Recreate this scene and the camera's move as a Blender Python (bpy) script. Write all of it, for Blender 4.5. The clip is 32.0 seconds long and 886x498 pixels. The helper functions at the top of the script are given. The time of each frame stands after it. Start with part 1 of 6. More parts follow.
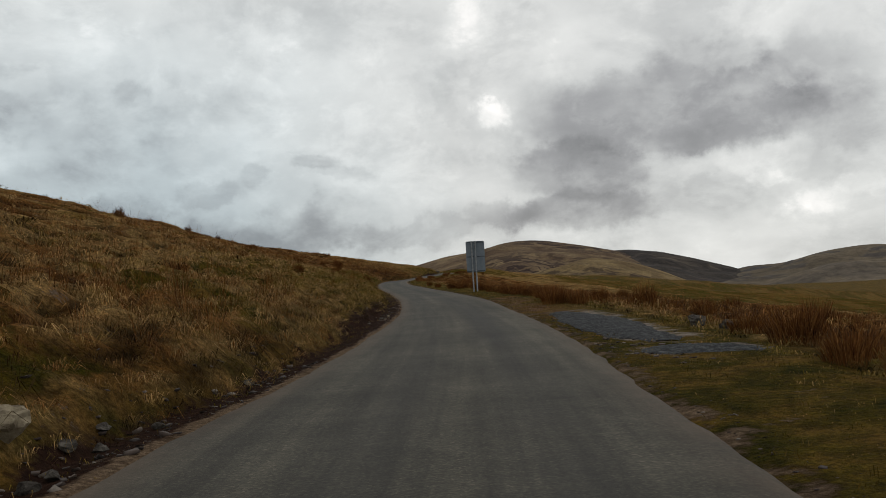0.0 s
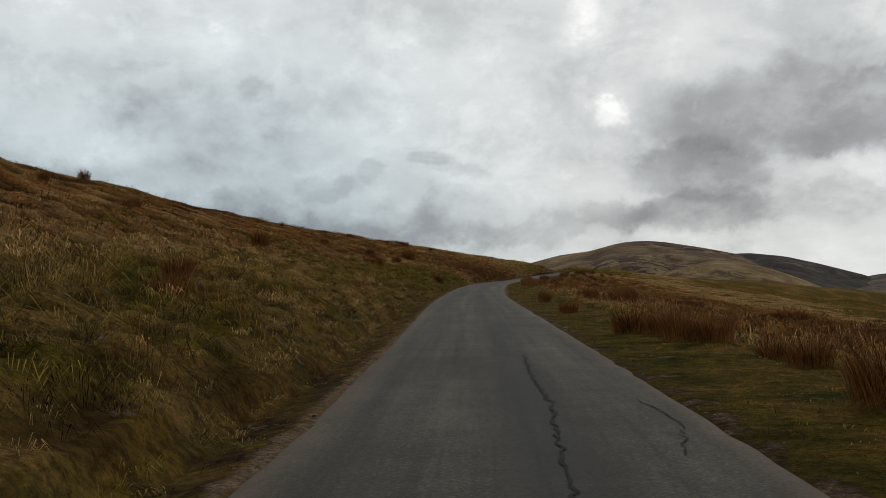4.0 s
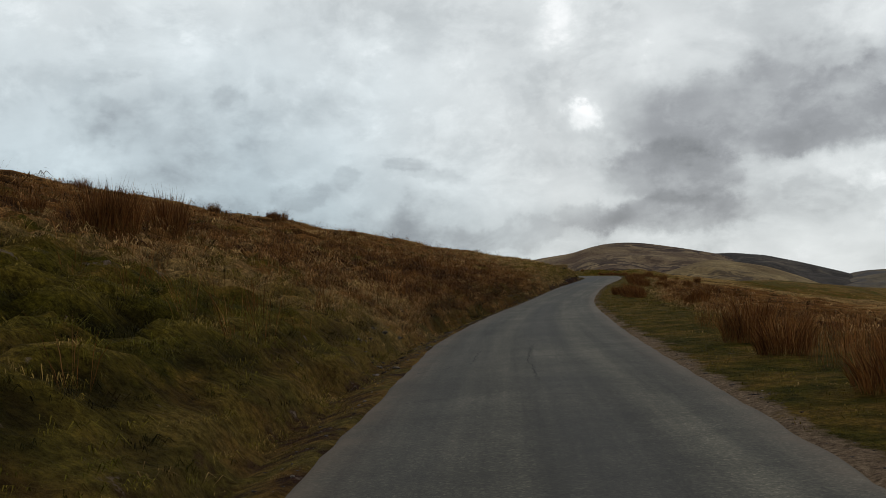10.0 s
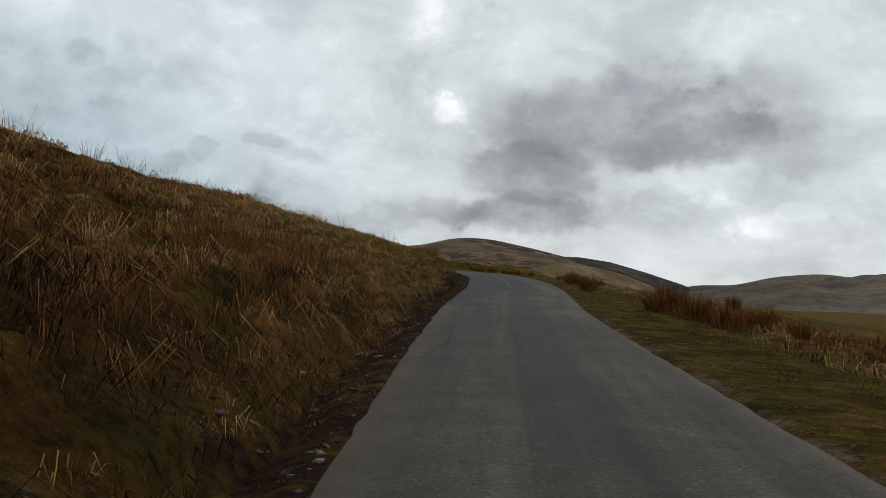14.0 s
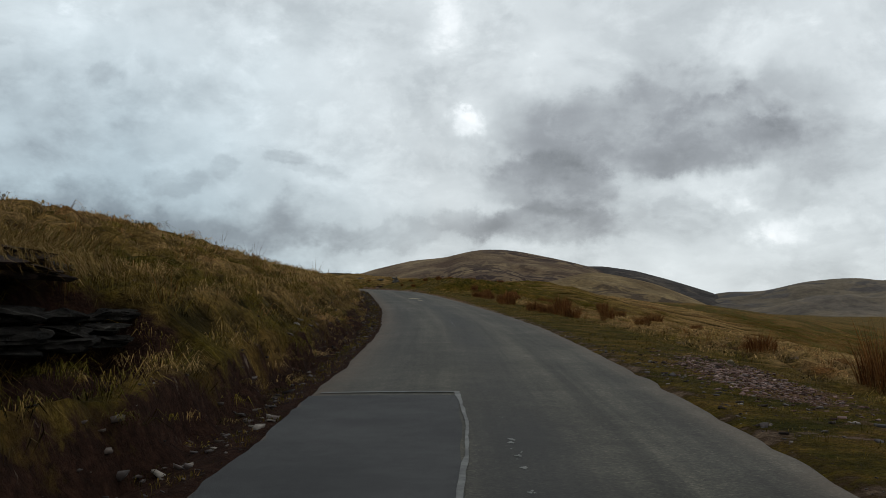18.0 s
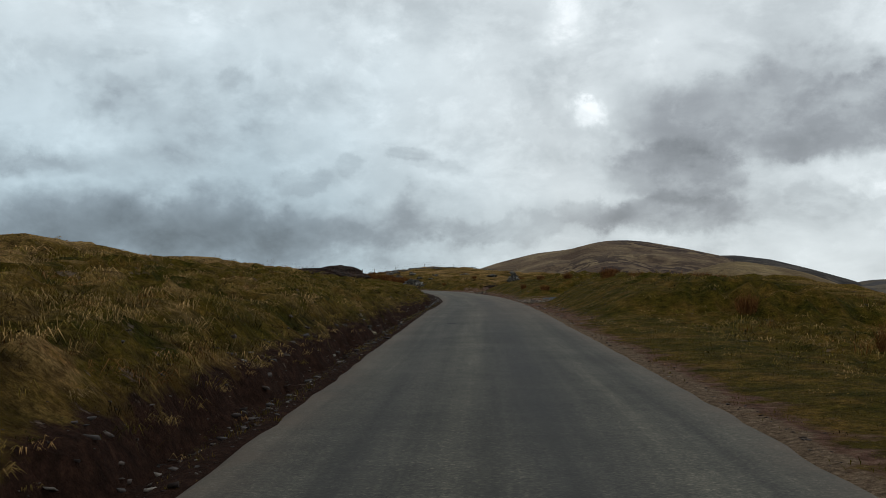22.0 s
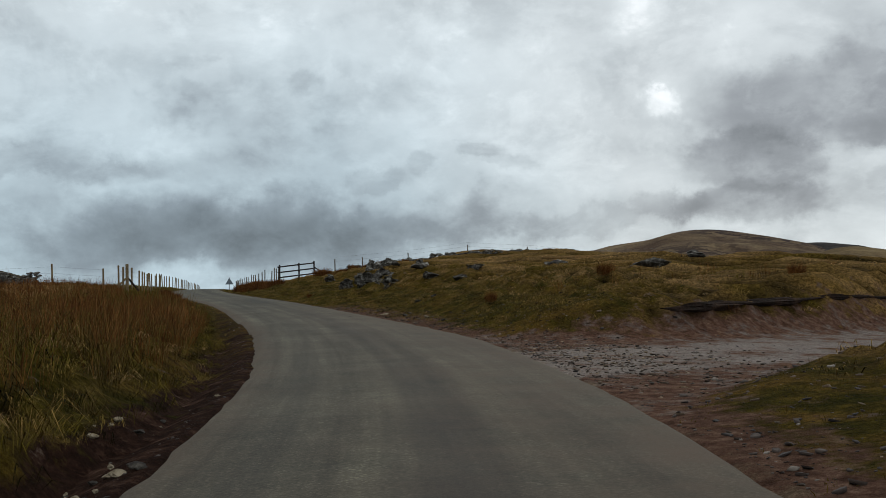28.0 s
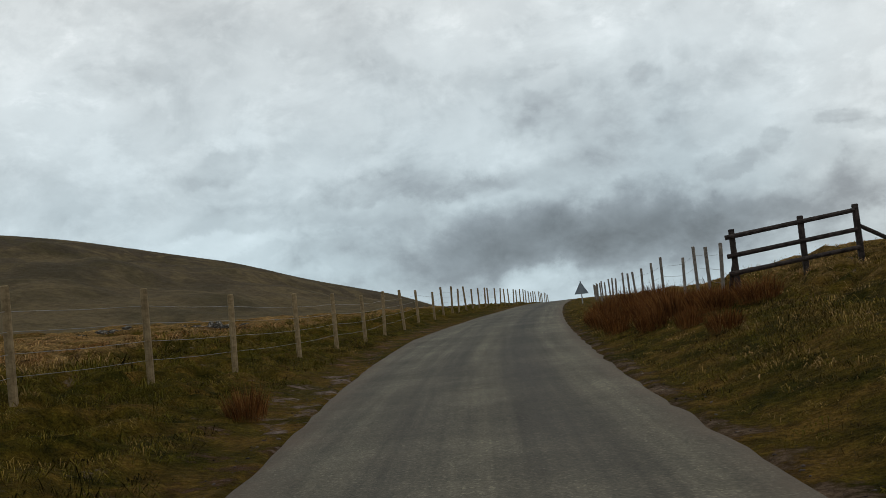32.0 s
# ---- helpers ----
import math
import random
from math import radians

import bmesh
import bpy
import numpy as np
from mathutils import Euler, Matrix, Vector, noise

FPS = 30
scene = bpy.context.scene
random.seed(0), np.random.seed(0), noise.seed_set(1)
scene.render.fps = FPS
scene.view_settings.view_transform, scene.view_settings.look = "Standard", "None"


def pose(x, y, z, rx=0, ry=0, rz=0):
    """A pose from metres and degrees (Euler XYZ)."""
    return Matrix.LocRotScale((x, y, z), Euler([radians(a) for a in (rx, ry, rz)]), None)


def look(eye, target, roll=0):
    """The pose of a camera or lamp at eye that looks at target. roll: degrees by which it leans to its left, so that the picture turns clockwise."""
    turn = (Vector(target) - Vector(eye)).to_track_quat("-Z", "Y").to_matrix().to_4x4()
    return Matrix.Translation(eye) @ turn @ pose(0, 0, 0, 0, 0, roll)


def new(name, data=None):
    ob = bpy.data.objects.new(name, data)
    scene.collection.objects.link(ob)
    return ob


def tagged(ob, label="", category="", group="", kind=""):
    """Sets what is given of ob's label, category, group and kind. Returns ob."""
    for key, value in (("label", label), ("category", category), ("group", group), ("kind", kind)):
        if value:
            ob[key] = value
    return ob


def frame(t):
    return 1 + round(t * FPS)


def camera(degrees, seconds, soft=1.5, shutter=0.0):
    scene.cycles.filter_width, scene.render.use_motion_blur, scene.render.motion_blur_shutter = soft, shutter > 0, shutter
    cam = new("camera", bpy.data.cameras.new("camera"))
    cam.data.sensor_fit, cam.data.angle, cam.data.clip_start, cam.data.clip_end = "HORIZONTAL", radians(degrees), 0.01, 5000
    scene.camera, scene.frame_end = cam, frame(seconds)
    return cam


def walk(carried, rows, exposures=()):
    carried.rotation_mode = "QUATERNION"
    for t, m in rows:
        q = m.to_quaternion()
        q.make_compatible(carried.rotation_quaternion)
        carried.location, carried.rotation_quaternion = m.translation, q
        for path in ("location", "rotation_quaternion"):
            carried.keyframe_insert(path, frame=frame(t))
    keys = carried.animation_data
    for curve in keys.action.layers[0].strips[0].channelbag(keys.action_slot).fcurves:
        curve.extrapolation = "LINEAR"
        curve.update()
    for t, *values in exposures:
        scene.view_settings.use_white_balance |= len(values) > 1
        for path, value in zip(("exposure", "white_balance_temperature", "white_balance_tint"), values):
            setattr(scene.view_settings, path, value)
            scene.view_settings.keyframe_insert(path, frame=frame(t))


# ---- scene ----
# ---------------------------------------------------------------- camera
cam = camera(48.21, 32.0, soft=0.6, shutter=0.0)


def car(x, y, z, pitch, lean, yaw):
    """A pose of the camera in the car: it looks up by pitch and leans to its left by lean."""
    return pose(x, y, z, 90 + pitch, 0, yaw) @ pose(0, 0, 0, 0, 0, lean)


PATH = [
    (0.0, car(0.000, 0.000, 1.250, 2.738, -3.158, 3.369)),
    (0.5, car(-0.109, 5.918, 1.359, 2.847, -2.278, 2.982)),
    (1.0, car(-0.280, 12.031, 1.509, 2.909, -1.701, 3.760)),
    (1.5, car(-0.597, 18.339, 1.695, 3.027, -1.527, 4.867)),
    (2.0, car(-1.077, 24.818, 1.893, 3.241, -1.197, 6.122)),
    (2.5, car(-1.684, 31.418, 2.077, 2.998, -0.445, 7.130)),
    (3.0, car(-2.359, 38.070, 2.241, 2.492, -0.105, 7.923)),
    (3.5, car(-3.093, 44.676, 2.396, 2.562, -0.563, 8.940)),
    (4.0, car(-3.922, 51.166, 2.544, 2.840, -1.349, 9.881)),
    (4.5, car(-4.885, 57.581, 2.687, 2.805, -1.857, 10.743)),
    (5.0, car(-5.885, 64.044, 2.837, 2.832, -2.138, 9.673)),
    (5.5, car(-6.819, 70.646, 3.006, 2.919, -2.302, 9.109)),
    (6.0, car(-7.766, 77.392, 3.189, 3.011, -2.426, 10.010)),
    (6.5, car(-8.822, 84.252, 3.382, 3.021, -2.554, 11.527)),
    (7.0, car(-9.917, 91.203, 3.582, 2.814, -2.692, 11.364)),
    (7.5, car(-10.961, 98.213, 3.786, 2.981, -3.004, 11.227)),
    (8.0, car(-11.944, 105.236, 3.987, 3.036, -2.889, 10.898)),
    (8.5, car(-12.838, 112.245, 4.177, 3.190, -2.725, 10.397)),
    (9.0, car(-13.635, 119.216, 4.361, 3.227, -2.913, 9.860)),
    (9.5, car(-14.342, 126.099, 4.544, 3.250, -2.864, 9.294)),
    (10.0, car(-14.969, 132.810, 4.729, 3.145, -2.600, 8.561)),
    (10.5, car(-15.537, 139.269, 4.916, 3.061, -2.329, 7.978)),
    (11.0, car(-16.070, 145.437, 5.089, 3.007, -1.706, 7.600)),
    (11.5, car(-16.574, 151.335, 5.233, 2.795, -1.238, 7.185)),
    (12.0, car(-17.031, 157.083, 5.351, 2.550, -0.717, 6.446)),
    (12.5, car(-17.395, 162.887, 5.457, 2.447, -0.810, 4.960)),
    (13.0, car(-17.590, 168.918, 5.573, 2.334, -0.334, 2.850)),
    (13.5, car(-17.582, 175.205, 5.718, 2.412, 1.019, 1.131)),
    (14.0, car(-17.419, 181.703, 5.903, 2.316, 2.032, 0.095)),
    (14.5, car(-17.175, 188.359, 6.134, 2.609, 2.833, -0.345)),
    (15.0, car(-16.776, 195.129, 6.404, 3.032, 3.485, -2.574)),
    (15.5, car(-16.171, 201.978, 6.696, 3.269, 3.826, -3.605)),
    (16.0, car(-15.544, 208.909, 6.982, 3.251, 3.712, -2.480)),
    (16.5, car(-15.091, 215.930, 7.238, 3.087, 3.027, -0.188)),
    (17.0, car(-14.773, 223.008, 7.453, 3.000, 1.681, 0.094)),
    (17.5, car(-14.511, 230.073, 7.642, 2.813, 0.089, 0.602)),
    (18.0, car(-14.365, 237.037, 7.837, 3.027, 0.692, 1.408)),
    (18.5, car(-14.361, 243.855, 8.050, 2.873, 1.666, 2.306)),
    (19.0, car(-14.499, 250.587, 8.260, 2.735, 2.159, 3.320)),
    (19.5, car(-14.782, 257.377, 8.446, 2.693, 1.447, 4.424)),
    (20.0, car(-15.195, 264.320, 8.608, 2.659, 0.468, 5.487)),
    (20.5, car(-15.717, 271.383, 8.756, 2.542, -0.197, 6.517)),
    (21.0, car(-16.338, 278.464, 8.912, 2.608, -0.690, 7.353)),
    (21.5, car(-17.053, 285.465, 9.085, 2.668, -0.627, 8.163)),
    (22.0, car(-17.825, 292.344, 9.275, 2.615, -0.157, 8.535)),
    (22.5, car(-18.594, 299.117, 9.467, 2.945, 0.144, 8.726)),
    (23.0, car(-19.344, 305.808, 9.636, 2.731, 0.378, 8.976)),
    (23.5, car(-20.086, 312.419, 9.764, 2.204, 0.239, 9.143)),
    (24.0, car(-20.824, 318.918, 9.857, 2.065, -0.219, 9.254)),
    (24.5, car(-21.559, 325.264, 9.934, 1.934, -0.234, 9.310)),
    (25.0, car(-22.309, 331.467, 10.004, 2.099, -0.288, 9.409)),
    (25.5, car(-23.106, 337.638, 10.077, 2.187, -0.075, 9.471)),
    (26.0, car(-23.991, 343.918, 10.162, 2.213, 0.071, 9.756)),
    (26.5, car(-24.984, 350.358, 10.262, 2.225, 0.050, 10.163)),
    (27.0, car(-26.075, 356.908, 10.370, 2.245, -0.199, 10.701)),
    (27.5, car(-27.263, 363.477, 10.477, 2.305, -0.701, 11.490)),
    (28.0, car(-28.597, 369.995, 10.573, 2.435, -1.440, 12.791)),
    (28.5, car(-30.172, 376.408, 10.655, 2.739, -2.246, 14.695)),
    (29.0, car(-32.066, 382.634, 10.723, 2.478, -2.690, 17.348)),
    (29.5, car(-34.287, 388.584, 10.791, 2.112, -3.226, 20.399)),
    (30.0, car(-36.794, 394.211, 10.872, 2.218, -3.612, 23.721)),
    (30.5, car(-39.546, 399.548, 10.993, 2.818, -4.103, 26.945)),
    (31.0, car(-42.512, 404.670, 11.166, 3.212, -4.957, 29.892)),
    (31.5, car(-45.633, 409.653, 11.387, 3.429, -5.618, 31.854)),
    (32.0, car(-48.827, 414.549, 11.647, 3.657, -6.296, 33.127)),
]
# the white balance drifts from warm to cool along the drive
BALANCE = [(0.0, 0.0, 6750, 11), (6.0, 0.0, 6600, 10), (12.0, 0.0, 6400, 9), (18.0, 0.0, 6250, 8), (25.0, 0.0, 6200, 7), (29.0, 0.0, 6330, 8.5), (32.0, 0.0, 6500, 9)]
walk(cam, PATH, BALANCE)

# ---------------------------------------------------------------- sky and sun
SUN_EL, SUN_AZ = radians(48), radians(20)
world = bpy.data.worlds.new("overcast_sky")
scene.world = world
world.use_nodes = True
wt = world.node_tree
wt.nodes.clear()


def wnode(kind, **props):
    k = wt.nodes.new(kind)
    for key, v in props.items():
        if key == "op":
            k.operation = v
    return k


def wmath(op, a, b=0.0, c=0.0, clamp=False):
    k = wnode("ShaderNodeMath", op=op)
    k.use_clamp = clamp
    for sock, v in zip(k.inputs, (a, b, c)):
        if hasattr(v, "is_linked"):
            wt.links.new(v, sock)
        else:
            sock.default_value = v
    return k.outputs[0]


def wnoise(vec, scale, detail, rough, distortion=0.0):
    k = wnode("ShaderNodeTexNoise")
    k.inputs["Scale"].default_value, k.inputs["Detail"].default_value = scale, detail
    k.inputs["Roughness"].default_value, k.inputs["Distortion"].default_value = rough, distortion
    wt.links.new(vec, k.inputs["Vector"])
    return k.outputs["Fac"]


sky_dir = wnode("ShaderNodeTexCoord").outputs["Generated"]
sep = wnode("ShaderNodeSeparateXYZ")
wt.links.new(sky_dir, sep.inputs[0])
dx, dy, dz = sep.outputs
up = wmath("MAXIMUM", dz, 0.0)
# cloud sheet seen in perspective: places on a level layer overhead
layer = wnode("ShaderNodeCombineXYZ")
over = wmath("ADD", up, 0.42)
wt.links.new(wmath("DIVIDE", dx, over), layer.inputs[0])
wt.links.new(wmath("DIVIDE", dy, over), layer.inputs[1])
billow = wnoise(layer.outputs[0], 2.0, 7.0, 0.55, 0.25)
wisps = wnoise(layer.outputs[0], 5.5, 7.0, 0.52, 0.25)
# bearing and rise in degrees, with ragged outlines
azim = wmath("MULTIPLY", wmath("ARCTAN2", dx, dy), 57.2958)
rise = wmath("MULTIPLY", wmath("ARCSINE", dz), 57.2958)
azim = wmath("ADD", azim, wmath("MULTIPLY", wmath("SUBTRACT", wnoise(sky_dir, 9.0, 8.0, 0.60), 0.5), 7.0))
rise = wmath("ADD", rise, wmath("MULTIPLY", wmath("SUBTRACT", wnoise(sky_dir, 13.0, 7.0, 0.6), 0.5), 4.0))
# cloud masses: bearing, rise, half-widths, how much brighter or darker
NORTH_DARK = [(4.8, 9.9, 4.2, 2.3, -0.15), (10.0, 9.9, 6.2, 2.4, -0.18), (12.2, 12.2, 3.4, 1.5, -0.13), (18.2, 11.3, 3.4, 1.6, -0.13), (19.5, 8.6, 4.2, 1.5, -0.16), (14.6, 8.7, 4.1, 1.2, -0.15), (5.2, 6.9, 3.8, 1.5, -0.28),
              (4.6, 4.5, 4.4, 1.1, -0.27), (-0.3, 4.6, 2.4, 0.8, -0.17), (2.0, 15.1, 2.0, 0.8, -0.08), (17.2, 6.1, 1.7, 0.8, -0.09)]
NORTH_BRIGHT = [(0.2, 10.6, 1.0, 0.7, 0.26), (-1.5, 15.6, 1.4, 1.4, 0.10), (16.5, 14.6, 3.0, 1.4, 0.10), (11.8, 7.1, 3.4, 0.7, 0.10), (14.8, 5.7, 0.8, 0.5, 0.13), (17.1, 4.0, 1.6, 0.8, 0.16), (19.4, 4.8, 1.7, 0.6, 0.10), (14.4, 12.4, 2.0, 0.5, 0.08), (-5.6, 12.4, 4.1, 2.7, 0.05)]
WEST_DARK = [(-10.1, 8.1, 1.3, 0.5, -0.17), (-8.8, 7.3, 1.4, 0.4, -0.10), (-14.3, 7.2, 0.8, 0.6, -0.12), (-16.8, 6.5, 1.5, 0.6, -0.14), (-20.5, 10.1, 3.0, 1.7, -0.08), (-24.5, 9.9, 3.0, 2.0, -0.11), (-18.3, 8.6, 2.0, 1.0, -0.07), (-4.9, 4.0, 3.7, 0.7, -0.13), (-14.0, 3.7, 4.1, 0.8, -0.12),
             (-28.9, 3.7, 5.7, 1.2, -0.13), (-22.9, 3.9, 4.1, 1.4, -0.14), (-18.8, 3.6, 3.4, 1.4, -0.12), (-11.7, 4.4, 2.7, 1.2, -0.11), (-30.4, 7.0, 2.7, 0.7, -0.12), (-27.3, 10.2, 2.4, 1.4, -0.10), (-8.8, 4.6, 2.7, 1.2, -0.08)]
WEST_BRIGHT = [(-27.6, 9.0, 2.0, 0.5, 0.07), (-28.7, 6.2, 4.7, 0.6, 0.05), (-37.6, 2.9, 2.7, 0.7, 0.10), (-46.8, 5.0, 6.1, 0.5, 0.10), (-22.4, 14.2, 2.0, 1.0, 0.06), (-44.0, 10.7, 1.7, 0.4, 0.07), (-29.9, 8.3, 2.0, 0.3, 0.07), (-27.6, 0.9, 2.0, 0.7, 0.14), (-12.8, 9.2, 2.0, 0.7, 0.06)]
FAR_WEST_DARK = [(-32.6, 7.7, 3.7, 1.0, -0.09), (-26.7, 7.5, 3.0, 1.0, -0.09), (-25.0, 4.8, 6.8, 1.4, -0.08), (-29.4, 2.7, 5.1, 1.0, -0.10), (-26.8, 2.0, 4.4, 0.8, -0.07), (-36.9, 7.4, 2.7, 0.8, -0.11), (-45.9, 9.2, 2.0, 0.8, -0.13), (-44.3, 6.3, 4.1, 0.8, -0.08), (-50.3, 14.8, 2.0, 0.8, -0.07), (-20.4, 12.0, 0.8, 0.6, -0.10)]
SLATE = [(-22.0, 3.3, 13.0, 2.6, -0.13), (-27.0, 2.2, 14.0, 1.8, -0.10), (-20.0, 6.5, 9.0, 2.0, -0.05), (-34.0, 4.5, 8.0, 1.6, -0.06)]     # broad smooth bank low in the west
MASSES = NORTH_DARK + NORTH_BRIGHT + WEST_DARK + WEST_BRIGHT + FAR_WEST_DARK + SLATE
tone = wmath("ADD", 0.675, wmath("MULTIPLY", wmath("SUBTRACT", billow, 0.5), 0.34))
tone = wmath("ADD", tone, wmath("MULTIPLY", wmath("SUBTRACT", wisps, 0.5), 0.34))


def wstep(v, lo, hi):
    """A firm edge between lo and hi."""
    k = wnode("ShaderNodeMapRange")
    k.interpolation_type = "SMOOTHSTEP"
    k.inputs["From Min"].default_value, k.inputs["From Max"].default_value = lo, hi
    wt.links.new(v, k.inputs["Value"])
    return k.outputs["Result"]


# heaped cloudlets with firm edges: grey undersides and bright rims
flat = wnode("ShaderNodeVectorMath", op="MULTIPLY")
wt.links.new(sky_dir, flat.inputs[0])
flat.inputs[1].default_value = (1.0, 1.0, 1.45)
heaps = wnoise(flat.outputs[0], 7.5, 9.0, 0.60, 0.35)
puffs = wnoise(flat.outputs[0], 15.0, 8.0, 0.62, 0.25)
tatter = wnoise(flat.outputs[0], 21.0, 8.0, 0.66, 0.2)
tone = wmath("ADD", tone, wmath("MULTIPLY", wstep(heaps, 0.45, 0.60), -0.085))
tone = wmath("ADD", tone, wmath("MULTIPLY", wstep(heaps, 0.60, 0.68), -0.05))
tone = wmath("ADD", tone, wmath("MULTIPLY", wstep(puffs, 0.47, 0.62), 0.065))
tone = wmath("ADD", tone, wmath("MULTIPLY", wmath("SUBTRACT", tatter, 0.5), 0.13))
ragged = wmath("MULTIPLY", wmath("SUBTRACT", wmath("ADD", wmath("MULTIPLY", tatter, 0.5), wmath("MULTIPLY", puffs, 0.5)), 0.5), 1.5)
for a0, e0, wa, we, amount in MASSES:
    qa = wmath("DIVIDE", wmath("SUBTRACT", azim, a0), wa)
    qe = wmath("DIVIDE", wmath("SUBTRACT", rise, e0), we)
    q2 = wmath("ADD", wmath("MULTIPLY", qa, qa), wmath("MULTIPLY", qe, qe))
    fall = wmath("EXPONENT", wmath("MULTIPLY", wmath("POWER", q2, 1.15), -0.65))
    firm = wstep(wmath("ADD", fall, ragged), 0.22, 0.66)
    hard = 0.25 if wa > 7 or e0 < 4.0 else 0.60 if amount < 0 else 0.40
    body = wmath("ADD", wmath("MULTIPLY", firm, hard), wmath("MULTIPLY", fall, 1 - hard))
    tone = wmath("ADD", tone, wmath("MULTIPLY", body, amount))
shade = wnode("ShaderNodeValToRGB")
els = shade.color_ramp.elements
for _ in range(3):
    els.new(0.5)
for k, (pos, col) in zip(els, [(0.0, (0.13, 0.135, 0.142)), (0.34, (0.338, 0.350, 0.366)), (0.56, (0.583, 0.612, 0.620)), (0.76, (0.79, 0.822, 0.825)), (0.96, (1.2, 1.2, 1.2))]):
    k.position, k.color = pos, (*col, 1)
wt.links.new(tone, shade.inputs["Fac"])
blue = wnode("ShaderNodeTexSky")
blue.sky_type, blue.sun_disc = "NISHITA", False
blue.sun_elevation, blue.sun_rotation = SUN_EL, SUN_AZ
haze = wnode("ShaderNodeBackground")
haze.inputs["Strength"].default_value = 0.06
wt.links.new(blue.outputs[0], haze.inputs["Color"])
cool = wnode("ShaderNodeMix")
cool.data_type, cool.blend_type = "RGBA", "MULTIPLY"
wt.links.new(wmath("MULTIPLY", wmath("MULTIPLY", wmath("SUBTRACT", -2.0, azim), 0.06, 0.0, True), wmath("SUBTRACT", 1.15, wmath("MULTIPLY", rise, 0.055)), 0.0, True), cool.inputs[0])
wt.links.new(shade.outputs["Color"], cool.inputs[6])
cool.inputs[7].default_value = (0.81, 0.935, 1.01, 1)
cloud = wnode("ShaderNodeBackground")
wt.links.new(cool.outputs[2], cloud.inputs["Color"])
cloud.inputs["Strength"].default_value = 1.0
cover = wnode("ShaderNodeMixShader")
cover.inputs[0].default_value = 0.94
wt.links.new(haze.outputs[0], cover.inputs[1])
wt.links.new(cloud.outputs[0], cover.inputs[2])
sky_out = wnode("ShaderNodeOutputWorld")
wt.links.new(cover.outputs[0], sky_out.inputs["Surface"])

sun = new("sun", bpy.data.lights.new("sun", "SUN"))
sun.data.energy, sun.data.angle, sun.data.color = 0.6, radians(18), (1.0, 0.95, 0.88)
sun.matrix_basis = look(Vector((math.sin(SUN_AZ) * math.cos(SUN_EL), math.cos(SUN_AZ) * math.cos(SUN_EL), math.sin(SUN_EL))) * 500, (0, 0, 0))

# ---------------------------------------------------------------- measures of the plan, fitted to the camera's view
# Road axis every 20 m (x, y, height of the road).
CENTRE_START = -40.0
CENTRE = [(0.74, -39.99, -0.71), (0.37, -20.00, -0.36), (0.00, 0.00, 0.00), (-0.72, 19.98, 0.49), (-2.56, 39.90, 1.03), (-5.22, 59.72, 1.49), (-8.09, 79.51, 2.00), (-11.11, 99.28, 2.57), (-13.62, 119.12, 3.11), (-15.52, 139.03, 3.66), (-17.15, 158.96, 4.14), (-17.49, 178.95, 4.58), (-16.44, 198.92, 5.31), (-14.96, 218.86, 6.07), (-14.36, 238.85, 6.64), (-14.87, 258.84, 7.23), (-16.38, 278.78, 7.67), (-18.54, 298.67, 8.20), (-20.78, 318.54, 8.60), (-23.21, 338.39, 8.84), (-26.30, 358.15, 9.14), (-30.56, 377.68, 9.42), (-37.85, 396.26, 9.67), (-48.10, 413.43, 10.33), (-58.58, 430.46, 10.73), (-68.00, 448.15, 11.08), (-76.90, 466.20, 11.38), (-85.40, 484.50, 11.56), (-93.60, 503.00, 11.56), (-101.80, 521.50, 11.43)]
# Edges of the asphalt: s, n.
EDGE_L = [-60, -2.7, 8, -2.65, 12, -2.35, 20, -2.05, 31, -1.6, 60, -1.43, 88, -1.7, 98, -1.6, 106, -1.5, 128, -1.6, 136, -1.45, 153, -1.6, 162, -1.3, 176, -1.0, 184, -0.95, 194, -1.2, 206, -1.5, 232, -1.58, 258, -1.35, 271, -1.5, 288, -1.75, 328, -1.85, 345, -1.55, 371, -1.65, 386, -1.6, 392, -1.8, 404, -2.05, 416, -1.8, 429, -2.1, 439, -2.5, 451, -2.9, 470, -2.2, 480, -1.8, 760, -1.7]
EDGE_R = [-60, 1.85, 10, 1.8, 16, 1.92, 30, 1.92, 40, 2.1, 58, 2.13, 67, 2.08, 100, 1.92, 126, 2.1, 135, 2.0, 154, 2.4, 162, 2.55, 178, 2.42, 195, 2.13, 206, 1.95, 231, 2.35, 245, 2.55, 262, 2.6, 285, 2.4, 317, 2.2, 341, 2.38, 357, 2.3, 371, 2.15, 383, 2.7, 392, 2.95, 403, 2.42, 416, 2.05, 426, 1.82, 433, 1.85, 441, 2.0, 461, 2.05, 760, 1.85]
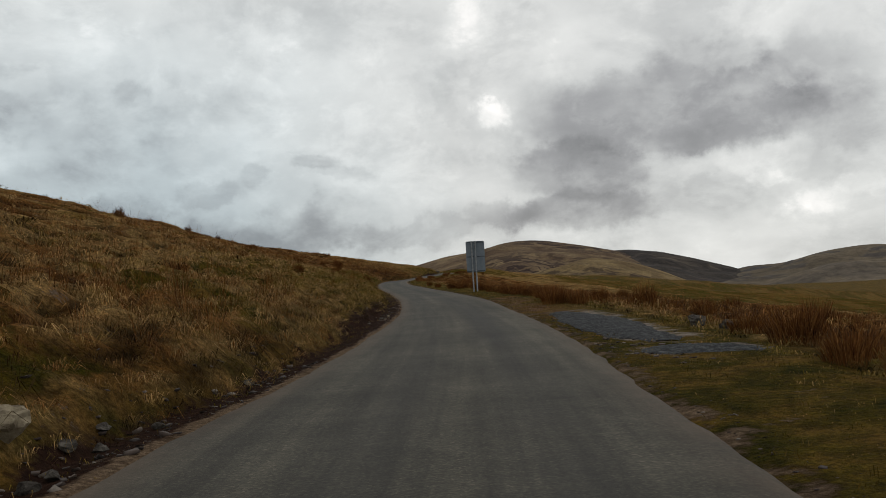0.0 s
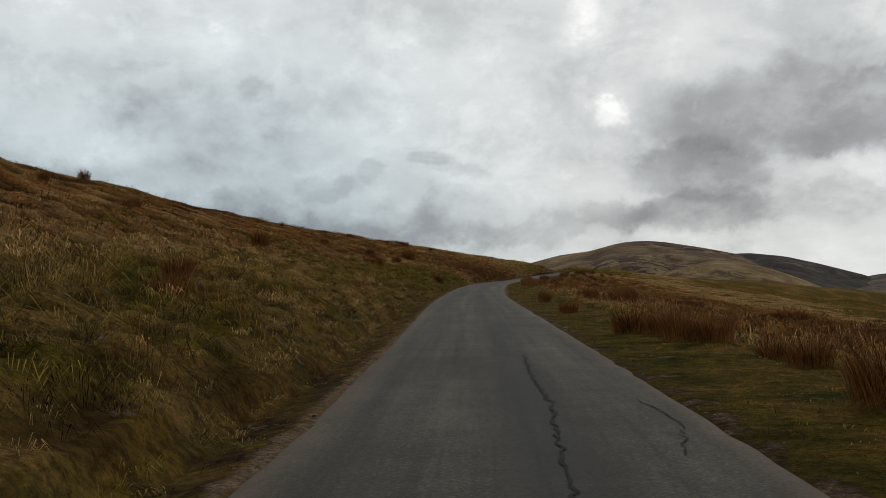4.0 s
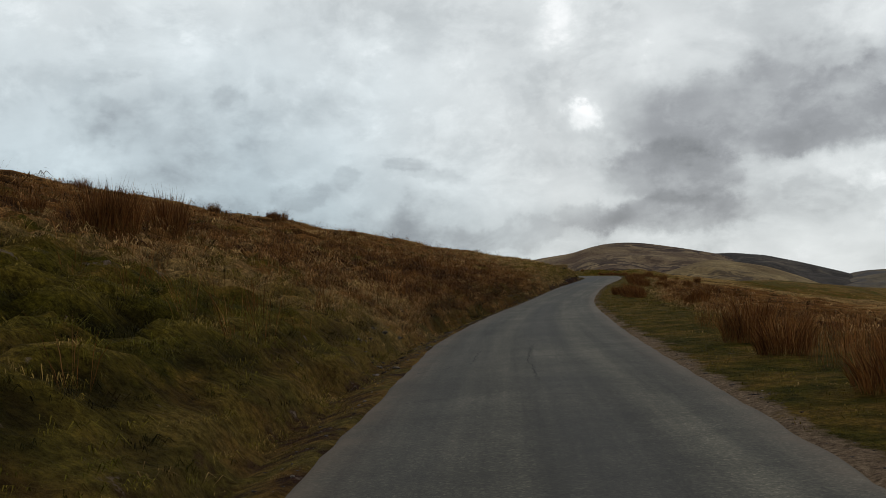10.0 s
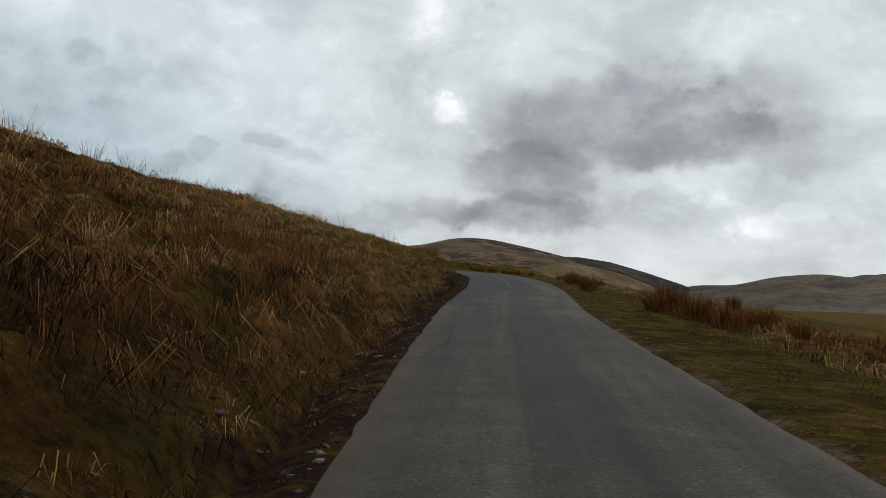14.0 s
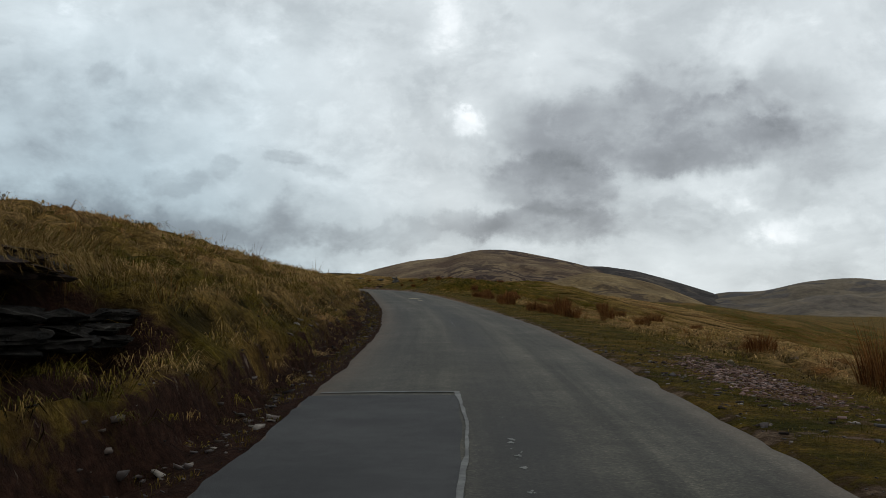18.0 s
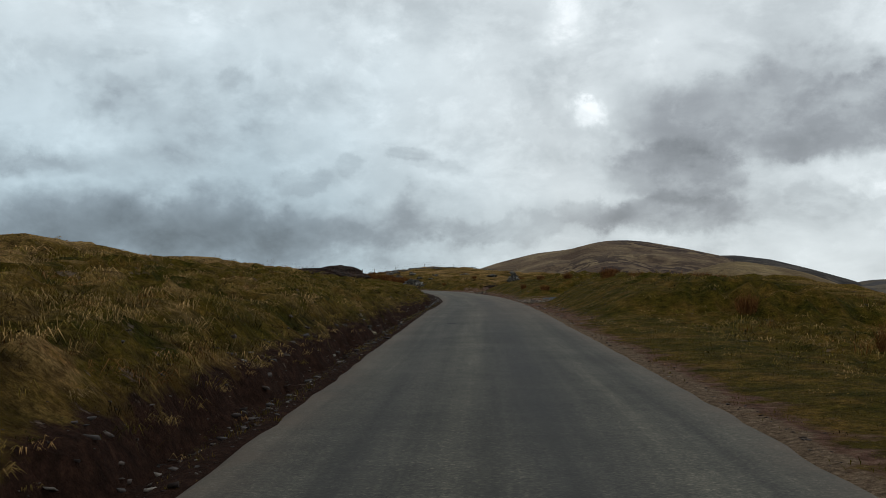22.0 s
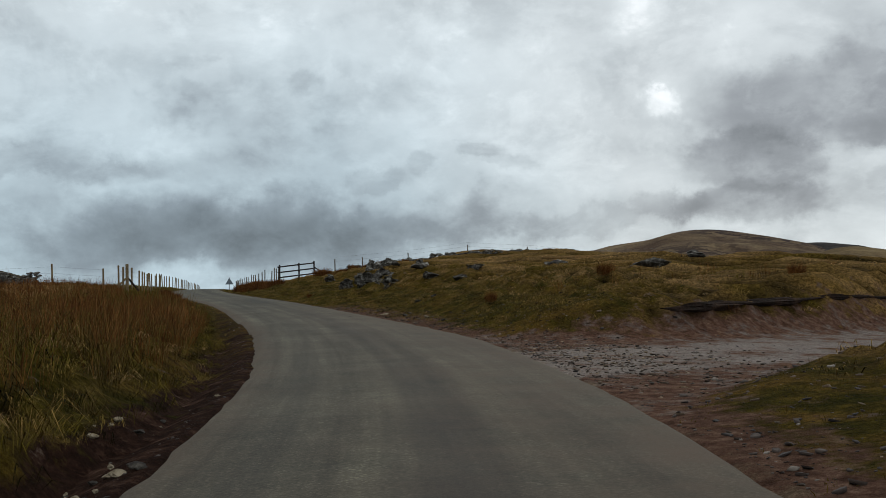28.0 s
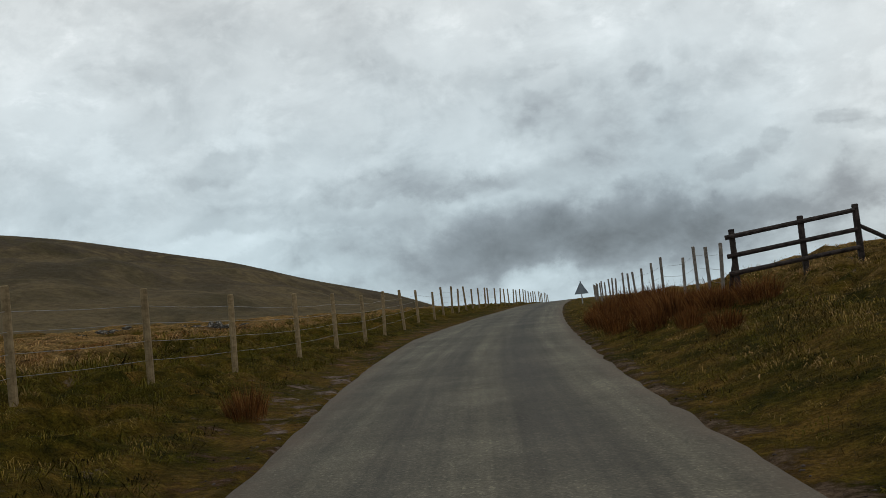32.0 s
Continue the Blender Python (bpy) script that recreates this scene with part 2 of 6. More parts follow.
# Height of the land over the road, by stretches: s, then the heights at the distances M from the road's edge.
M_L = [0, 1.2, 6, 22, 80, 200]
BANK_L = [(-40, 0.65, 2.01, 6.12, 15.9, 30), (38, 0.63, 2.14, 7.1, 16.4, 29), (94, 0.63, 2.22, 7.6, 16.7, 29), (140, 0.67, 2.23, 7.17, 16.1, 28), (178, 0.75, 2.3, 6.9, 14.1, 25.7), (210, 0.80, 2.49, 6.2, 12.5, 23.7), (237, 0.80, 1.96, 4.87, 11.9, 22.8), (263, 0.89, 2.4, 5.07, 11.2, 21.7),
          (292, 0.72, 1.5, 3.75, 10.3, 20.6), (330, 0.68, 1.42, 3.12, 8.8, 17), (362, 0.56, 1.15, 2.7, 6.5, 11), (385, 0.40, 0.75, 1.3, 2.8, 4.5), (414, 0.28, 0.6, 1.3, 2.6, 4), (440, 0.25, 0.75, 1.5, 2.6, 4), (470, 0.15, 0.45, 1.2, 2.4, 4), (560, 0.1, 0.2, 0.6, 1.5, 3)]
M_R = [0, 1.5, 6, 18, 50, 150]
BANK_R = [(-40, 0.03, -0.52, -2.08, -5.9, -18), (56, 0.03, -0.54, -2.2, -6.2, -18.8), (113, 0.02, -0.54, -2.13, -6.6, -20.6), (160, 0, -0.63, -2.4, -7.1, -22.7), (198, -0.02, -0.83, -3.1, -7.9, -24.9), (245, -0.08, -0.9, -3.2, -7.7, -25), (282, -0.03, -0.69, -2.7, -8, -24.7), (316, 0.1, -0.3, -2.0, -7.6, -23.5),
          (335, 0.13, -0.02, -1.3, -7.9, -24), (347, 0.12, 0.15, 0.5, -6.5, -23), (356, 0.22, 1.0, 1.6, -5, -22), (374, 0.25, 0.8, 1.0, -3, -18), (384, 0.02, 0.0, -0.2, -2.5, -16), (399, 0.25, 0.7, 0.7, -1.5, -14), (418, 0.35, 1.35, 1.8, -0.3, -12), (437, 0.55, 1.15, 2.7, 0.8, -10), (461, 0.1, 0.5, 2.0, 1.3, -5), (490, -0.2, -0.6, -0.3, 1.0, -4), (560, -0.1, -0.4, -1, -0.5, -2)]


# ---------------------------------------------------------------- the plan
# The road's axis lies at n = 0; s runs along it, n across it (right is positive).
def smooth(a, width):
    k = np.exp(-0.5 * (np.arange(-3 * width, 3 * width + 1) / width) ** 2)
    k /= k.sum()
    p = 3 * width
    head = 2 * a[0] - a[p:0:-1]
    tail = 2 * a[-1] - a[-2:-p - 2:-1]
    return np.convolve(np.concatenate([head, a, tail]), k, "valid")


AXIS_S = np.arange(-40.0, 761.0, 1.0)
_c = np.array(CENTRE)
_d = np.concatenate([[0], np.cumsum(np.hypot(np.diff(_c[:, 0]), np.diff(_c[:, 1])))]) + CENTRE_START
AXIS = np.stack([smooth(np.interp(AXIS_S, _d, _c[:, j]), 6) for j in range(3)], 1)
for _j in range(3):   # straight on past the known ends
    _k = AXIS_S > _d[-1] - 10
    _i = np.argmax(_k)
    AXIS[_k, _j] = AXIS[_i, _j] + (AXIS_S[_k] - AXIS_S[_i]) * ((AXIS[_i, _j] - AXIS[_i - 12, _j]) / 12 if _j < 2 else 0.0)
CREST = 540.0
AXIS[:, 2] -= 0.02 * np.maximum(AXIS_S - CREST, 0)
TANGENT = np.gradient(AXIS[:, :2], axis=0)
TANGENT /= np.hypot(TANGENT[:, 0], TANGENT[:, 1])[:, None]


def axis_at(s):
    """Places and unit directions of the road's axis."""
    p = np.stack([np.interp(s, AXIS_S, AXIS[:, j]) for j in range(3)], -1)
    t = np.stack([np.interp(s, AXIS_S, TANGENT[:, j]) for j in range(2)], -1)
    return p, t


def on_plan(s, n):
    p, t = axis_at(np.asarray(s, float))
    return p[..., 0] + t[..., 1] * n, p[..., 1] - t[..., 0] * n


def to_plan(x, y):
    """s and n of the places x, y."""
    x, y = np.ravel(x).astype(float), np.ravel(y).astype(float)
    s, n = np.empty(len(x)), np.empty(len(x))
    for a in range(0, len(x), 20000):
        xx, yy = x[a:a + 20000], y[a:a + 20000]
        i = np.zeros(len(xx), int)
        best = np.full(len(xx), 1e18)
        for b in range(0, len(AXIS), 4):
            d = (xx - AXIS[b, 0]) ** 2 + (yy - AXIS[b, 1]) ** 2
            k = d < best
            best[k], i[k] = d[k], b
        for step in (2, 1, 1):
            for w in (-step, step):
                j = np.clip(i + w, 0, len(AXIS) - 1)
                d = (xx - AXIS[j, 0]) ** 2 + (yy - AXIS[j, 1]) ** 2
                k = d < best
                best[k], i[k] = d[k], j[k]
        qx, qy = xx - AXIS[i, 0], yy - AXIS[i, 1]
        s[a:a + 20000] = AXIS_S[i] + qx * TANGENT[i, 0] + qy * TANGENT[i, 1]
        n[a:a + 20000] = qx * TANGENT[i, 1] - qy * TANGENT[i, 0]
    return s, n


def wob(a, b, scale, seed, octaves=3):
    """Smooth noise of two arrays, about -1 to 1 (sum of turned waves)."""
    r = np.random.RandomState(seed)
    out, amp = np.zeros(np.broadcast(a, b).shape), 1.0
    f = 1.0 / scale
    for _ in range(octaves):
        for _ in range(4):
            th, ph, g = r.uniform(0, 6.283), r.uniform(0, 6.283), r.uniform(0.7, 1.4)
            out = out + amp * 0.4 * np.sin(6.283 * f * g * (a * math.cos(th) + b * math.sin(th)) + ph + 1.7 * np.sin(6.283 * f * 0.37 * (b * math.cos(th) - a * math.sin(th)) + ph))
        f, amp = f * 2.1, amp * 0.5
    return out / 1.6


def edge_left(s):
    return np.interp(s, EDGE_L[0::2], EDGE_L[1::2]) - 0.035 * wob(s, 0 * s, 1.3, 5, 4)


def edge_right(s):
    return np.interp(s, EDGE_R[0::2], EDGE_R[1::2]) + 0.045 * wob(s, 0 * s, 1.5, 6, 4)


def table(rows, ms):
    r = np.array(rows)
    g = np.arange(-60.0, 761.0, 2.0)
    m = np.concatenate([np.arange(0, 8, 0.25), np.arange(8, 40, 1.0), np.arange(40, ms[-1] + 1, 4.0)])
    t = np.stack([smooth(np.interp(g, r[:, 0], r[:, j + 1]), 4) for j in range(r.shape[1] - 1)], 1)
    t = np.concatenate([np.zeros((len(g), 1)), t], 1)
    out = np.stack([np.interp(m, ms, row) for row in t], 0)
    soft = out.copy()
    for k in range(3):
        soft[:, 8:-1] = (soft[:, 7:-2] + soft[:, 8:-1] * 2 + soft[:, 9:]) / 4
    return g, m, soft


def lookup(tab, s, m):
    g, mm, z = tab
    i = np.clip((s - g[0]) / 2.0, 0, len(g) - 1.001)
    i0 = i.astype(int)
    a = i - i0
    mc = np.clip(m, 0, mm[-1] - 1e-6)
    j0 = np.searchsorted(mm, mc, side="right") - 1
    b = (mc - mm[j0]) / (mm[j0 + 1] - mm[j0])
    return (z[i0, j0] * (1 - a) + z[i0 + 1, j0] * a) * (1 - b) + (z[i0, j0 + 1] * (1 - a) + z[i0 + 1, j0 + 1] * a) * b


TAB_L, TAB_R = table(BANK_L, M_L), table(BANK_R, M_R)


def gate(v, a, b, soft_edge):
    """1 between a and b, 0 outside, with soft ends."""
    return 1 / (1 + np.exp(-np.clip((v - a) / soft_edge * 4, -40, 40))) / (1 + np.exp(-np.clip((b - v) / soft_edge * 4, -40, 40)))


def hummock(x, y):
    """Tussocks of the moor, 0 in the hollows and 1 on the crowns."""
    return np.clip(0.5 + 1.1 * wob(x, y, 1.15, 14, 2), 0, 1) ** 0.8 - 0.35


JUNCTION_S = 384.0


def track_mask(s, n):
    """The gravel track that leaves on the right."""
    m = np.clip(n - 2.2, -2, 60)
    mid = JUNCTION_S + 1.6 + 0.55 * np.clip(n - 2, -4, 60)
    return gate(s, mid - 2.6 - 3.4 * np.exp(-m / 2.2), mid + 3.6 + 6.2 * np.exp(-m / 2.6), 1.2) * gate(n, 1.9, 34, 0.8)


def layby_mask(s, n):
    """Grey chippings spread beside the road near the start."""
    return np.maximum(0.6 * gate(s, 15.5, 27.0, 1.6) * gate(n, 2.5, 3.9, 0.4), 0.5 * gate(s, 13.3, 15.0, 0.5) * gate(n, 2.2, 4.2, 0.5))


def pullin_mask(s, n):
    """Stony pull-in on the right before the bend."""
    return gate(s, 341.0 + 1.3 * np.clip(n - 3.5, 0, 4), 351.0 + 0.6 * np.clip(n - 3.5, 0, 5), 2.4) * gate(n, 2.2, 8.0, 2.2)


def height_sn(s, n):
    """Height of the ground at s, n."""
    p, _ = axis_at(s)
    z0 = p[..., 2]
    el, er = edge_left(s), edge_right(s)
    ml, mr = el - n, n - er
    x, y = on_plan(s, n)
    # a steep ragged cut at the foot of the bank
    steep = np.interp(s, [-40, 20, 45, 100, 130, 200, 300, 395, 408], [0.5, 0.6, 0.9, 0.8, 0.8, 0.95, 1.0, 0.8, 0.0])
    foot = np.clip((ml + 0.20 * wob(s, 0 * s, 3.1, 15, 3) - 0.62) / 0.28, 0, 1)
    plain = lookup(TAB_L, s, np.maximum(ml - 0.35, 0))
    cut = lookup(TAB_L, s, np.maximum(ml, 1.15) - 0.35) * foot * foot * (3 - 2 * foot)
    left = plain * (1 - steep) + cut * steep
    left = left - 0.62 * gate(s, 244.0, 248.3, 0.4) * gate(ml, 1.25, 2.55, 0.22)
    right = lookup(TAB_R, s, np.maximum(mr - 0.3, 0))
    right = right + 1.25 * gate(s, 321, 339.0 + 2.0 * np.clip(mr - 1.2, 0, 2.6), 1.8) * (1 - np.exp(-(np.maximum(mr - 0.3, 0) / 2.2) ** 2)) * np.exp(-(mr / 14) ** 2)
    # green mound between the pull-in and the track, and the cut bank behind the track
    right = right + 0.62 * gate(s, 353, 377.6 + 0.5 * np.clip(mr - 2, 0, 20), 2.0) * gate(mr, 1.5, 8.5, 1.6)
    right = right + 0.08 * gate(s, 424, 456, 7.0) * gate(mr, 4.5, 26, 3.0)
    right = right + 0.40 * gate(s - 391.6 - 0.42 * np.clip(n - 6, 0, 30), 0, 14, 1.1) * gate(n, 4.4, 30, 1.2)
    far_l = np.maximum(ml - M_L[-1], 0)
    far_r = np.maximum(mr - M_R[-1], 0)
    left = left - 0.04 * far_l
    right = right - 0.10 * np.minimum(far_r, 250)
    # cut foot and gutter beside the road
    dig = 0.30 * np.exp(-((ml - 0.75) / 0.45) ** 2) * np.interp(s, [0, 15, 80, 160, 190, 330, 400, 430], [0.3, 0.6, 0.4, 0.8, 0.9, 1.0, 0.8, 0.0])
    rough = np.where(ml > 0.2, np.clip((ml - 0.2) / 2.5, 0, 1), np.clip((mr - 0.2) / 5.0, 0, 1))
    bumps = 0.10 * wob(x, y, 2.2, 11, 3) + 0.30 * wob(x, y, 11.0, 12, 2) * np.clip(np.maximum(ml, mr) / 12, 0, 1)
    bumps += 0.32 * hummock(x, y) * np.clip((np.maximum(ml - 0.4, mr - 2.6)) / 1.0, 0, 1)
    bumps += 1.2 * wob(x, y, 60.0, 13, 2) * np.clip((np.maximum(ml, mr) - 15) / 60, 0, 1)
    z = z0 + np.where(ml > 0, left - dig, 0) + np.where(mr > 0, right, 0) + rough * bumps
    inside = np.clip(np.minimum(-ml, -mr) / 0.35, 0, 1)
    z = z - 0.02 - 0.14 * inside
    level = np.maximum.reduce([0.97 * track_mask(s, n), 0.75 * layby_mask(s, n), 0.6 * pullin_mask(s, n)]) * (mr > 0)
    return z * (1 - level) + (z0 - 0.04 - 0.03 * np.maximum(n - 2, 0)) * level


def ground_z(x, y):
    s, n = to_plan(x, y)
    return height_sn(s, n)


def spot(s, n, dz=0.0):
    """World place of a spot on the ground."""
    s, n = np.array([float(s)]), np.array([float(n)])
    x, y = on_plan(s, n)
    return Vector((float(x[0]), float(y[0]), float(height_sn(s, n)[0]) + dz))


def heading(s):
    _, t = axis_at(np.array([float(s)]))
    return math.degrees(math.atan2(-t[0, 0], t[0, 1]))


# ---------------------------------------------------------------- node helpers
def material(name):
    m = bpy.data.materials.new(name)
    m.use_nodes = True
    nt = m.node_tree
    return m, nt, nt.nodes["Principled BSDF"]


def nd(nt, kind, **values):
    node = nt.nodes.new(kind)
    for key, v in values.items():
        if key == "op":
            node.operation = v
        elif key == "blend":
            node.blend_type = v
        else:
            node.inputs[key.replace("_", " ")].default_value = v
    return node


def link(nt, a, b):
    nt.links.new(a, b)


def noise_fac(nt, vec, scale, detail=4.0, rough=0.6, distortion=0.0):
    k = nd(nt, "ShaderNodeTexNoise", Scale=scale, Detail=detail, Roughness=rough, Distortion=distortion)
    link(nt, vec, k.inputs["Vector"])
    stretch = nt.nodes.new("ShaderNodeMath")
    stretch.operation, stretch.use_clamp = "MULTIPLY_ADD", True
    stretch.inputs[1].default_value, stretch.inputs[2].default_value = 1.7, -0.35
    link(nt, k.outputs["Fac"], stretch.inputs[0])
    return stretch.outputs[0]


def ramp(nt, fac, stops):
    r = nt.nodes.new("ShaderNodeValToRGB")
    e = r.color_ramp.elements
    while len(e) < len(stops):
        e.new(0.5)
    for k, (pos, col) in zip(e, stops):
        k.position, k.color = pos, (*col, 1) if len(col) == 3 else col
    link(nt, fac, r.inputs["Fac"])
    return r.outputs["Color"]


def mix(nt, fac, a, b, blend="MIX"):
    m = nt.nodes.new("ShaderNodeMix")
    m.data_type, m.blend_type = "RGBA", blend
    for sock, v in ((m.inputs[0], fac), (m.inputs[6], a), (m.inputs[7], b)):
        if hasattr(v, "is_linked"):
            link(nt, v, sock)
        else:
            sock.default_value = v if not isinstance(v, tuple) else (*v, 1)
    return m.outputs[2]


def maths(nt, op, a, b=0.0, clamp=False):
    m = nt.nodes.new("ShaderNodeMath")
    m.operation, m.use_clamp = op, clamp
    for sock, v in zip(m.inputs, (a, b)):
        if hasattr(v, "is_linked"):
            link(nt, v, sock)
        else:
            sock.default_value = v
    return m.outputs[0]


def bump(nt, bsdf, fac, strength, distance):
    b = nd(nt, "ShaderNodeBump", Strength=strength, Distance=distance)
    link(nt, fac, b.inputs["Height"])
    link(nt, b.outputs["Normal"], bsdf.inputs["Normal"])


def obj_coord(nt):
    return nt.nodes.new("ShaderNodeTexCoord").outputs["Object"]


def attr(nt, name):
    a = nt.nodes.new("ShaderNodeAttribute")
    a.attribute_name = name
    return a.outputs["Fac"]


def moor_zones(nt, vec):
    """Colour of the moor by stretches of straw, moss and rust-brown grass."""
    big = noise_fac(nt, vec, 0.09, 4, 0.6, 0.4)
    mid = noise_fac(nt, vec, 0.55, 4, 0.65, 0.3)
    straw_moss = ramp(nt, big, [(0.40, (0.046, 0.045, 0.008)), (0.50, (0.092, 0.058, 0.015)), (0.62, (0.140, 0.090, 0.027))])
    rust = ramp(nt, mid, [(0.35, (0.034, 0.038, 0.006)), (0.48, (0.092, 0.055, 0.014)), (0.60, (0.098, 0.043, 0.011)), (0.72, (0.058, 0.023, 0.007))])
    return mix(nt, 0.5, straw_moss, rust)


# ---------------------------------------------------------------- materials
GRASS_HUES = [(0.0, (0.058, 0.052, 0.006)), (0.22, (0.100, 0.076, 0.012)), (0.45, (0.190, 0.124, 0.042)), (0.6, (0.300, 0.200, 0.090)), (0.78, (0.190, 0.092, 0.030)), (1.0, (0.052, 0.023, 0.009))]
# Dark end: shade between the tussocks, put into the grass colour.
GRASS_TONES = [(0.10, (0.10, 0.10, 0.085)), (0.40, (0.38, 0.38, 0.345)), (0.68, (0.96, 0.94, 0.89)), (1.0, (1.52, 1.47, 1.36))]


def make_ground_material():
    m, nt, p = material("moor_ground")
    vec = obj_coord(nt)
    base = moor_zones(nt, vec)
    fine = noise_fac(nt, vec, 9.0, 6, 0.7)
    # Ground under the sward: grass colour darkened for the shade among the tufts.
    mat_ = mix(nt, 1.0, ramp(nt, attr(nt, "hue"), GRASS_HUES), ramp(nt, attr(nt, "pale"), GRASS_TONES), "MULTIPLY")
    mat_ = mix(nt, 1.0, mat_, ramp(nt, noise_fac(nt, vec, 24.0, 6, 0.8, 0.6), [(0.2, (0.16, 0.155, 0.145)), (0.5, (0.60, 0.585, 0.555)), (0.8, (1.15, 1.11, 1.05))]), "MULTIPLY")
    base = mix(nt, attr(nt, "sward_shade"), base, mat_)
    base = mix(nt, 0.75, base, ramp(nt, fine, [(0.3, (0.30, 0.27, 0.22)), (0.55, (0.95, 0.95, 0.9)), (0.75, (1.5, 1.4, 1.2))]), "MULTIPLY")
    turf = ramp(nt, noise_fac(nt, vec, 1.1, 5, 0.65), [(0.30, (0.032, 0.030, 0.004)), (0.50, (0.066, 0.049, 0.008)), (0.70, (0.105, 0.066, 0.016))])
    turf = mix(nt, 0.9, turf, ramp(nt, noise_fac(nt, vec, 22.0, 5, 0.8), [(0.25, (0.30, 0.30, 0.26)), (0.5, (0.85, 0.85, 0.8)), (0.78, (1.6, 1.5, 1.3))]), "MULTIPLY")
    turf = mix(nt, 0.8, turf, ramp(nt, noise_fac(nt, vec, 4.5, 4, 0.6), [(0.25, (0.55, 0.52, 0.45)), (0.75, (1.45, 1.35, 1.15))]), "MULTIPLY")
    soil = ramp(nt, noise_fac(nt, vec, 7.0, 8, 0.8), [(0.2, (0.009, 0.005, 0.0035)), (0.5, (0.024, 0.012, 0.008)), (0.75, (0.044, 0.022, 0.014)), (0.92, (0.085, 0.050, 0.035))])
    gravel = ramp(nt, noise_fac(nt, vec, 14.0, 6, 0.8), [(0.25, (0.090, 0.075, 0.066)), (0.5, (0.165, 0.138, 0.122)), (0.75, (0.265, 0.225, 0.20))])
    red = ramp(nt, noise_fac(nt, vec, 6.0, 6, 0.75), [(0.25, (0.048, 0.024, 0.016)), (0.55, (0.112, 0.060, 0.040)), (0.85, (0.22, 0.140, 0.098))])
    sand = ramp(nt, noise_fac(nt, vec, 16.0, 6, 0.8), [(0.25, (0.050, 0.034, 0.022)), (0.5, (0.125, 0.085, 0.054)), (0.8, (0.25, 0.18, 0.12))])
    edge = noise_fac(nt, vec, 1.7, 5, 0.7)

    def zone(fac, width=0.35):
        v = maths(nt, "SUBTRACT", maths(nt, "ADD", fac, maths(nt, "MULTIPLY", maths(nt, "SUBTRACT", edge, 0.5), 1.3)), 0.5 - width / 2)
        return maths(nt, "DIVIDE", v, width, True)
    col = mix(nt, zone(attr(nt, "turf")), base, turf)
    col = mix(nt, zone(attr(nt, "soil")), col, soil)
    col = mix(nt, zone(attr(nt, "red")), col, red)
    col = mix(nt, zone(attr(nt, "gravel")), col, gravel)
    col = mix(nt, zone(attr(nt, "sand")), col, sand)
    link(nt, col, p.inputs["Base Color"])
    p.inputs["Roughness"].default_value = 1.0
    p.inputs["Specular IOR Level"].default_value = 0.02
    rough_ = maths(nt, "SUBTRACT", 1.0, maths(nt, "MULTIPLY", attr(nt, "gravel"), 1.1, True))
    bump(nt, p, maths(nt, "MULTIPLY", maths(nt, "ADD", fine, noise_fac(nt, vec, 30, 4, 0.7)), rough_), 0.9, 0.05)
    return m


def make_asphalt():
    m, nt, p = material("asphalt")
    vec = obj_coord(nt)
    worn = noise_fac(nt, vec, 0.45, 5, 0.65, 0.3)
    grain = noise_fac(nt, vec, 32.0, 4, 0.9)
    lane = nt.nodes.new("ShaderNodeCombineXYZ")
    link(nt, maths(nt, "MULTIPLY", attr(nt, "along"), 0.07), lane.inputs[0])
    link(nt, maths(nt, "MULTIPLY", attr(nt, "across"), 2.8), lane.inputs[1])
    streak = noise_fac(nt, lane.outputs[0], 1.0, 6, 0.65, 0.2)
    col = ramp(nt, worn, [(0.30, (0.0325, 0.0305, 0.0240)), (0.52, (0.0415, 0.0390, 0.0308)), (0.72, (0.0525, 0.0490, 0.0386))])
    col = mix(nt, 1.0, col, ramp(nt, streak, [(0.25, (0.66, 0.66, 0.67)), (0.5, (1, 1, 1)), (0.75, (1.38, 1.36, 1.33))]), "MULTIPLY")
    col = mix(nt, 0.6, col, ramp(nt, noise_fac(nt, vec, 3.0, 3, 0.6), [(0.2, (0.80, 0.80, 0.80)), (0.8, (1.2, 1.2, 1.18))]), "MULTIPLY")
    chip = nd(nt, "ShaderNodeTexVoronoi", Scale=55.0)
    link(nt, vec, chip.inputs["Vector"])
    tint = nt.nodes.new("ShaderNodeSeparateColor")
    link(nt, chip.outputs["Color"], tint.inputs[0])
    col = mix(nt, 0.65, col, ramp(nt, tint.outputs[0], [(0.0, (0.55, 0.55, 0.56)), (0.6, (0.95, 0.95, 0.95)), (0.9, (1.25, 1.24, 1.2)), (1.0, (2.1, 2.05, 1.95))]), "MULTIPLY")
    col = mix(nt, 0.6, col, ramp(nt, grain, [(0.3, (0.55, 0.55, 0.55)), (0.52, (1, 1, 1)), (0.72, (1.55, 1.5, 1.45))]), "MULTIPLY")
    col = mix(nt, attr(nt, "bleach"), col, (1.9, 1.86, 1.72), "MULTIPLY")
    col = mix(nt, maths(nt, "MULTIPLY", attr(nt, "tread"), 0.85), col, (0.020, 0.020, 0.0200))
    dusty = maths(nt, "MULTIPLY", attr(nt, "dust"), noise_fac(nt, vec, 1.2, 6, 0.7))
    col = mix(nt, maths(nt, "MULTIPLY", dusty, 1.2, True), col, (0.090, 0.064, 0.045))
    link(nt, col, p.inputs["Base Color"])
    p.inputs["Roughness"].default_value = 0.85
    p.inputs["Specular IOR Level"].default_value = 0.14
    bump(nt, p, grain, 0.22, 0.008)
    return m


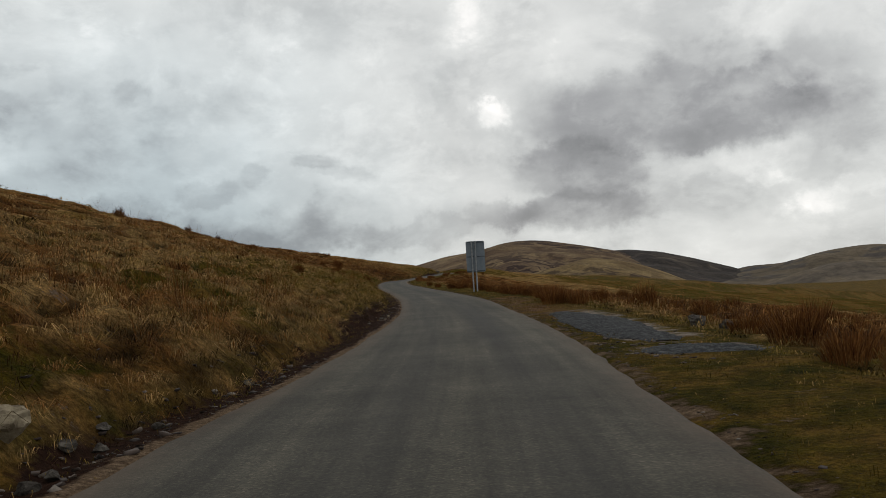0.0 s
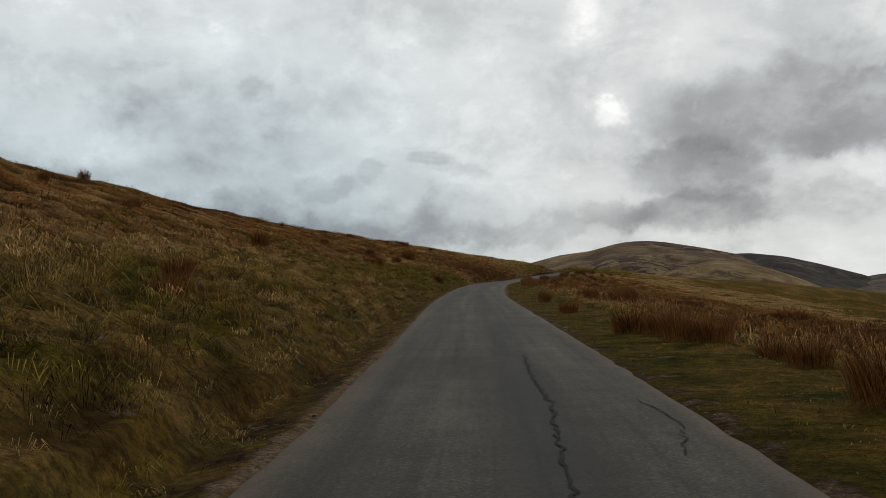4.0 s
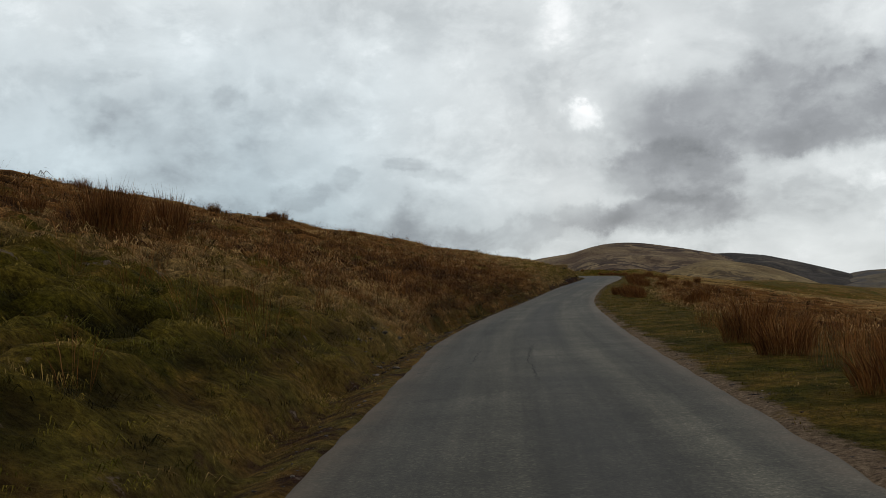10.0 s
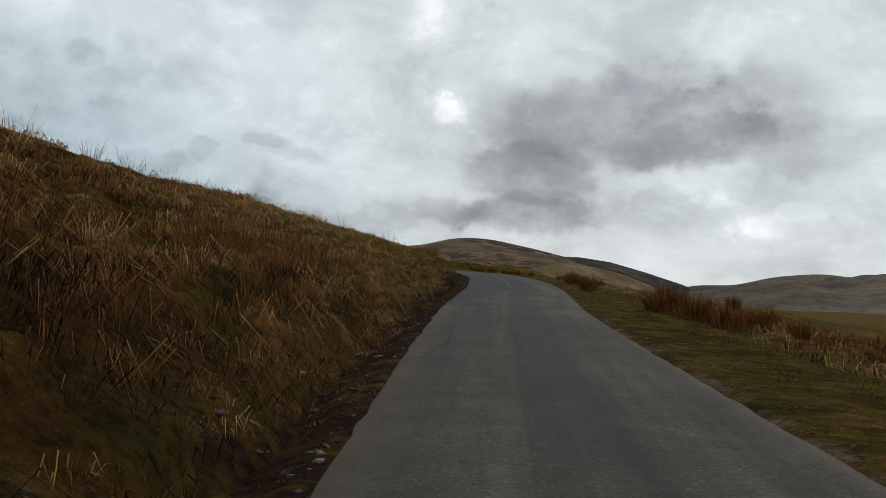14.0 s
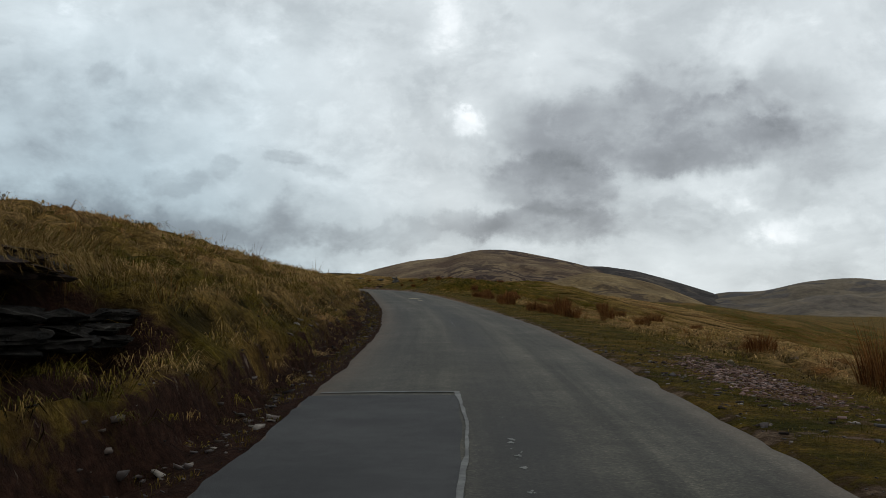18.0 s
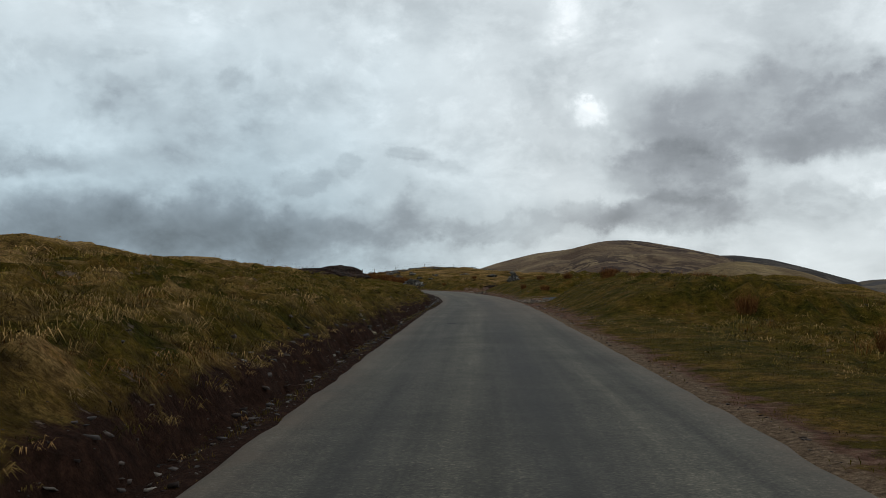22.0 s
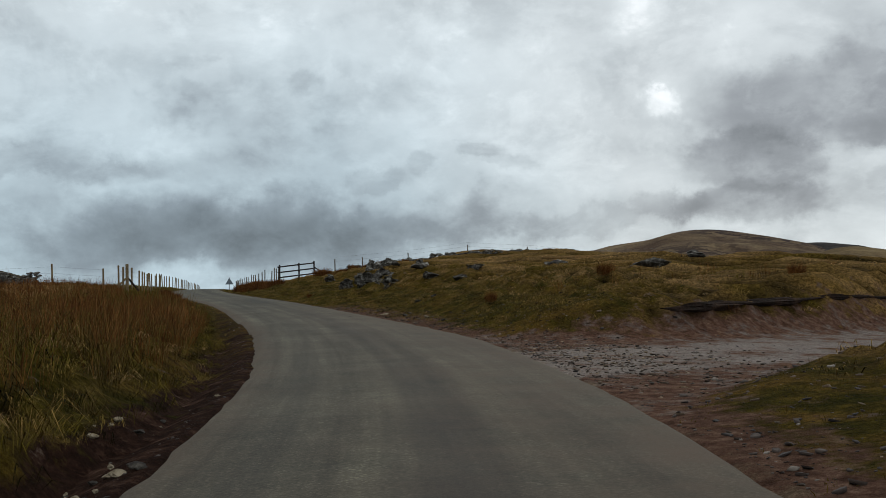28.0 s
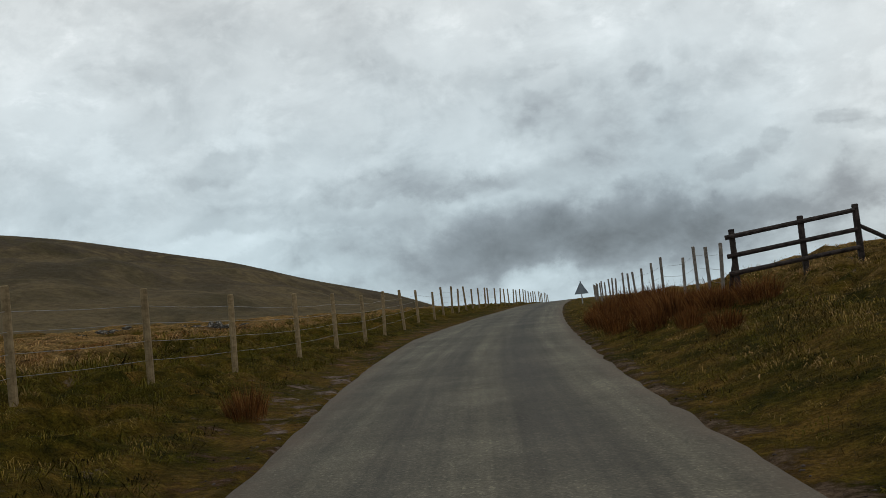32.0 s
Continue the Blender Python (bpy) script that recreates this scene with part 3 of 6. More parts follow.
def make_grass(name, tones, zone_mix):
    """Blades: a tone of its own for each, drawn towards the colour of the moor below."""
    m, nt, p = material(name)
    vec = obj_coord(nt)
    rnd = nt.nodes.new("ShaderNodeNewGeometry").outputs["Random Per Island"]
    col = ramp(nt, rnd, tones)
    col = mix(nt, zone_mix, col, moor_zones(nt, vec))
    lum = ramp(nt, noise_fac(nt, vec, 0.8, 4, 0.7), [(0.3, (0.6, 0.6, 0.6)), (0.7, (1.45, 1.42, 1.35))])
    col = mix(nt, 0.9, col, lum, "MULTIPLY")
    link(nt, col, p.inputs["Base Color"])
    p.inputs["Roughness"].default_value = 0.9
    p.inputs["Specular IOR Level"].default_value = 0.05
    return m


def make_plain(name, tones, scale, rough=0.8, metal=0.0, bump_scale=None, strength=0.4, dist=0.01, spec=0.12):
    m, nt, p = material(name)
    vec = obj_coord(nt)
    col = ramp(nt, noise_fac(nt, vec, scale, 6, 0.7), tones)
    rnd = nt.nodes.new("ShaderNodeObjectInfo").outputs["Random"]
    col = mix(nt, 0.5, col, ramp(nt, rnd, [(0, (0.75, 0.75, 0.75)), (1, (1.2, 1.2, 1.2))]), "MULTIPLY")
    link(nt, col, p.inputs["Base Color"])
    p.inputs["Roughness"].default_value, p.inputs["Metallic"].default_value = rough, metal
    p.inputs["Specular IOR Level"].default_value = spec
    bump(nt, p, noise_fac(nt, vec, bump_scale or scale * 4, 5, 0.7), strength, dist)
    return m


def make_hill(name, stops, dark, scale):
    m, nt, p = material(name)
    vec = obj_coord(nt)
    col = ramp(nt, noise_fac(nt, vec, scale, 8, 0.65, 0.6), stops)
    heather = ramp(nt, noise_fac(nt, vec, scale * 1.5, 8, 0.65, 1.6), [(0.46, (0, 0, 0)), (0.56, (1, 1, 1))])
    col = mix(nt, maths(nt, "MULTIPLY", heather, maths(nt, "MULTIPLY", attr(nt, "heath"), 0.9), True), col, dark)
    col = mix(nt, 0.6, col, ramp(nt, noise_fac(nt, vec, scale * 16, 5, 0.8), [(0.3, (0.6, 0.6, 0.6)), (0.7, (1.35, 1.35, 1.35))]), "MULTIPLY")
    link(nt, col, p.inputs["Base Color"])
    p.inputs["Roughness"].default_value = 1.0
    p.inputs["Specular IOR Level"].default_value = 0.05
    bump(nt, p, noise_fac(nt, vec, scale * 8, 6, 0.7), 0.5, 4.0)
    return m


GROUND = make_ground_material()
ASPHALT = make_asphalt()
STRAW = make_grass("straw_grass", [(0.0, (0.014, 0.011, 0.003)), (0.3, (0.055, 0.034, 0.009)), (0.6, (0.130, 0.080, 0.022)), (0.85, (0.235, 0.150, 0.052)), (0.93, (0.30, 0.21, 0.09)), (1.0, (0.050, 0.052, 0.008))], 0.45)


def make_sward():
    """Tussock grass: a hue for each tussock, from moss green over straw to rust, and a tone for each blade."""
    m, nt, p = material("tussock_grass")
    rnd = nt.nodes.new("ShaderNodeNewGeometry").outputs["Random Per Island"]
    col = ramp(nt, attr(nt, "hue"), GRASS_HUES)
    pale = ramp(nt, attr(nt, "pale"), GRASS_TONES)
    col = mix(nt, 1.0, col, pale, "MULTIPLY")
    col = mix(nt, 1.0, col, ramp(nt, rnd, [(0.0, (0.78, 0.76, 0.72)), (0.35, (0.92, 0.91, 0.88)), (0.8, (1.03, 1.02, 0.99)), (1.0, (1.14, 1.12, 1.08))]), "MULTIPLY")
    link(nt, col, p.inputs["Base Color"])
    p.inputs["Roughness"].default_value = 0.9
    p.inputs["Specular IOR Level"].default_value = 0.05
    return m


SWARD = make_sward()
RUSH = make_grass("rush_stems", [(0.0, (0.040, 0.016, 0.006)), (0.4, (0.105, 0.040, 0.012)), (0.75, (0.18, 0.072, 0.021)), (1.0, (0.27, 0.135, 0.046))], 0.05)
TURF = make_grass("turf_blades", [(0.0, (0.036, 0.034, 0.004)), (0.5, (0.074, 0.058, 0.009)), (0.85, (0.125, 0.078, 0.019)), (1.0, (0.19, 0.125, 0.042))], 0.25)
STONE = make_plain("grey_stone", [(0.3, (0.022, 0.018, 0.015)), (0.5, (0.060, 0.052, 0.044)), (0.75, (0.14, 0.125, 0.105))], 5.0, 0.9, strength=0.8, dist=0.03)
DARK_ROCK = make_plain("lichened_rock", [(0.22, (0.018, 0.016, 0.013)), (0.45, (0.058, 0.052, 0.044)), (0.62, (0.125, 0.115, 0.100)), (0.76, (0.34, 0.325, 0.285))], 3.2, 0.92, strength=1.0, dist=0.06)
PALE_STONE = make_plain("pale_sandy_stone", [(0.3, (0.13, 0.10, 0.065)), (0.6, (0.27, 0.225, 0.155))], 6.0, 0.9, strength=0.6, dist=0.02)
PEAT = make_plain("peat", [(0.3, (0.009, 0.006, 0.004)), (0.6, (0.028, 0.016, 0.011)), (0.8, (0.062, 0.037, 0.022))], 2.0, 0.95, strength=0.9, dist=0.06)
GALVANISED = make_plain("galvanised_steel", [(0.3, (0.20, 0.21, 0.22)), (0.7, (0.34, 0.35, 0.36))], 9.0, 0.55, 0.6, strength=0.1, dist=0.002)
SIGN_BACK = make_plain("grey_sign_back", [(0.3, (0.14, 0.165, 0.19)), (0.7, (0.185, 0.215, 0.24))], 2.5, 0.6, 0.1, strength=0.05, dist=0.002)
NEW_WOOD = make_plain("new_pine", [(0.3, (0.14, 0.10, 0.052)), (0.7, (0.26, 0.19, 0.105))], 12.0, 0.8, strength=0.3, dist=0.004)
GREY_WOOD = make_plain("weathered_wood", [(0.3, (0.11, 0.095, 0.08)), (0.7, (0.24, 0.21, 0.18))], 14.0, 0.85, strength=0.4, dist=0.004)
DARK_WOOD = make_plain("dark_timber", [(0.3, (0.018, 0.014, 0.013)), (0.7, (0.055, 0.043, 0.038))], 10.0, 0.8, strength=0.4, dist=0.004)
WIRE = make_plain("fence_wire", [(0.3, (0.13, 0.13, 0.13)), (0.7, (0.22, 0.22, 0.22))], 4.0, 0.6, 0.5, strength=0.0)
GUTTER_SHINE = make_plain("gutter_shine", [(0.3, (0.016, 0.014, 0.011)), (0.6, (0.050, 0.047, 0.041)), (0.9, (0.13, 0.127, 0.118))], 2.2, 0.85, strength=0.5, dist=0.02)
PATCH = make_plain("newer_asphalt", [(0.3, (0.020, 0.0205, 0.021)), (0.7, (0.034, 0.034, 0.034))], 1.4, 0.8, bump_scale=60, strength=0.4, dist=0.01)
SEAL = make_plain("pale_joint_sealing", [(0.3, (0.070, 0.070, 0.068)), (0.7, (0.135, 0.135, 0.128))], 4.0, 0.8, strength=0.2, dist=0.004)
SPILL = make_plain("spilled_sand", [(0.3, (0.174, 0.143, 0.081)), (0.6, (0.285, 0.248, 0.161))], 9.0, 0.95, strength=0.5, dist=0.01)
RED_PATCH = make_plain("red_shale", [(0.3, (0.045, 0.025, 0.020)), (0.6, (0.090, 0.050, 0.041)), (0.8, (0.15, 0.10, 0.083))], 7.0, 0.95, strength=0.9, dist=0.03)
GRAVEL = make_plain("grey_chippings", [(0.3, (0.016, 0.0175, 0.020)), (0.5, (0.036, 0.039, 0.042)), (0.75, (0.088, 0.090, 0.092))], 11.0, 0.95, bump_scale=40, strength=1.0, dist=0.03)


# ---------------------------------------------------------------- mesh helpers
def mesh_object(name, verts, faces, mat, parent=None, smooth_shade=False):
    me = bpy.data.meshes.new(name)
    me.from_pydata([tuple(v) for v in verts], [], [tuple(f) for f in faces])
    me.materials.append(mat)
    if smooth_shade:
        me.polygons.foreach_set("use_smooth", [True] * len(me.polygons))
    me.update()
    ob = new(name, me)
    if parent is not None:
        ob.parent = parent
    return ob


def part(name, bm, mat, parent, label=""):
    me = bpy.data.meshes.new(name)
    bm.to_mesh(me)
    bm.free()
    me.materials.append(mat)
    ob = new(name, me)
    ob.parent = parent
    if label:
        tagged(ob, label)
    return ob


def grid_object(name, X, Y, Z, mat, attrs=None, smooth_shade=True):
    """A sheet over arrays of the same two-dimensional shape."""
    r, c = X.shape
    me = bpy.data.meshes.new(name)
    me.vertices.add(r * c)
    me.vertices.foreach_set("co", np.stack([X, Y, Z], -1).astype(np.float32).ravel())
    i = (np.arange(r - 1)[:, None] * c + np.arange(c - 1)[None, :]).ravel()
    quads = np.stack([i, i + 1, i + c + 1, i + c], 1)
    fill_quads(me, quads)
    for key, val in (attrs or {}).items():
        a = me.attributes.new(key, "FLOAT", "POINT")
        a.data.foreach_set("value", val.astype(np.float32).ravel())
    me.materials.append(mat)
    me.update(calc_edges=True)
    if smooth_shade:
        me.polygons.foreach_set("use_smooth", np.ones(len(quads), bool))
    return new(name, me)


def fill_quads(me, faces):
    k = faces.shape[1]
    me.loops.add(faces.size)
    me.loops.foreach_set("vertex_index", faces.astype(np.int32).ravel())
    me.polygons.add(len(faces))
    me.polygons.foreach_set("loop_start", np.arange(0, faces.size, k, dtype=np.int32))


def blades_mesh(name, base, tip, width, mat, arch=0.0, simple=False, crest=None):
    """Many blades: single slivers, or a foot, a bent middle and a tip that hangs over by arch."""
    n = len(base)
    r = np.random.RandomState(3)
    th = r.uniform(0, 6.283, n)
    side = np.stack([np.cos(th), np.sin(th), np.zeros(n)], 1) * width[:, None]
    if simple:      # a foot, a mid rib of full width and a tip
        mid = base * 0.58 + tip * 0.42
        mid[:, 2] = base[:, 2] + ((tip[:, 2] - base[:, 2]) * (0.5 + 0.25 * arch) if crest is None else crest)
        v = np.stack([base, mid - side, mid + side, tip], 1).reshape(-1, 3)
        i = np.arange(n) * 4
        f = np.concatenate([np.stack([i, i + 2, i + 1], 1), np.stack([i + 1, i + 2, i + 3], 1)], 0)
    else:
        bend = base * 0.5 + tip * 0.5
        bend[:, 2] = base[:, 2] + (tip[:, 2] - base[:, 2]) * (0.55 + 0.30 * arch)
        end = tip.copy()
        end[:, 2] = base[:, 2] + (tip[:, 2] - base[:, 2]) * (1 - 0.55 * arch)
        v = np.stack([base - side, base + side, bend + side * 0.8, bend - side * 0.8, end], 1).reshape(-1, 3)
        i = np.arange(n) * 5
        f = np.concatenate([np.stack([i, i + 1, i + 2], 1), np.stack([i, i + 2, i + 3], 1), np.stack([i + 3, i + 2, i + 4], 1)], 0)
    me = bpy.data.meshes.new(name)
    me.vertices.add(len(v))
    me.vertices.foreach_set("co", v.astype(np.float32).ravel())
    fill_quads(me, f)
    me.materials.append(mat)
    me.update(calc_edges=True)
    return me


def box_bm(sx, sy, sz, at=(0, 0, 0), bevel=0.0, turn=None):
    bm = bmesh.new()
    bmesh.ops.create_cube(bm, size=1.0, matrix=Matrix.Translation(at) @ (turn or Matrix()) @ Matrix.Diagonal((sx, sy, sz, 1)))
    if bevel:
        bmesh.ops.bevel(bm, geom=bm.edges[:], offset=bevel, segments=1, affect="EDGES")
    return bm


def rod_bm(a, b, r, seg=10, r2=None):
    a, b = Vector(a), Vector(b)
    bm = bmesh.new()
    q = (b - a).to_track_quat("Z", "Y").to_matrix().to_4x4()
    bmesh.ops.create_cone(bm, cap_ends=True, segments=seg, radius1=r, radius2=r if r2 is None else r2, depth=(b - a).length,
                          matrix=Matrix.Translation((a + b) / 2) @ q)
    return bm


def rock_bm(sx, sy, sz, seed, cuts=2, jag=0.22, layers=0.0):
    """A broken stone: a ball cut by planes, roughened and, if asked, split in beds."""
    r = random.Random(seed)
    bm = bmesh.new()
    bmesh.ops.create_icosphere(bm, subdivisions=cuts, radius=0.5)
    planes = [(Vector((r.uniform(-1, 1), r.uniform(-1, 1), r.uniform(-0.6, 1))).normalized(), r.uniform(0.20, 0.38)) for _ in range(12)]
    off = Vector((r.uniform(0, 50), r.uniform(0, 50), r.uniform(0, 50)))
    for v in bm.verts:
        for nrm, d in planes:
            k = v.co.dot(nrm) - d
            if k > 0:
                v.co -= nrm * k
        v.co += v.co.normalized() * jag * (0.35 * noise.noise(v.co * 4.5 + off) + 0.22 * noise.noise(v.co * 11 + off) + 0.12 * noise.noise(v.co * 24 + off))
        if layers:
            bed = math.floor(v.co.z * layers + 0.5)
            v.co.x += 0.10 * noise.noise(Vector((bed * 3.1, 7.7, seed)))
            v.co.y += 0.10 * noise.noise(Vector((bed * 3.1, 1.7, seed + 5)))
        v.co = Vector((v.co.x * sx, v.co.y * sy, v.co.z * sz))
    return bm

# ---------------------------------------------------------------- ground sheet
def line_spacing(fine_lo, fine_hi, step, far_lo, far_hi, grow):
    a = list(np.arange(fine_lo, fine_hi + 1e-6, step))
    d = step
    while a[-1] < far_hi:
        d *= grow
        a.append(a[-1] + d)
    d = step
    while a[0] > far_lo:
        d *= grow
        a.insert(0, a[0] - d)
    return np.array(a)


def hue_left(s, m):
    # Around 160-190 the dark rust end also carries the bank's dense shade.
    near = np.interp(s, [0, 24, 30, 45, 75, 92, 106, 125, 148, 153, 160, 172, 188, 205, 220, 245, 262, 300, 325, 338, 365, 374, 380, 396, 402, 425, 470], [0.80, 0.60, 0.44, 0.34, 0.38, 0.38, 0.22, 0.20, 0.14, 0.55, 0.88, 0.98, 0.96, 0.66, 0.32, 0.30, 0.48, 0.46, 0.30, 0.20, 0.24, 0.60, 0.24, 0.20, 0.08, 0.05, 0.12])
    high = np.interp(s, [0, 90, 130, 200, 240, 330, 372, 400, 470], [0.60, 0.76, 0.84, 0.78, 0.56, 0.50, 0.55, 0.82, 0.55])
    k = np.clip((m - 4.0) / 3.0, 0, 1)
    return near * (1 - k) + high * k + 0.20 * wob(s, m, 4.5, 62, 2) + 0.16 * wob(s, m, 1.1, 65, 2)


def tall_left(s, m):
    return np.interp(s, [0, 60, 90, 120, 148, 156, 190, 205, 260, 300, 330, 368, 376, 392, 403, 470], [0.28, 0.24, 0.22, 0.20, 0.14, 0.36, 0.40, 0.26, 0.23, 0.18, 0.14, 0.14, 0.32, 0.30, 0.16, 0.19]) * np.where((s > 366) & (s < 400), np.interp(m, [5, 9], [1.0, 0.5]), 1.0) * np.where(s > 402, np.interp(m, [2.5, 4.0, 8, 12], [1.0, 1.7, 1.7, 1.0]), np.interp(m, [0.6, 1.1], [0.55, 1.0]))


def hue_right(s, m):
    far = np.interp(s, [0, 230, 245, 300, 330, 372, 395, 470], [0.86, 0.84, 0.60, 0.56, 0.20, 0.24, 0.46, 0.52])
    k = np.clip((m - 2.4) / 1.6, 0, 1)
    far = far + np.clip((m - 12) / 20, 0, 1) * (0.58 - far)
    return 0.32 * (1 - k) + far * k + 0.20 * wob(s, m, 6.0, 63, 2) + 0.12 * wob(s, m, 1.3, 66, 2)


def tall_right(s, m):
    return np.interp(s, [0, 225, 245, 320, 335, 372, 395, 470], [0.34, 0.34, 0.22, 0.21, 0.18, 0.18, 0.18, 0.19]) * np.interp(m, [2, 3.5, 12], [0.6, 1.0, 1.0])


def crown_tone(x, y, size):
    """Tone of the tussocks: pale dry crowns, and hollows darkened for the shade there."""
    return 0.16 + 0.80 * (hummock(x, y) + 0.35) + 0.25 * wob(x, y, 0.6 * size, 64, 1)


ys = line_spacing(-12, 480, 0.32, -1500, 5200, 1.17)
us = line_spacing(-6.6, 6.6, 0.17, -4500, 4500, 1.10)
axis_x = np.interp(np.clip(ys, -50, 620), AXIS[:, 1], AXIS[:, 0])
GX, GY = axis_x[:, None] + us[None, :], np.repeat(ys[:, None], len(us), 1)
S_, N_ = to_plan(GX, GY)
ZG = height_sn(S_, N_)
ml_, mr_ = edge_left(S_) - N_, N_ - edge_right(S_)
def zone_masks(s, n):
    ml, mr = edge_left(s) - n, n - edge_right(s)
    cut = np.interp(s, [-40, 5, 20, 26, 38, 60, 90, 150, 185, 215, 230, 270, 300, 345, 375, 395, 420, 450], [0.5, 0.6, 0.6, 0.85, 0.75, 0.15, 0.1, 0.1, 0.25, 0.7, 0.9, 0.85, 0.95, 0.9, 0.75, 0.3, 0.0, 0.0])
    cut_wide = np.interp(s, [20, 27, 36, 44, 180, 215, 225, 243, 255, 290, 305, 350, 372, 395], [0.45, 0.75, 0.70, 0.45, 0.45, 0.5, 0.78, 0.72, 0.5, 0.58, 0.70, 0.64, 0.66, 0.62])
    soil = np.where(ml > -0.5, np.exp(-(np.maximum(ml - 0.3, 0) / cut_wide) ** 4) * (cut + 0.3), 0)
    soil = np.maximum(soil, gate(s, 243.6, 248.6, 0.4) * gate(ml, 1.3, 2.7, 0.3))
    soil = np.maximum(soil, 0.8 * gate(s, 230.2, 234.6, 0.5) * gate(ml - 0.10 * (s - 232), 0.95, 1.45, 0.15))
    soil = np.maximum(soil, np.where(mr > -0.5, np.exp(-(np.maximum(mr, 0) / 0.25) ** 2) * 0.5, 0))
    red_side = gate(s, 318, 400, 6) * np.where(mr > -0.5, np.exp(-(np.maximum(mr, 0) / 0.85) ** 2), 0) + gate(s, 400, 412, 5) * np.where(mr > -0.5, np.exp(-(np.maximum(mr, 0) / 1.0) ** 2), 0) + 0.5 * gate(s, 246, 252, 2) * gate(n, 3.2, 4.8, 0.6)
    t = track_mask(s, n)
    red = np.clip(np.maximum(red_side * 0.9, t * 0.95), 0, 1)
    red = np.maximum(red, gate(s - 391.3 - 0.42 * np.clip(n - 6, 0, 30), -0.4, 1.0, 0.4) * gate(n, 5.5, 20, 1.0) * 0.9)
    turf = np.where(mr > -0.5, np.exp(-(np.maximum(mr, 0) / 3.2) ** 2), 0) * 1.1 * np.interp(s, [18, 25, 40, 48], [1, 0.35, 0.45, 1])
    turf = np.maximum(turf, gate(s, 300, 372, 10) * gate(n, 3, 16, 4) * 0.9)
    turf = np.maximum(turf, gate(s, 385, 470, 14) * np.where(np.abs(n) > 2, np.exp(-((np.abs(n) - 4) / 6) ** 2), 0) * 0.7)
    turf = np.maximum(turf, gate(s, 292, 376, 12) * gate(ml, 1.0, 7, 1.0) * (0.62 + 0.5 * wob(s, n, 4, 43, 2)))
    turf = np.maximum(turf, gate(s, 92, 128, 8) * gate(ml, 1.0, 6.5, 1.5) * 0.85)
    turf = np.maximum(turf, np.where(ml > 1.2, np.clip(wob(s, n, 9.0, 40, 2) * 1.4, 0, 0.9) * np.exp(-ml / 25), 0))
    gravel = np.maximum.reduce([layby_mask(s, n), pullin_mask(s, n) * 0.42, t * (0.34 + 0.20 * wob(s, n, 3.0, 34, 2) + 0.34 * gate(s - 0.55 * np.clip(n - 2, -4, 60), 384.0, 388.6, 1.0) * np.interp(n, [9, 14], [1, 0.3]))])
    gravel = np.maximum(gravel, gate(s, 431, 440, 2) * gate(ml, -0.1, 0.7, 0.3) * 0.30)
    red = np.maximum(red, gate(s, 429, 464, 4) * gate(ml, -0.1, 0.85, 0.4) * 0.35)
    red = np.maximum(red, gate(s, 370, 396, 4) * gate(ml, -0.1, 0.8, 0.3) * 0.3)
    red = np.maximum(red, pullin_mask(s, n) * 0.75)
    red = np.maximum(red, gate(s, 22, 44, 4) * gate(mr, 0.0, 1.4, 0.5) * 0.45)
    red = np.maximum(red, 0.8 * gate(s, 283, 322, 5) * np.where(mr > -0.5, np.exp(-(np.maximum(mr, 0) / 0.55) ** 2), 0))
    # Where the ground under the grass takes the shaded colour.
    sward_shade = np.maximum(gate(ml, 0.9, 30, 1.5), gate(mr, 2.6, 42, 2.0))
    sand = np.interp(s, [0, 20, 55, 70, 105, 112, 150, 165, 185, 230, 270, 284, 322, 335, 400, 425, 450], [0.4, 0.5, 0.25, 0.35, 0.5, 0.85, 0.8, 0.5, 0.55, 0.2, 0.45, 0.95, 0.9, 0.3, 0.25, 0.4, 0.3]) * np.where(mr > -0.3, np.exp(-(np.maximum(mr - 0.03, 0) / (0.17 + 0.10 * wob(s, 0 * s, 5.0, 44, 2))) ** 2), 0)
    sand = np.maximum(sand, np.interp(s, [0, 25, 40, 60, 75, 100, 120], [0.95, 0.8, 0.5, 0.75, 0.6, 0.2, 0.0]) * np.where(ml > -0.3, np.exp(-(np.maximum(ml - 0.0, 0) / (0.11 + 0.07 * wob(s, 0 * s, 4.0, 46, 2))) ** 2), 0))
    return soil, red, turf, gravel, sward_shade, sand


soil_, red_, turf_, gravel_, sward_shade_, sand_ = zone_masks(S_, N_)
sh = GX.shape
ground = tagged(grid_object("ground", GX, GY, ZG.reshape(sh), GROUND, {"soil": soil_.reshape(sh), "red": red_.reshape(sh), "turf": turf_.reshape(sh), "gravel": gravel_.reshape(sh), "sward_shade": sward_shade_.reshape(sh), "sand": sand_.reshape(sh), "hue": np.clip(np.where(N_ < 0, hue_left(S_, np.maximum(ml_, 0)), hue_right(S_, np.maximum(mr_, 0))), 0, 1).reshape(sh), "pale": np.clip(crown_tone(GX, GY, 1.0) - 0.02, 0, 1)}),
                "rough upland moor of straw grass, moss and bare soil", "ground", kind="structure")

ZS = ZG.reshape(sh)


def sheet_z(x, y):
    """Height of the ground sheet itself, between its points."""
    r = np.clip(np.searchsorted(ys, y) - 1, 0, len(ys) - 2)
    f = np.clip((y - ys[r]) / (ys[r + 1] - ys[r]), 0, 1)
    out = 0.0
    for row, share in ((r, 1 - f), (r + 1, f)):
        u = x - axis_x[row]
        c = np.clip(np.searchsorted(us, u) - 1, 0, len(us) - 2)
        g = np.clip((u - us[c]) / (us[c + 1] - us[c]), 0, 1)
        out = out + share * (ZS[row, c] * (1 - g) + ZS[row, c + 1] * g)
    return out


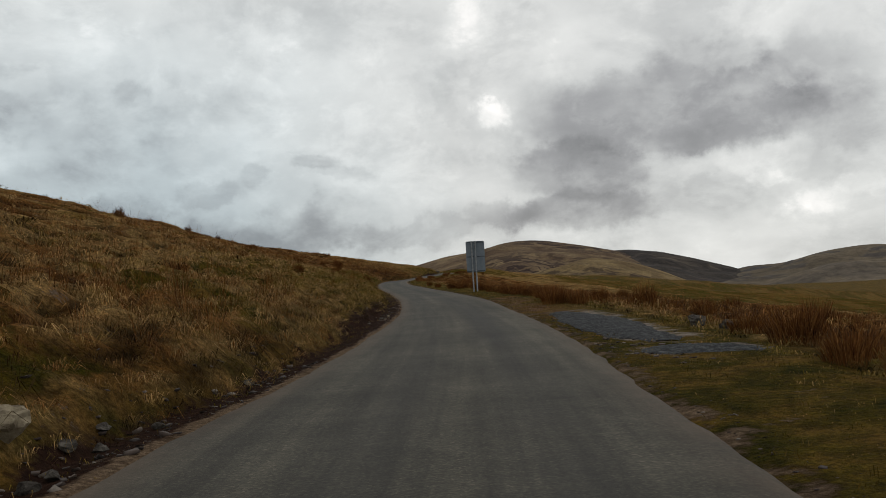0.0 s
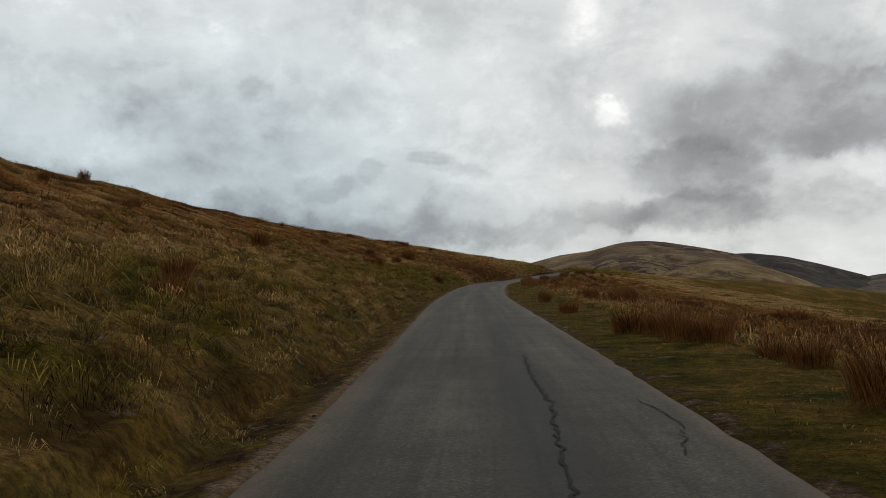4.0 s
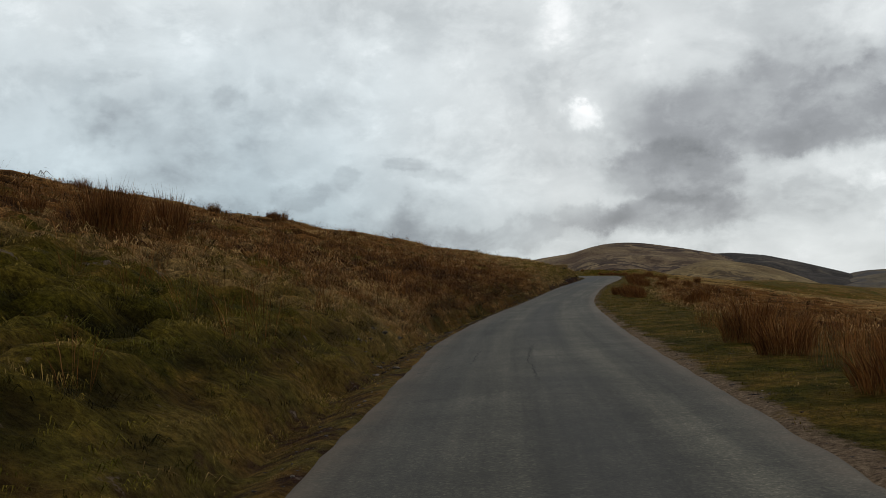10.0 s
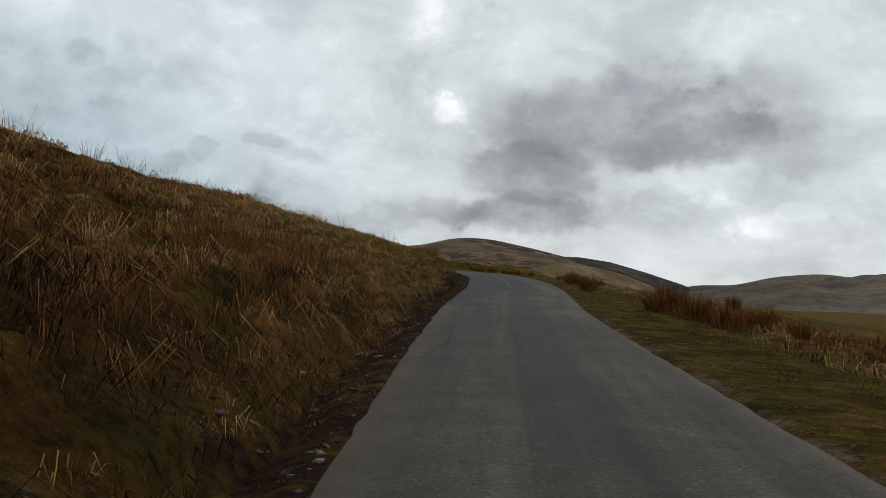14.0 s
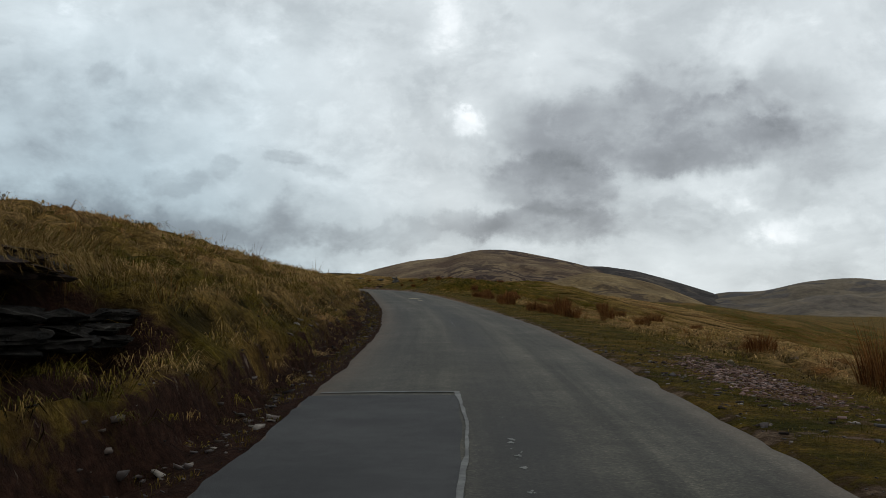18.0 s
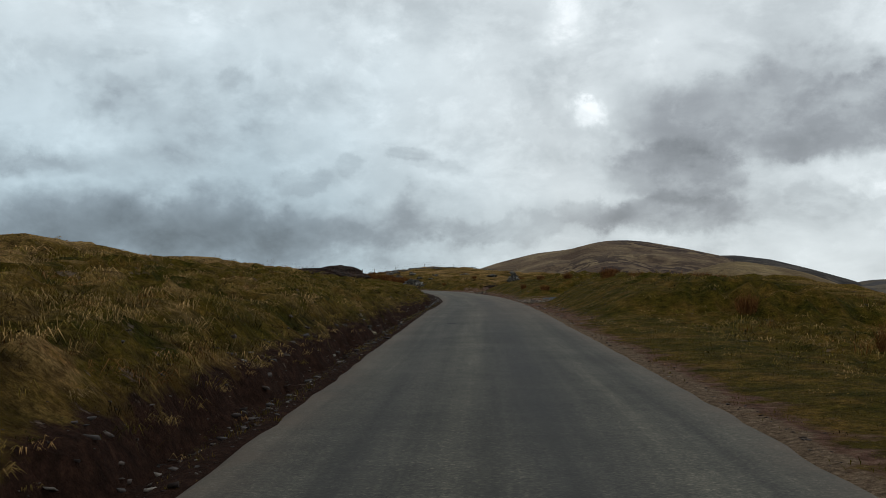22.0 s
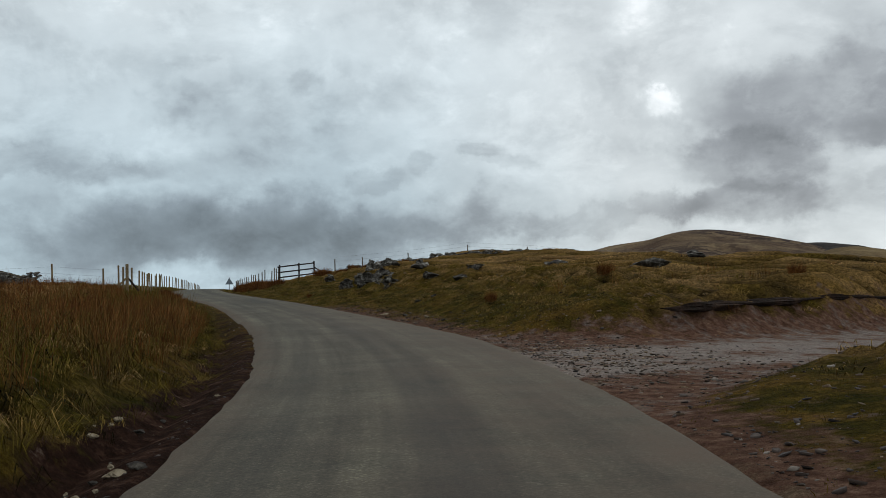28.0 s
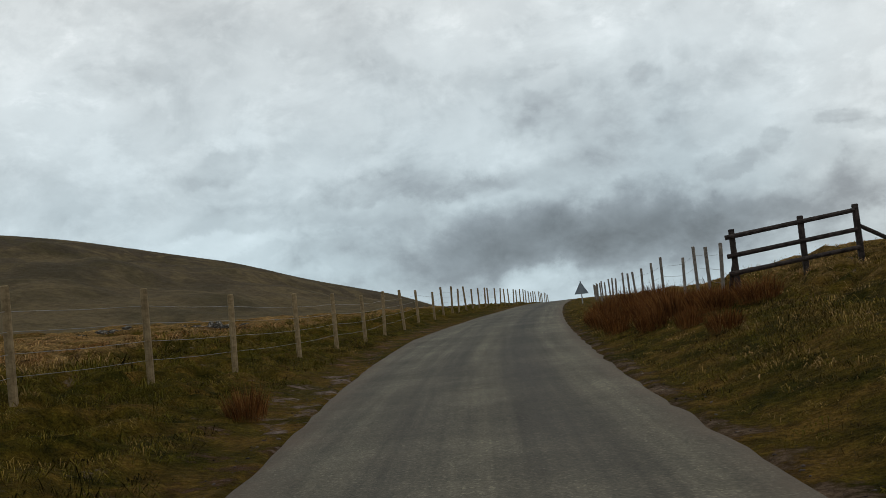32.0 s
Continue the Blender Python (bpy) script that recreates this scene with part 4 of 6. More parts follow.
# ---------------------------------------------------------------- road
rs = np.arange(-38, 640, 0.5)
ks = np.linspace(0, 1, 25)
RS, RK = np.repeat(rs[:, None], len(ks), 1), np.repeat(ks[None, :], len(rs), 0)
RN = edge_left(RS) * (1 - RK) + edge_right(RS) * RK
RN[:, 0] -= 0.03
RN[:, -1] += 0.03
RX, RY = on_plan(RS, RN)
RZ = np.interp(RS, AXIS_S, AXIS[:, 2]) + 0.035 * (1 - (2 * RK - 1) ** 2) + 0.004 * wob(RX, RY, 2.5, 21, 2)
RZ[:, 0] -= 0.10
RZ[:, -1] -= 0.10
tread = np.exp(-((RN - 0.55) / 0.42) ** 2) * (0.60 + 0.45 * wob(RS, RN * 0.2, 9, 22)) + 0.35 * np.exp(-((RN + 0.75) / 0.3) ** 2)
dust = np.exp(-((RK) / 0.09) ** 2) + np.exp(-((1 - RK) / 0.08) ** 2) + 0.9 * gate(RS, 320, 410, 12) * RK ** 1.5 + 0.15 * gate(RS, 375, 440, 12)
road = tagged(grid_object("road", RX, RY, RZ, ASPHALT, {"bleach": np.clip(gate(RS, 352, 900, 30) * 0.9 + 0.35 * np.exp(-((RN - 0.02) / 0.20) ** 2) * (0.6 + 0.5 * wob(RS, RN * 0.3, 7, 23)) + 0.2 * np.exp(-((RN - 1.25) / 0.25) ** 2), 0, 1), "along": RS, "across": RN, "tread": np.clip(tread, 0, 1), "dust": np.clip(dust, 0, 1)}),
              "worn grey single-track asphalt road with crumbling edges", "road", kind="structure")


def road_z(s, n):
    el, er = float(edge_left(np.array([s]))[0]), float(edge_right(np.array([s]))[0])
    k = (n - el) / (er - el)
    return float(np.interp(s, AXIS_S, AXIS[:, 2])) + 0.035 * (1 - (2 * k - 1) ** 2)


# ---------------------------------------------------------------- far hills
def hill(name, eye, dist, knots, base, mat, label, front=0.45, back=1.12, ripple=0.006, seed=1, heath=None, cols=220, rows=60):
    """A hill with the given outline (bearing to the right of north, rise; degrees) as it stands from eye."""
    az = np.radians(np.linspace(knots[0], knots[-2], cols))
    el = smooth(np.interp(np.degrees(az), knots[0::2], knots[1::2]), 2)
    k = np.concatenate([np.linspace(front, 1, rows), np.linspace(1, back, 14)[1:]])
    A, K = np.repeat(az[None, :], len(k), 0), np.repeat(k[:, None], cols, 1)
    rise = np.where(K <= 1, np.sin(np.clip((K - front) / (1 - front), 0, 1) * math.pi / 2) ** 1.15, np.cos((K - 1) / (back - 1) * math.pi / 2))
    X, Y = eye[0] + dist * K * np.sin(A), eye[1] + dist * K * np.cos(A)
    fade = np.clip(np.abs(1 - K) / 0.12, 0, 1)
    low = np.tan(np.radians(base))
    Z = eye[2] + K * dist * (np.tan(np.radians(el))[None, :] * rise + low * (1 - rise))
    Z += dist * ripple * (wob(X / dist, Y / dist, 0.16, seed, 4) - 0.7) * fade * rise
    h = np.clip((K - 0.5) * 2, 0, 1) if heath is None else heath(np.degrees(A), K)
    return tagged(grid_object(name, X, Y, Z, mat, {"heath": h}), label, "hill", kind="structure")


HILL_TAN = make_hill("hill_grass", [(0.25, (0.062, 0.039, 0.025)), (0.5, (0.112, 0.077, 0.046)), (0.75, (0.175, 0.126, 0.072))], (0.030, 0.019, 0.016), 0.006)
HILL_NEAR = make_hill("near_hill_grass", [(0.25, (0.080, 0.052, 0.026)), (0.5, (0.140, 0.098, 0.048)), (0.75, (0.205, 0.148, 0.074))], (0.036, 0.024, 0.017), 0.020)
HILL_DARK = make_hill("heather_slope", [(0.3, (0.030, 0.026, 0.024)), (0.6, (0.050, 0.042, 0.036)), (0.75, (0.080, 0.064, 0.050))], (0.022, 0.019, 0.019), 0.005)
HILL_FAR = make_hill("far_slope", [(0.3, (0.070, 0.056, 0.040)), (0.7, (0.135, 0.108, 0.076))], (0.040, 0.038, 0.043), 0.0016)
HILL_LEFT = make_hill("left_slope", [(0.35, (0.045, 0.036, 0.018)), (0.6, (0.080, 0.060, 0.031))], (0.040, 0.031, 0.021), 0.008)

hill("hill_main", (-15, 230, 8), 4450, (-14, -0.9, -9, 0.6, -5.3, 1.8, -3.2, 2.32, -1.2, 2.54, 0, 2.87, 0.9, 3.01, 2.0, 3.02, 3.0, 2.92, 5.2, 2.50, 7.3, 2.02, 9, 1.42, 12, 0.32, 16, -1.3), -3.0, HILL_TAN,
     "tan moorland hill with a flat brown summit and heather patches", seed=3, heath=lambda a, k: np.clip(gate(k, 0.60, 0.86, 0.08) * gate(a, -3, 10, 3) * 1.2 + gate(k, 0.93, 1.2, 0.05) * gate(a, 1.0, 12, 1.5) * 1.3, 0, 1.3))
hill("hill_heather", (-15, 230, 8), 4600, (3, 1.2, 6, 2.1, 7.8, 2.1, 9.6, 1.86, 11.5, 1.36, 13.8, 0.66, 14.6, 0.3, 16, -0.4, 20, -1.6), -3.0, HILL_DARK, "dark heather-covered ridge behind the grassy hill", seed=5)
hill("hill_shoulder", (-14, 130, 5), 1000, (-3, 0.2, 1.5, 0.75, 4.3, 1.25, 5.6, 1.62, 6.4, 1.78, 7.5, 1.62, 9.5, 1.2, 11.2, 0.55, 12.8, -0.2, 14.5, -0.9, 16.8, -1.6, 20, -2.3, 26, -3.1, 36, -4.0), -4.5, HILL_NEAR,
     "rounded straw-coloured shoulder of the hill", front=0.22, ripple=0.006, seed=8, heath=lambda a, k: gate(k, 0.45, 0.9, 0.1) * 0.9)
hill("hill_far", (-15, 230, 8), 4680, (10, -0.5, 13, 0.35, 14.4, 0.72, 16.5, 0.75, 18.6, 1.3, 20.5, 1.5, 21.9, 1.52, 22.3, 1.3, 24.1, 1.6, 28, 2.0, 34, 1.6, 44, 0.8, 60, 0.3), -3.0, HILL_FAR, "distant grey-brown mountain across the valley", front=0.3, seed=11)
hill("hill_left", (-49, 414, 11.3), 1500, (-120, 2.93, -95, 6.43, -75, 7.93, -65, 7.23, -57, 6.65, -53.5, 6.10, -48.5, 4.93, -45, 4.12, -41, 2.74, -36.1, 1.36, -34.2, 0.60, -31, -0.77), -1.5, HILL_LEFT, "smooth green-brown hillside beyond the fenced pasture", front=0.3, seed=14)


# ---------------------------------------------------------------- grasses
def keep_clear(s, n):
    k = np.maximum.reduce([track_mask(s, n), layby_mask(s, n), pullin_mask(s, n) * 0.8, gate(s, 429, 464, 4) * gate(edge_left(s) - n, -0.1, 0.8, 0.3)])
    ml, mr = edge_left(s) - n, n - edge_right(s)
    bare = np.interp(s, [-40, 5, 22, 28, 36, 46, 60, 90, 160, 185, 212, 222, 243, 252, 300, 345, 375, 395, 420], [0.3, 0.5, 0.5, 0.78, 0.72, 0.4, 0.35, 0.2, 0.12, 0.2, 0.5, 0.8, 0.75, 0.55, 0.74, 0.72, 0.6, 0.3, 0.1])
    return np.maximum(k, np.where((ml > 0) & (ml < np.interp(s, [20, 28, 36, 46, 180, 212, 224, 243, 255, 290, 305, 350, 372, 395], [0.62, 0.85, 0.8, 0.62, 0.62, 0.64, 0.92, 0.85, 0.65, 0.70, 0.84, 0.8, 1.05, 0.85])), bare, 0))


def sow(name, s_range, m_range, side, per_m2, blades, tall, spread, wide, mat, seed, label, category="grass", droop=0.5, patch=0.0, density=None, arch=0.5, simple=True, tallness=None):
    r = np.random.RandomState(seed)
    count = int((s_range[1] - s_range[0]) * (m_range[1] - m_range[0]) * per_m2)
    s = r.uniform(*s_range, count)
    m = m_range[0] + (m_range[1] - m_range[0]) * r.uniform(0, 1, count) ** 1.15
    n = edge_left(s) - m if side < 0 else edge_right(s) + m
    ok = r.uniform(0, 1, count) > keep_clear(s, n) * 1.1
    if patch:
        ok &= wob(s, n, 6.0, seed + 9, 2) > patch
    if density is not None:
        ok &= r.uniform(0, 1, count) < density(s, n)
    s, n = s[ok], n[ok]
    x, y = on_plan(s, n)
    z = sheet_z(x, y)
    k = blades
    if not patch:
        x0, y0 = x, y
        keep = r.uniform(0, 1, len(s)) < np.clip(0.35 + 1.2 * (hummock(x, y) + 0.35), 0, 1)
        s, n, x, y, z = s[keep], n[keep], x[keep], y[keep], z[keep]
    lush = np.clip(1 + 0.45 * wob(x, y, 7.0, 77, 2), 0.5, 1.7)
    c = len(s)
    th = r.uniform(0, 6.283, (c, k))
    rad = spread * np.sqrt(r.uniform(0, 1, (c, k)))
    h = tall * (0.55 + 0.9 * r.uniform(0, 1, (c, k))) * lush[:, None] * r.uniform(0.7, 1.3, (c, 1))
    if tallness is not None:
        h = h * tallness(s)[:, None]
    base = np.stack([x[:, None] + rad * np.cos(th), y[:, None] + rad * np.sin(th), np.repeat(z[:, None] - 0.03, k, 1)], -1)
    lean = r.uniform(0.15, 1.0, (c, k)) * droop * h
    comb = r.uniform(0, 6.283, (c, 1))
    a2 = th + r.uniform(-0.5, 0.5, (c, k))
    tip = base + np.stack([lean * np.cos(a2) + 0.35 * lean * np.cos(comb), lean * np.sin(a2) + 0.35 * lean * np.sin(comb), h], -1)
    w = np.full(c * k, wide) * r.uniform(0.6, 1.4, c * k)
    me = blades_mesh(name, base.reshape(-1, 3), tip.reshape(-1, 3), w, mat, arch, simple)
    return tagged(new(name, me), label, category, kind="stuff")


# ---------------------------------------------------------------- grass stands
def sward(name, s_range, m_range, side, per_m2, blades, wide, seed, label, tall, hue, big=1.0):
    """Tussocks of bent grass, each a tuft of blades that fall outwards and downhill."""
    r = np.random.RandomState(seed)
    count = int((s_range[1] - s_range[0]) * (m_range[1] - m_range[0]) * per_m2)
    s = r.uniform(*s_range, count)
    m = r.uniform(*m_range, count)
    n = edge_left(s) - m if side < 0 else edge_right(s) + m
    ok = r.uniform(0, 1, count) > keep_clear(s, n) * 1.1
    x, y = on_plan(s, n)
    ok &= r.uniform(0, 1, count) < np.clip(0.42 + 1.1 * np.maximum(crown_tone(x, y, big), 0), 0, 1)
    s, n, m, x, y = s[ok], n[ok], m[ok], x[ok], y[ok]
    z = sheet_z(x, y)
    _, tang = axis_at(s)
    down = np.stack([tang[:, 1], -tang[:, 0]], 1) * (1 if side < 0 else 0.4)
    c, k = len(s), blades
    size = r.uniform(0.55, 1.35, (c, 1)) * np.clip(1 + 0.4 * wob(x, y, 7.0, 77, 2), 0.5, 1.6)[:, None]
    h = 0.86 * tall(s, m)[:, None] * size * r.uniform(0.45, 1.2, (c, k))
    th = r.uniform(0, 6.283, (c, k))
    rad = 0.16 * big * size * np.sqrt(r.uniform(0, 1, (c, k)))
    reach = (0.25 + 0.75 * r.uniform(0, 1, (c, k))) * 1.15 * h
    fall = r.uniform(0.0, 0.30, (c, 1))
    comb, pull = r.uniform(0, 6.283, (c, 1)), r.uniform(0.1, 0.6, (c, 1))
    dx_ = np.cos(th) * reach + (down[:, :1] * fall + np.cos(comb) * pull) * h
    dy_ = np.sin(th) * reach + (down[:, 1:] * fall + np.sin(comb) * pull) * h
    base = np.stack([x[:, None] + rad * np.cos(th), y[:, None] + rad * np.sin(th), np.repeat(z[:, None] - 0.03, k, 1)], -1)
    tip = base + np.stack([dx_, dy_, h * r.uniform(-0.25, 0.62, (c, k))], -1)
    w = wide * r.uniform(0.6, 1.5, c * k)
    me = blades_mesh(name, base.reshape(-1, 3), tip.reshape(-1, 3), w, SWARD, 0.9, True, (h * r.uniform(0.40, 0.75, (c, k))).reshape(-1))
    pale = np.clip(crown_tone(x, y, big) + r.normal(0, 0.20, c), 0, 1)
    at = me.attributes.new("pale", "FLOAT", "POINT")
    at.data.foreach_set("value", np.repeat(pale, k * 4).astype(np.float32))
    tone_ = np.clip(hue(s, m) + r.normal(0, 0.13, c), 0, 1)
    at = me.attributes.new("hue", "FLOAT", "POINT")
    at.data.foreach_set("value", np.repeat(tone_, k * 4).astype(np.float32))
    return tagged(new(name, me), label, "grass", kind="stuff")


rusty = lambda s, n: np.clip(0.5 + 1.1 * wob(s, n, 16, 61, 2), 0.05, 1)
BANK = "dense straw and green tussock grass on the roadside bank"
MOOR = "straw and rust-brown moor grass beside the verge"
HIGH = "straw grass on the hillside above the road"
sward("bank_grass", (-4, 455), (0.62, 3.6), -1, 13, 28, 0.0034, 101, BANK, tall_left, hue_left)
sward("bank_grass", (-4, 470), (3.5, 9.0), -1, 5.5, 17, 0.0070, 102, BANK, tall_left, hue_left, 1.3)
sward("hillside_grass", (-4, 480), (8.8, 28), -1, 1.3, 11, 0.017, 103, HIGH, tall_left, hue_left, 2.0)
sward("hillside_grass", (0, 520), (27, 80), -1, 0.25, 14, 0.04, 104, HIGH, tall_left, hue_left, 4.0)
sward("moor_grass", (-4, 470), (2.2, 9.5), 1, 5.0, 11, 0.0062, 107, MOOR, tall_right, hue_right, 1.3)
sward("moor_grass", (-4, 520), (9.3, 40), 1, 0.6, 14, 0.016, 109, MOOR, tall_right, hue_right, 2.2)
sward("moor_grass", (0, 560), (40, 120), 1, 0.14, 12, 0.06, 110, MOOR, tall_right, hue_right, 5.0)
sward("verge_grass", (-4, 335), (0.2, 2.6), 1, 14, 9, 0.00288, 111, "low green and brown verge grass", lambda s, m: 0.05 + 0.03 * m, lambda s, m: np.interp(s, [0, 120, 150, 250, 270, 335], [0.38, 0.34, 0.20, 0.24, 0.32, 0.28]) + 0.24 * wob(s, m, 1.6, 67, 2))
sward("verge_grass", (392, 465), (0.3, 2.8), 1, 22, 14, 0.00384, 112, "low green and brown verge grass", lambda s, m: 0.09 + 0.03 * m, lambda s, m: 0.26 + 0.26 * wob(s, m, 1.6, 68, 2))
sward("edge_grass", (-4, 330), (0.02, 0.75), -1, 26, 10, 0.0024, 113, "short olive grass along the asphalt edge", lambda s, m: 0.06 + 0.10 * m, lambda s, m: 0.28 + 0.22 * wob(s, m, 1.6, 69, 2))
MOSS = "short mossy green and brown turf among the tussocks"
sward("moss_turf", (392, 462), (0.35, 8.5), -1, 16, 10, 0.00384, 114, MOSS, lambda s, m: 0.075 + 0 * s, lambda s, m: 0.05 + 0.18 * wob(s, m, 1.4, 70, 2))
sward("moss_turf", (392, 445), (1.0, 9.5), 1, 18, 10, 0.00384, 115, MOSS, lambda s, m: 0.085 + 0 * s, lambda s, m: 0.27 + 0.26 * wob(s, m, 1.4, 71, 2))
sow("bank_rushes", (-4, 400), (1.2, 14), -1, 5.0, 16, 0.46, 0.13, 0.0026, RUSH, 105, "tall rust-brown rush and purple moor grass on the bank", droop=0.5, arch=0.5, density=lambda s, n: rusty(s, n) * np.interp(s, [0, 40, 60, 85, 100, 125, 145, 172, 186, 197, 210, 240, 300, 350, 362, 372, 385, 400], [0.35, 0.25, 0.10, 0.1, 0.1, 0.1, 0.3, 0.65, 0.65, 0.4, 0.10, 0.02, 0.0, 0.0, 0.2, 0.7, 0.6, 0.1]))
sow("verge_turf", (-4, 465), (0.1, 3.8), 1, 9, 6, 0.05, 0.08, 0.0034, TURF, 106, "short grazed green turf on the verge", droop=0.7)
sow("moor_rushes", (-4, 400), (2.9, 18), 1, 3.2, 16, 0.27, 0.14, 0.0030, RUSH, 108, "rust-brown rush stands on the moor", droop=0.36, density=lambda s, n: rusty(s, n) * np.interp(s, [0, 180, 230, 300, 330, 372, 400], [1, 1, 0.10, 0.12, 0.08, 0.1, 0.2]))
sow("bank_rushes", (384, 401), (1.1, 7.5), -1, 8.0, 16, 0.40, 0.13, 0.0030, RUSH, 120, "tall rust-brown rush and purple moor grass on the bank", droop=0.45)
sow("bank_straw", (383, 402), (1.1, 8), -1, 6.0, 16, 0.36, 0.15, 0.0030, STRAW, 121, "bleached straw grass among the rushes on the bank", droop=0.6)
sow("verge_turf", (205, 345), (0.02, 0.34), -1, 150, 8, 0.05, 0.07, 0.0034, TURF, 116, "thin green turf between the asphalt and the bare cut", droop=0.7)
sow("moor_rushes", (126, 156), (1.35, 3.0), 1, 7.0, 16, 0.36, 0.13, 0.0028, RUSH, 118, "rust-brown rush stand close to the verge", droop=0.4)
sow("pasture_rushes", (408, 430), (3.6, 15), -1, 5.0, 14, 0.36, 0.14, 0.0036, RUSH, 119, "rust-brown rush stand before the fenced pasture", droop=0.4)


# ---------------------------------------------------------------- rush tussocks
def tussock_meshes(kinds=7):
    out = []
    for k in range(kinds):
        r = np.random.RandomState(200 + k)
        c = 560
        th = r.uniform(0, 6.283, c)
        rad = 0.36 * np.sqrt(r.uniform(0, 1, c))
        base = np.stack([rad * np.cos(th), rad * np.sin(th) * r.uniform(0.7, 1.0), np.full(c, -0.08)], 1)
        h = r.uniform(0.45, 1.0, c) ** 0.8 * (1 - 0.35 * (rad / 0.36) ** 2) * r.uniform(0.85, 1.1, c)
        lean = 0.04 + 0.55 * rad + np.abs(r.normal(0, 0.14, c))
        a = th + r.normal(0, 0.8, c)
        tip = base + np.stack([lean * np.cos(a) * h, lean * np.sin(a) * h, h], 1)
        stems = blades_mesh("rush_tussock", base, tip, r.uniform(0.0030, 0.0068, c), RUSH, 0.3, True)
        c = 150
        th = r.uniform(0, 6.283, c)
        rad = r.uniform(0.20, 0.40, c)
        base = np.stack([rad * np.cos(th), rad * np.sin(th), r.uniform(0.05, 0.35, c) * (1.2 - rad * 2)], 1)
        reach = r.uniform(0.12, 0.34, c)
        a = th + r.uniform(-0.7, 0.7, c)
        tip = np.stack([base[:, 0] + reach * np.cos(a), base[:, 1] + reach * np.sin(a), r.uniform(-0.06, 0.12, c)], 1)
        out.append((stems, blades_mesh("dead_leaves", base, tip, r.uniform(0.002, 0.004, c), STRAW, 0.9, True)))
    return out


TUSSOCKS = tussock_meshes()


def tussock(s, n, size, k, wide=1.0):
    p = spot(s, n)
    stems, skirt = TUSSOCKS[k % len(TUSSOCKS)]
    ob = new("rush_tussock", stems)
    new("dead_leaves", skirt).parent = ob
    ob.matrix_basis = Matrix.LocRotScale(p, Euler((0, 0, k * 1.7)), (size * wide, size * wide, size))
    return tagged(ob, "dark rust-brown rush tussock standing in the grass", "tussock", group="rush tussocks")


# stands that can be told apart beside the verge: s, n, height, breadth
START_STANDS = [(31.7, 3.4, 0.75, 1.3), (31.4, 4.1, 0.6, 1.4), (33, 3.8, 0.6, 1.3), (34.2, 3.7, 0.62, 1.4), (35.4, 4.0, 0.66, 1.4), (36.7, 4.0, 0.7, 1.4), (37.8, 4.3, 0.66, 1.4), (38.9, 4.1, 0.62, 1.4), (40.2, 4.3, 0.6, 1.5), (41.6, 4.0, 0.62, 1.4), (43.0, 4.2, 0.58, 1.5), (44.6, 3.9, 0.6, 1.4), (46.4, 3.8, 0.56, 1.5), (48.4, 3.9, 0.5, 1.5), (50.8, 3.9, 0.5, 1.5), (53.4, 3.7, 0.5, 1.4), (17.8, 5, 0.5, 1.3), (15, 4.9, 0.7, 1.3), (13.6, 5.2, 0.65, 1.3), (11.5, 4.3, 0.5, 1.2), (9.3, 4.1, 0.55, 1.1), (59.2, 4.1, 0.6, 1.2)]
SIGN_STANDS = [(90.7, 3, 0.6, 1.1), (80.7, 2.9, 0.48, 1.3), (71.1, 3.2, 0.66, 1.5), (70.2, 3.7, 0.6, 1.4), (68.5, 3.6, 0.68, 1.3), (67.7, 4, 0.6, 1.2), (65.5, 4.3, 0.4, 1.4), (64.3, 4.4, 0.5, 1.4), (60.1, 3.7, 0.72, 1.2), (59.2, 4.1, 0.6, 1.2), (91.9, 13.1, 0.6, 2)]
BANK_STANDS = [(92.9, -8.8, 0.85, 1.2), (115.8, -6.4, 0.85, 1.6), (66.9, -4.6, 0.45, 1.3), (160.3, -9.6, 1.5, 0.85), (161.1, -10.0, 1.2, 0.9), (192.1, -17.2, 0.8, 1.4), (125.7, -2.9, 0.62, 1.2), (125, -3.2, 0.6, 1.3), (126.4, -3.1, 0.5, 1.3), (155.0, -8.7, 1.35, 1.0), (154.7, -8.9, 1.3, 1.0), (155.7, -9.0, 1.1, 1.0), (65, -4.2, 0.55, 1.2), (422.4, -3, 0.5, 1.5), (423.4, -3.3, 0.55, 1.4), (424.3, -3.1, 0.4, 1.4), (421.8, -3.5, 0.4, 1.3), (433, -2.9, 0.5, 1.2), (407.5, -3.4, 0.34, 1.6), (409.2, -3.9, 0.32, 1.7), (411.5, -3.3, 0.3, 1.5), (405.8, -4.2, 0.34, 1.6), (414.0, -3.8, 0.32, 1.6), (417.2, -3.5, 0.3, 1.5)]
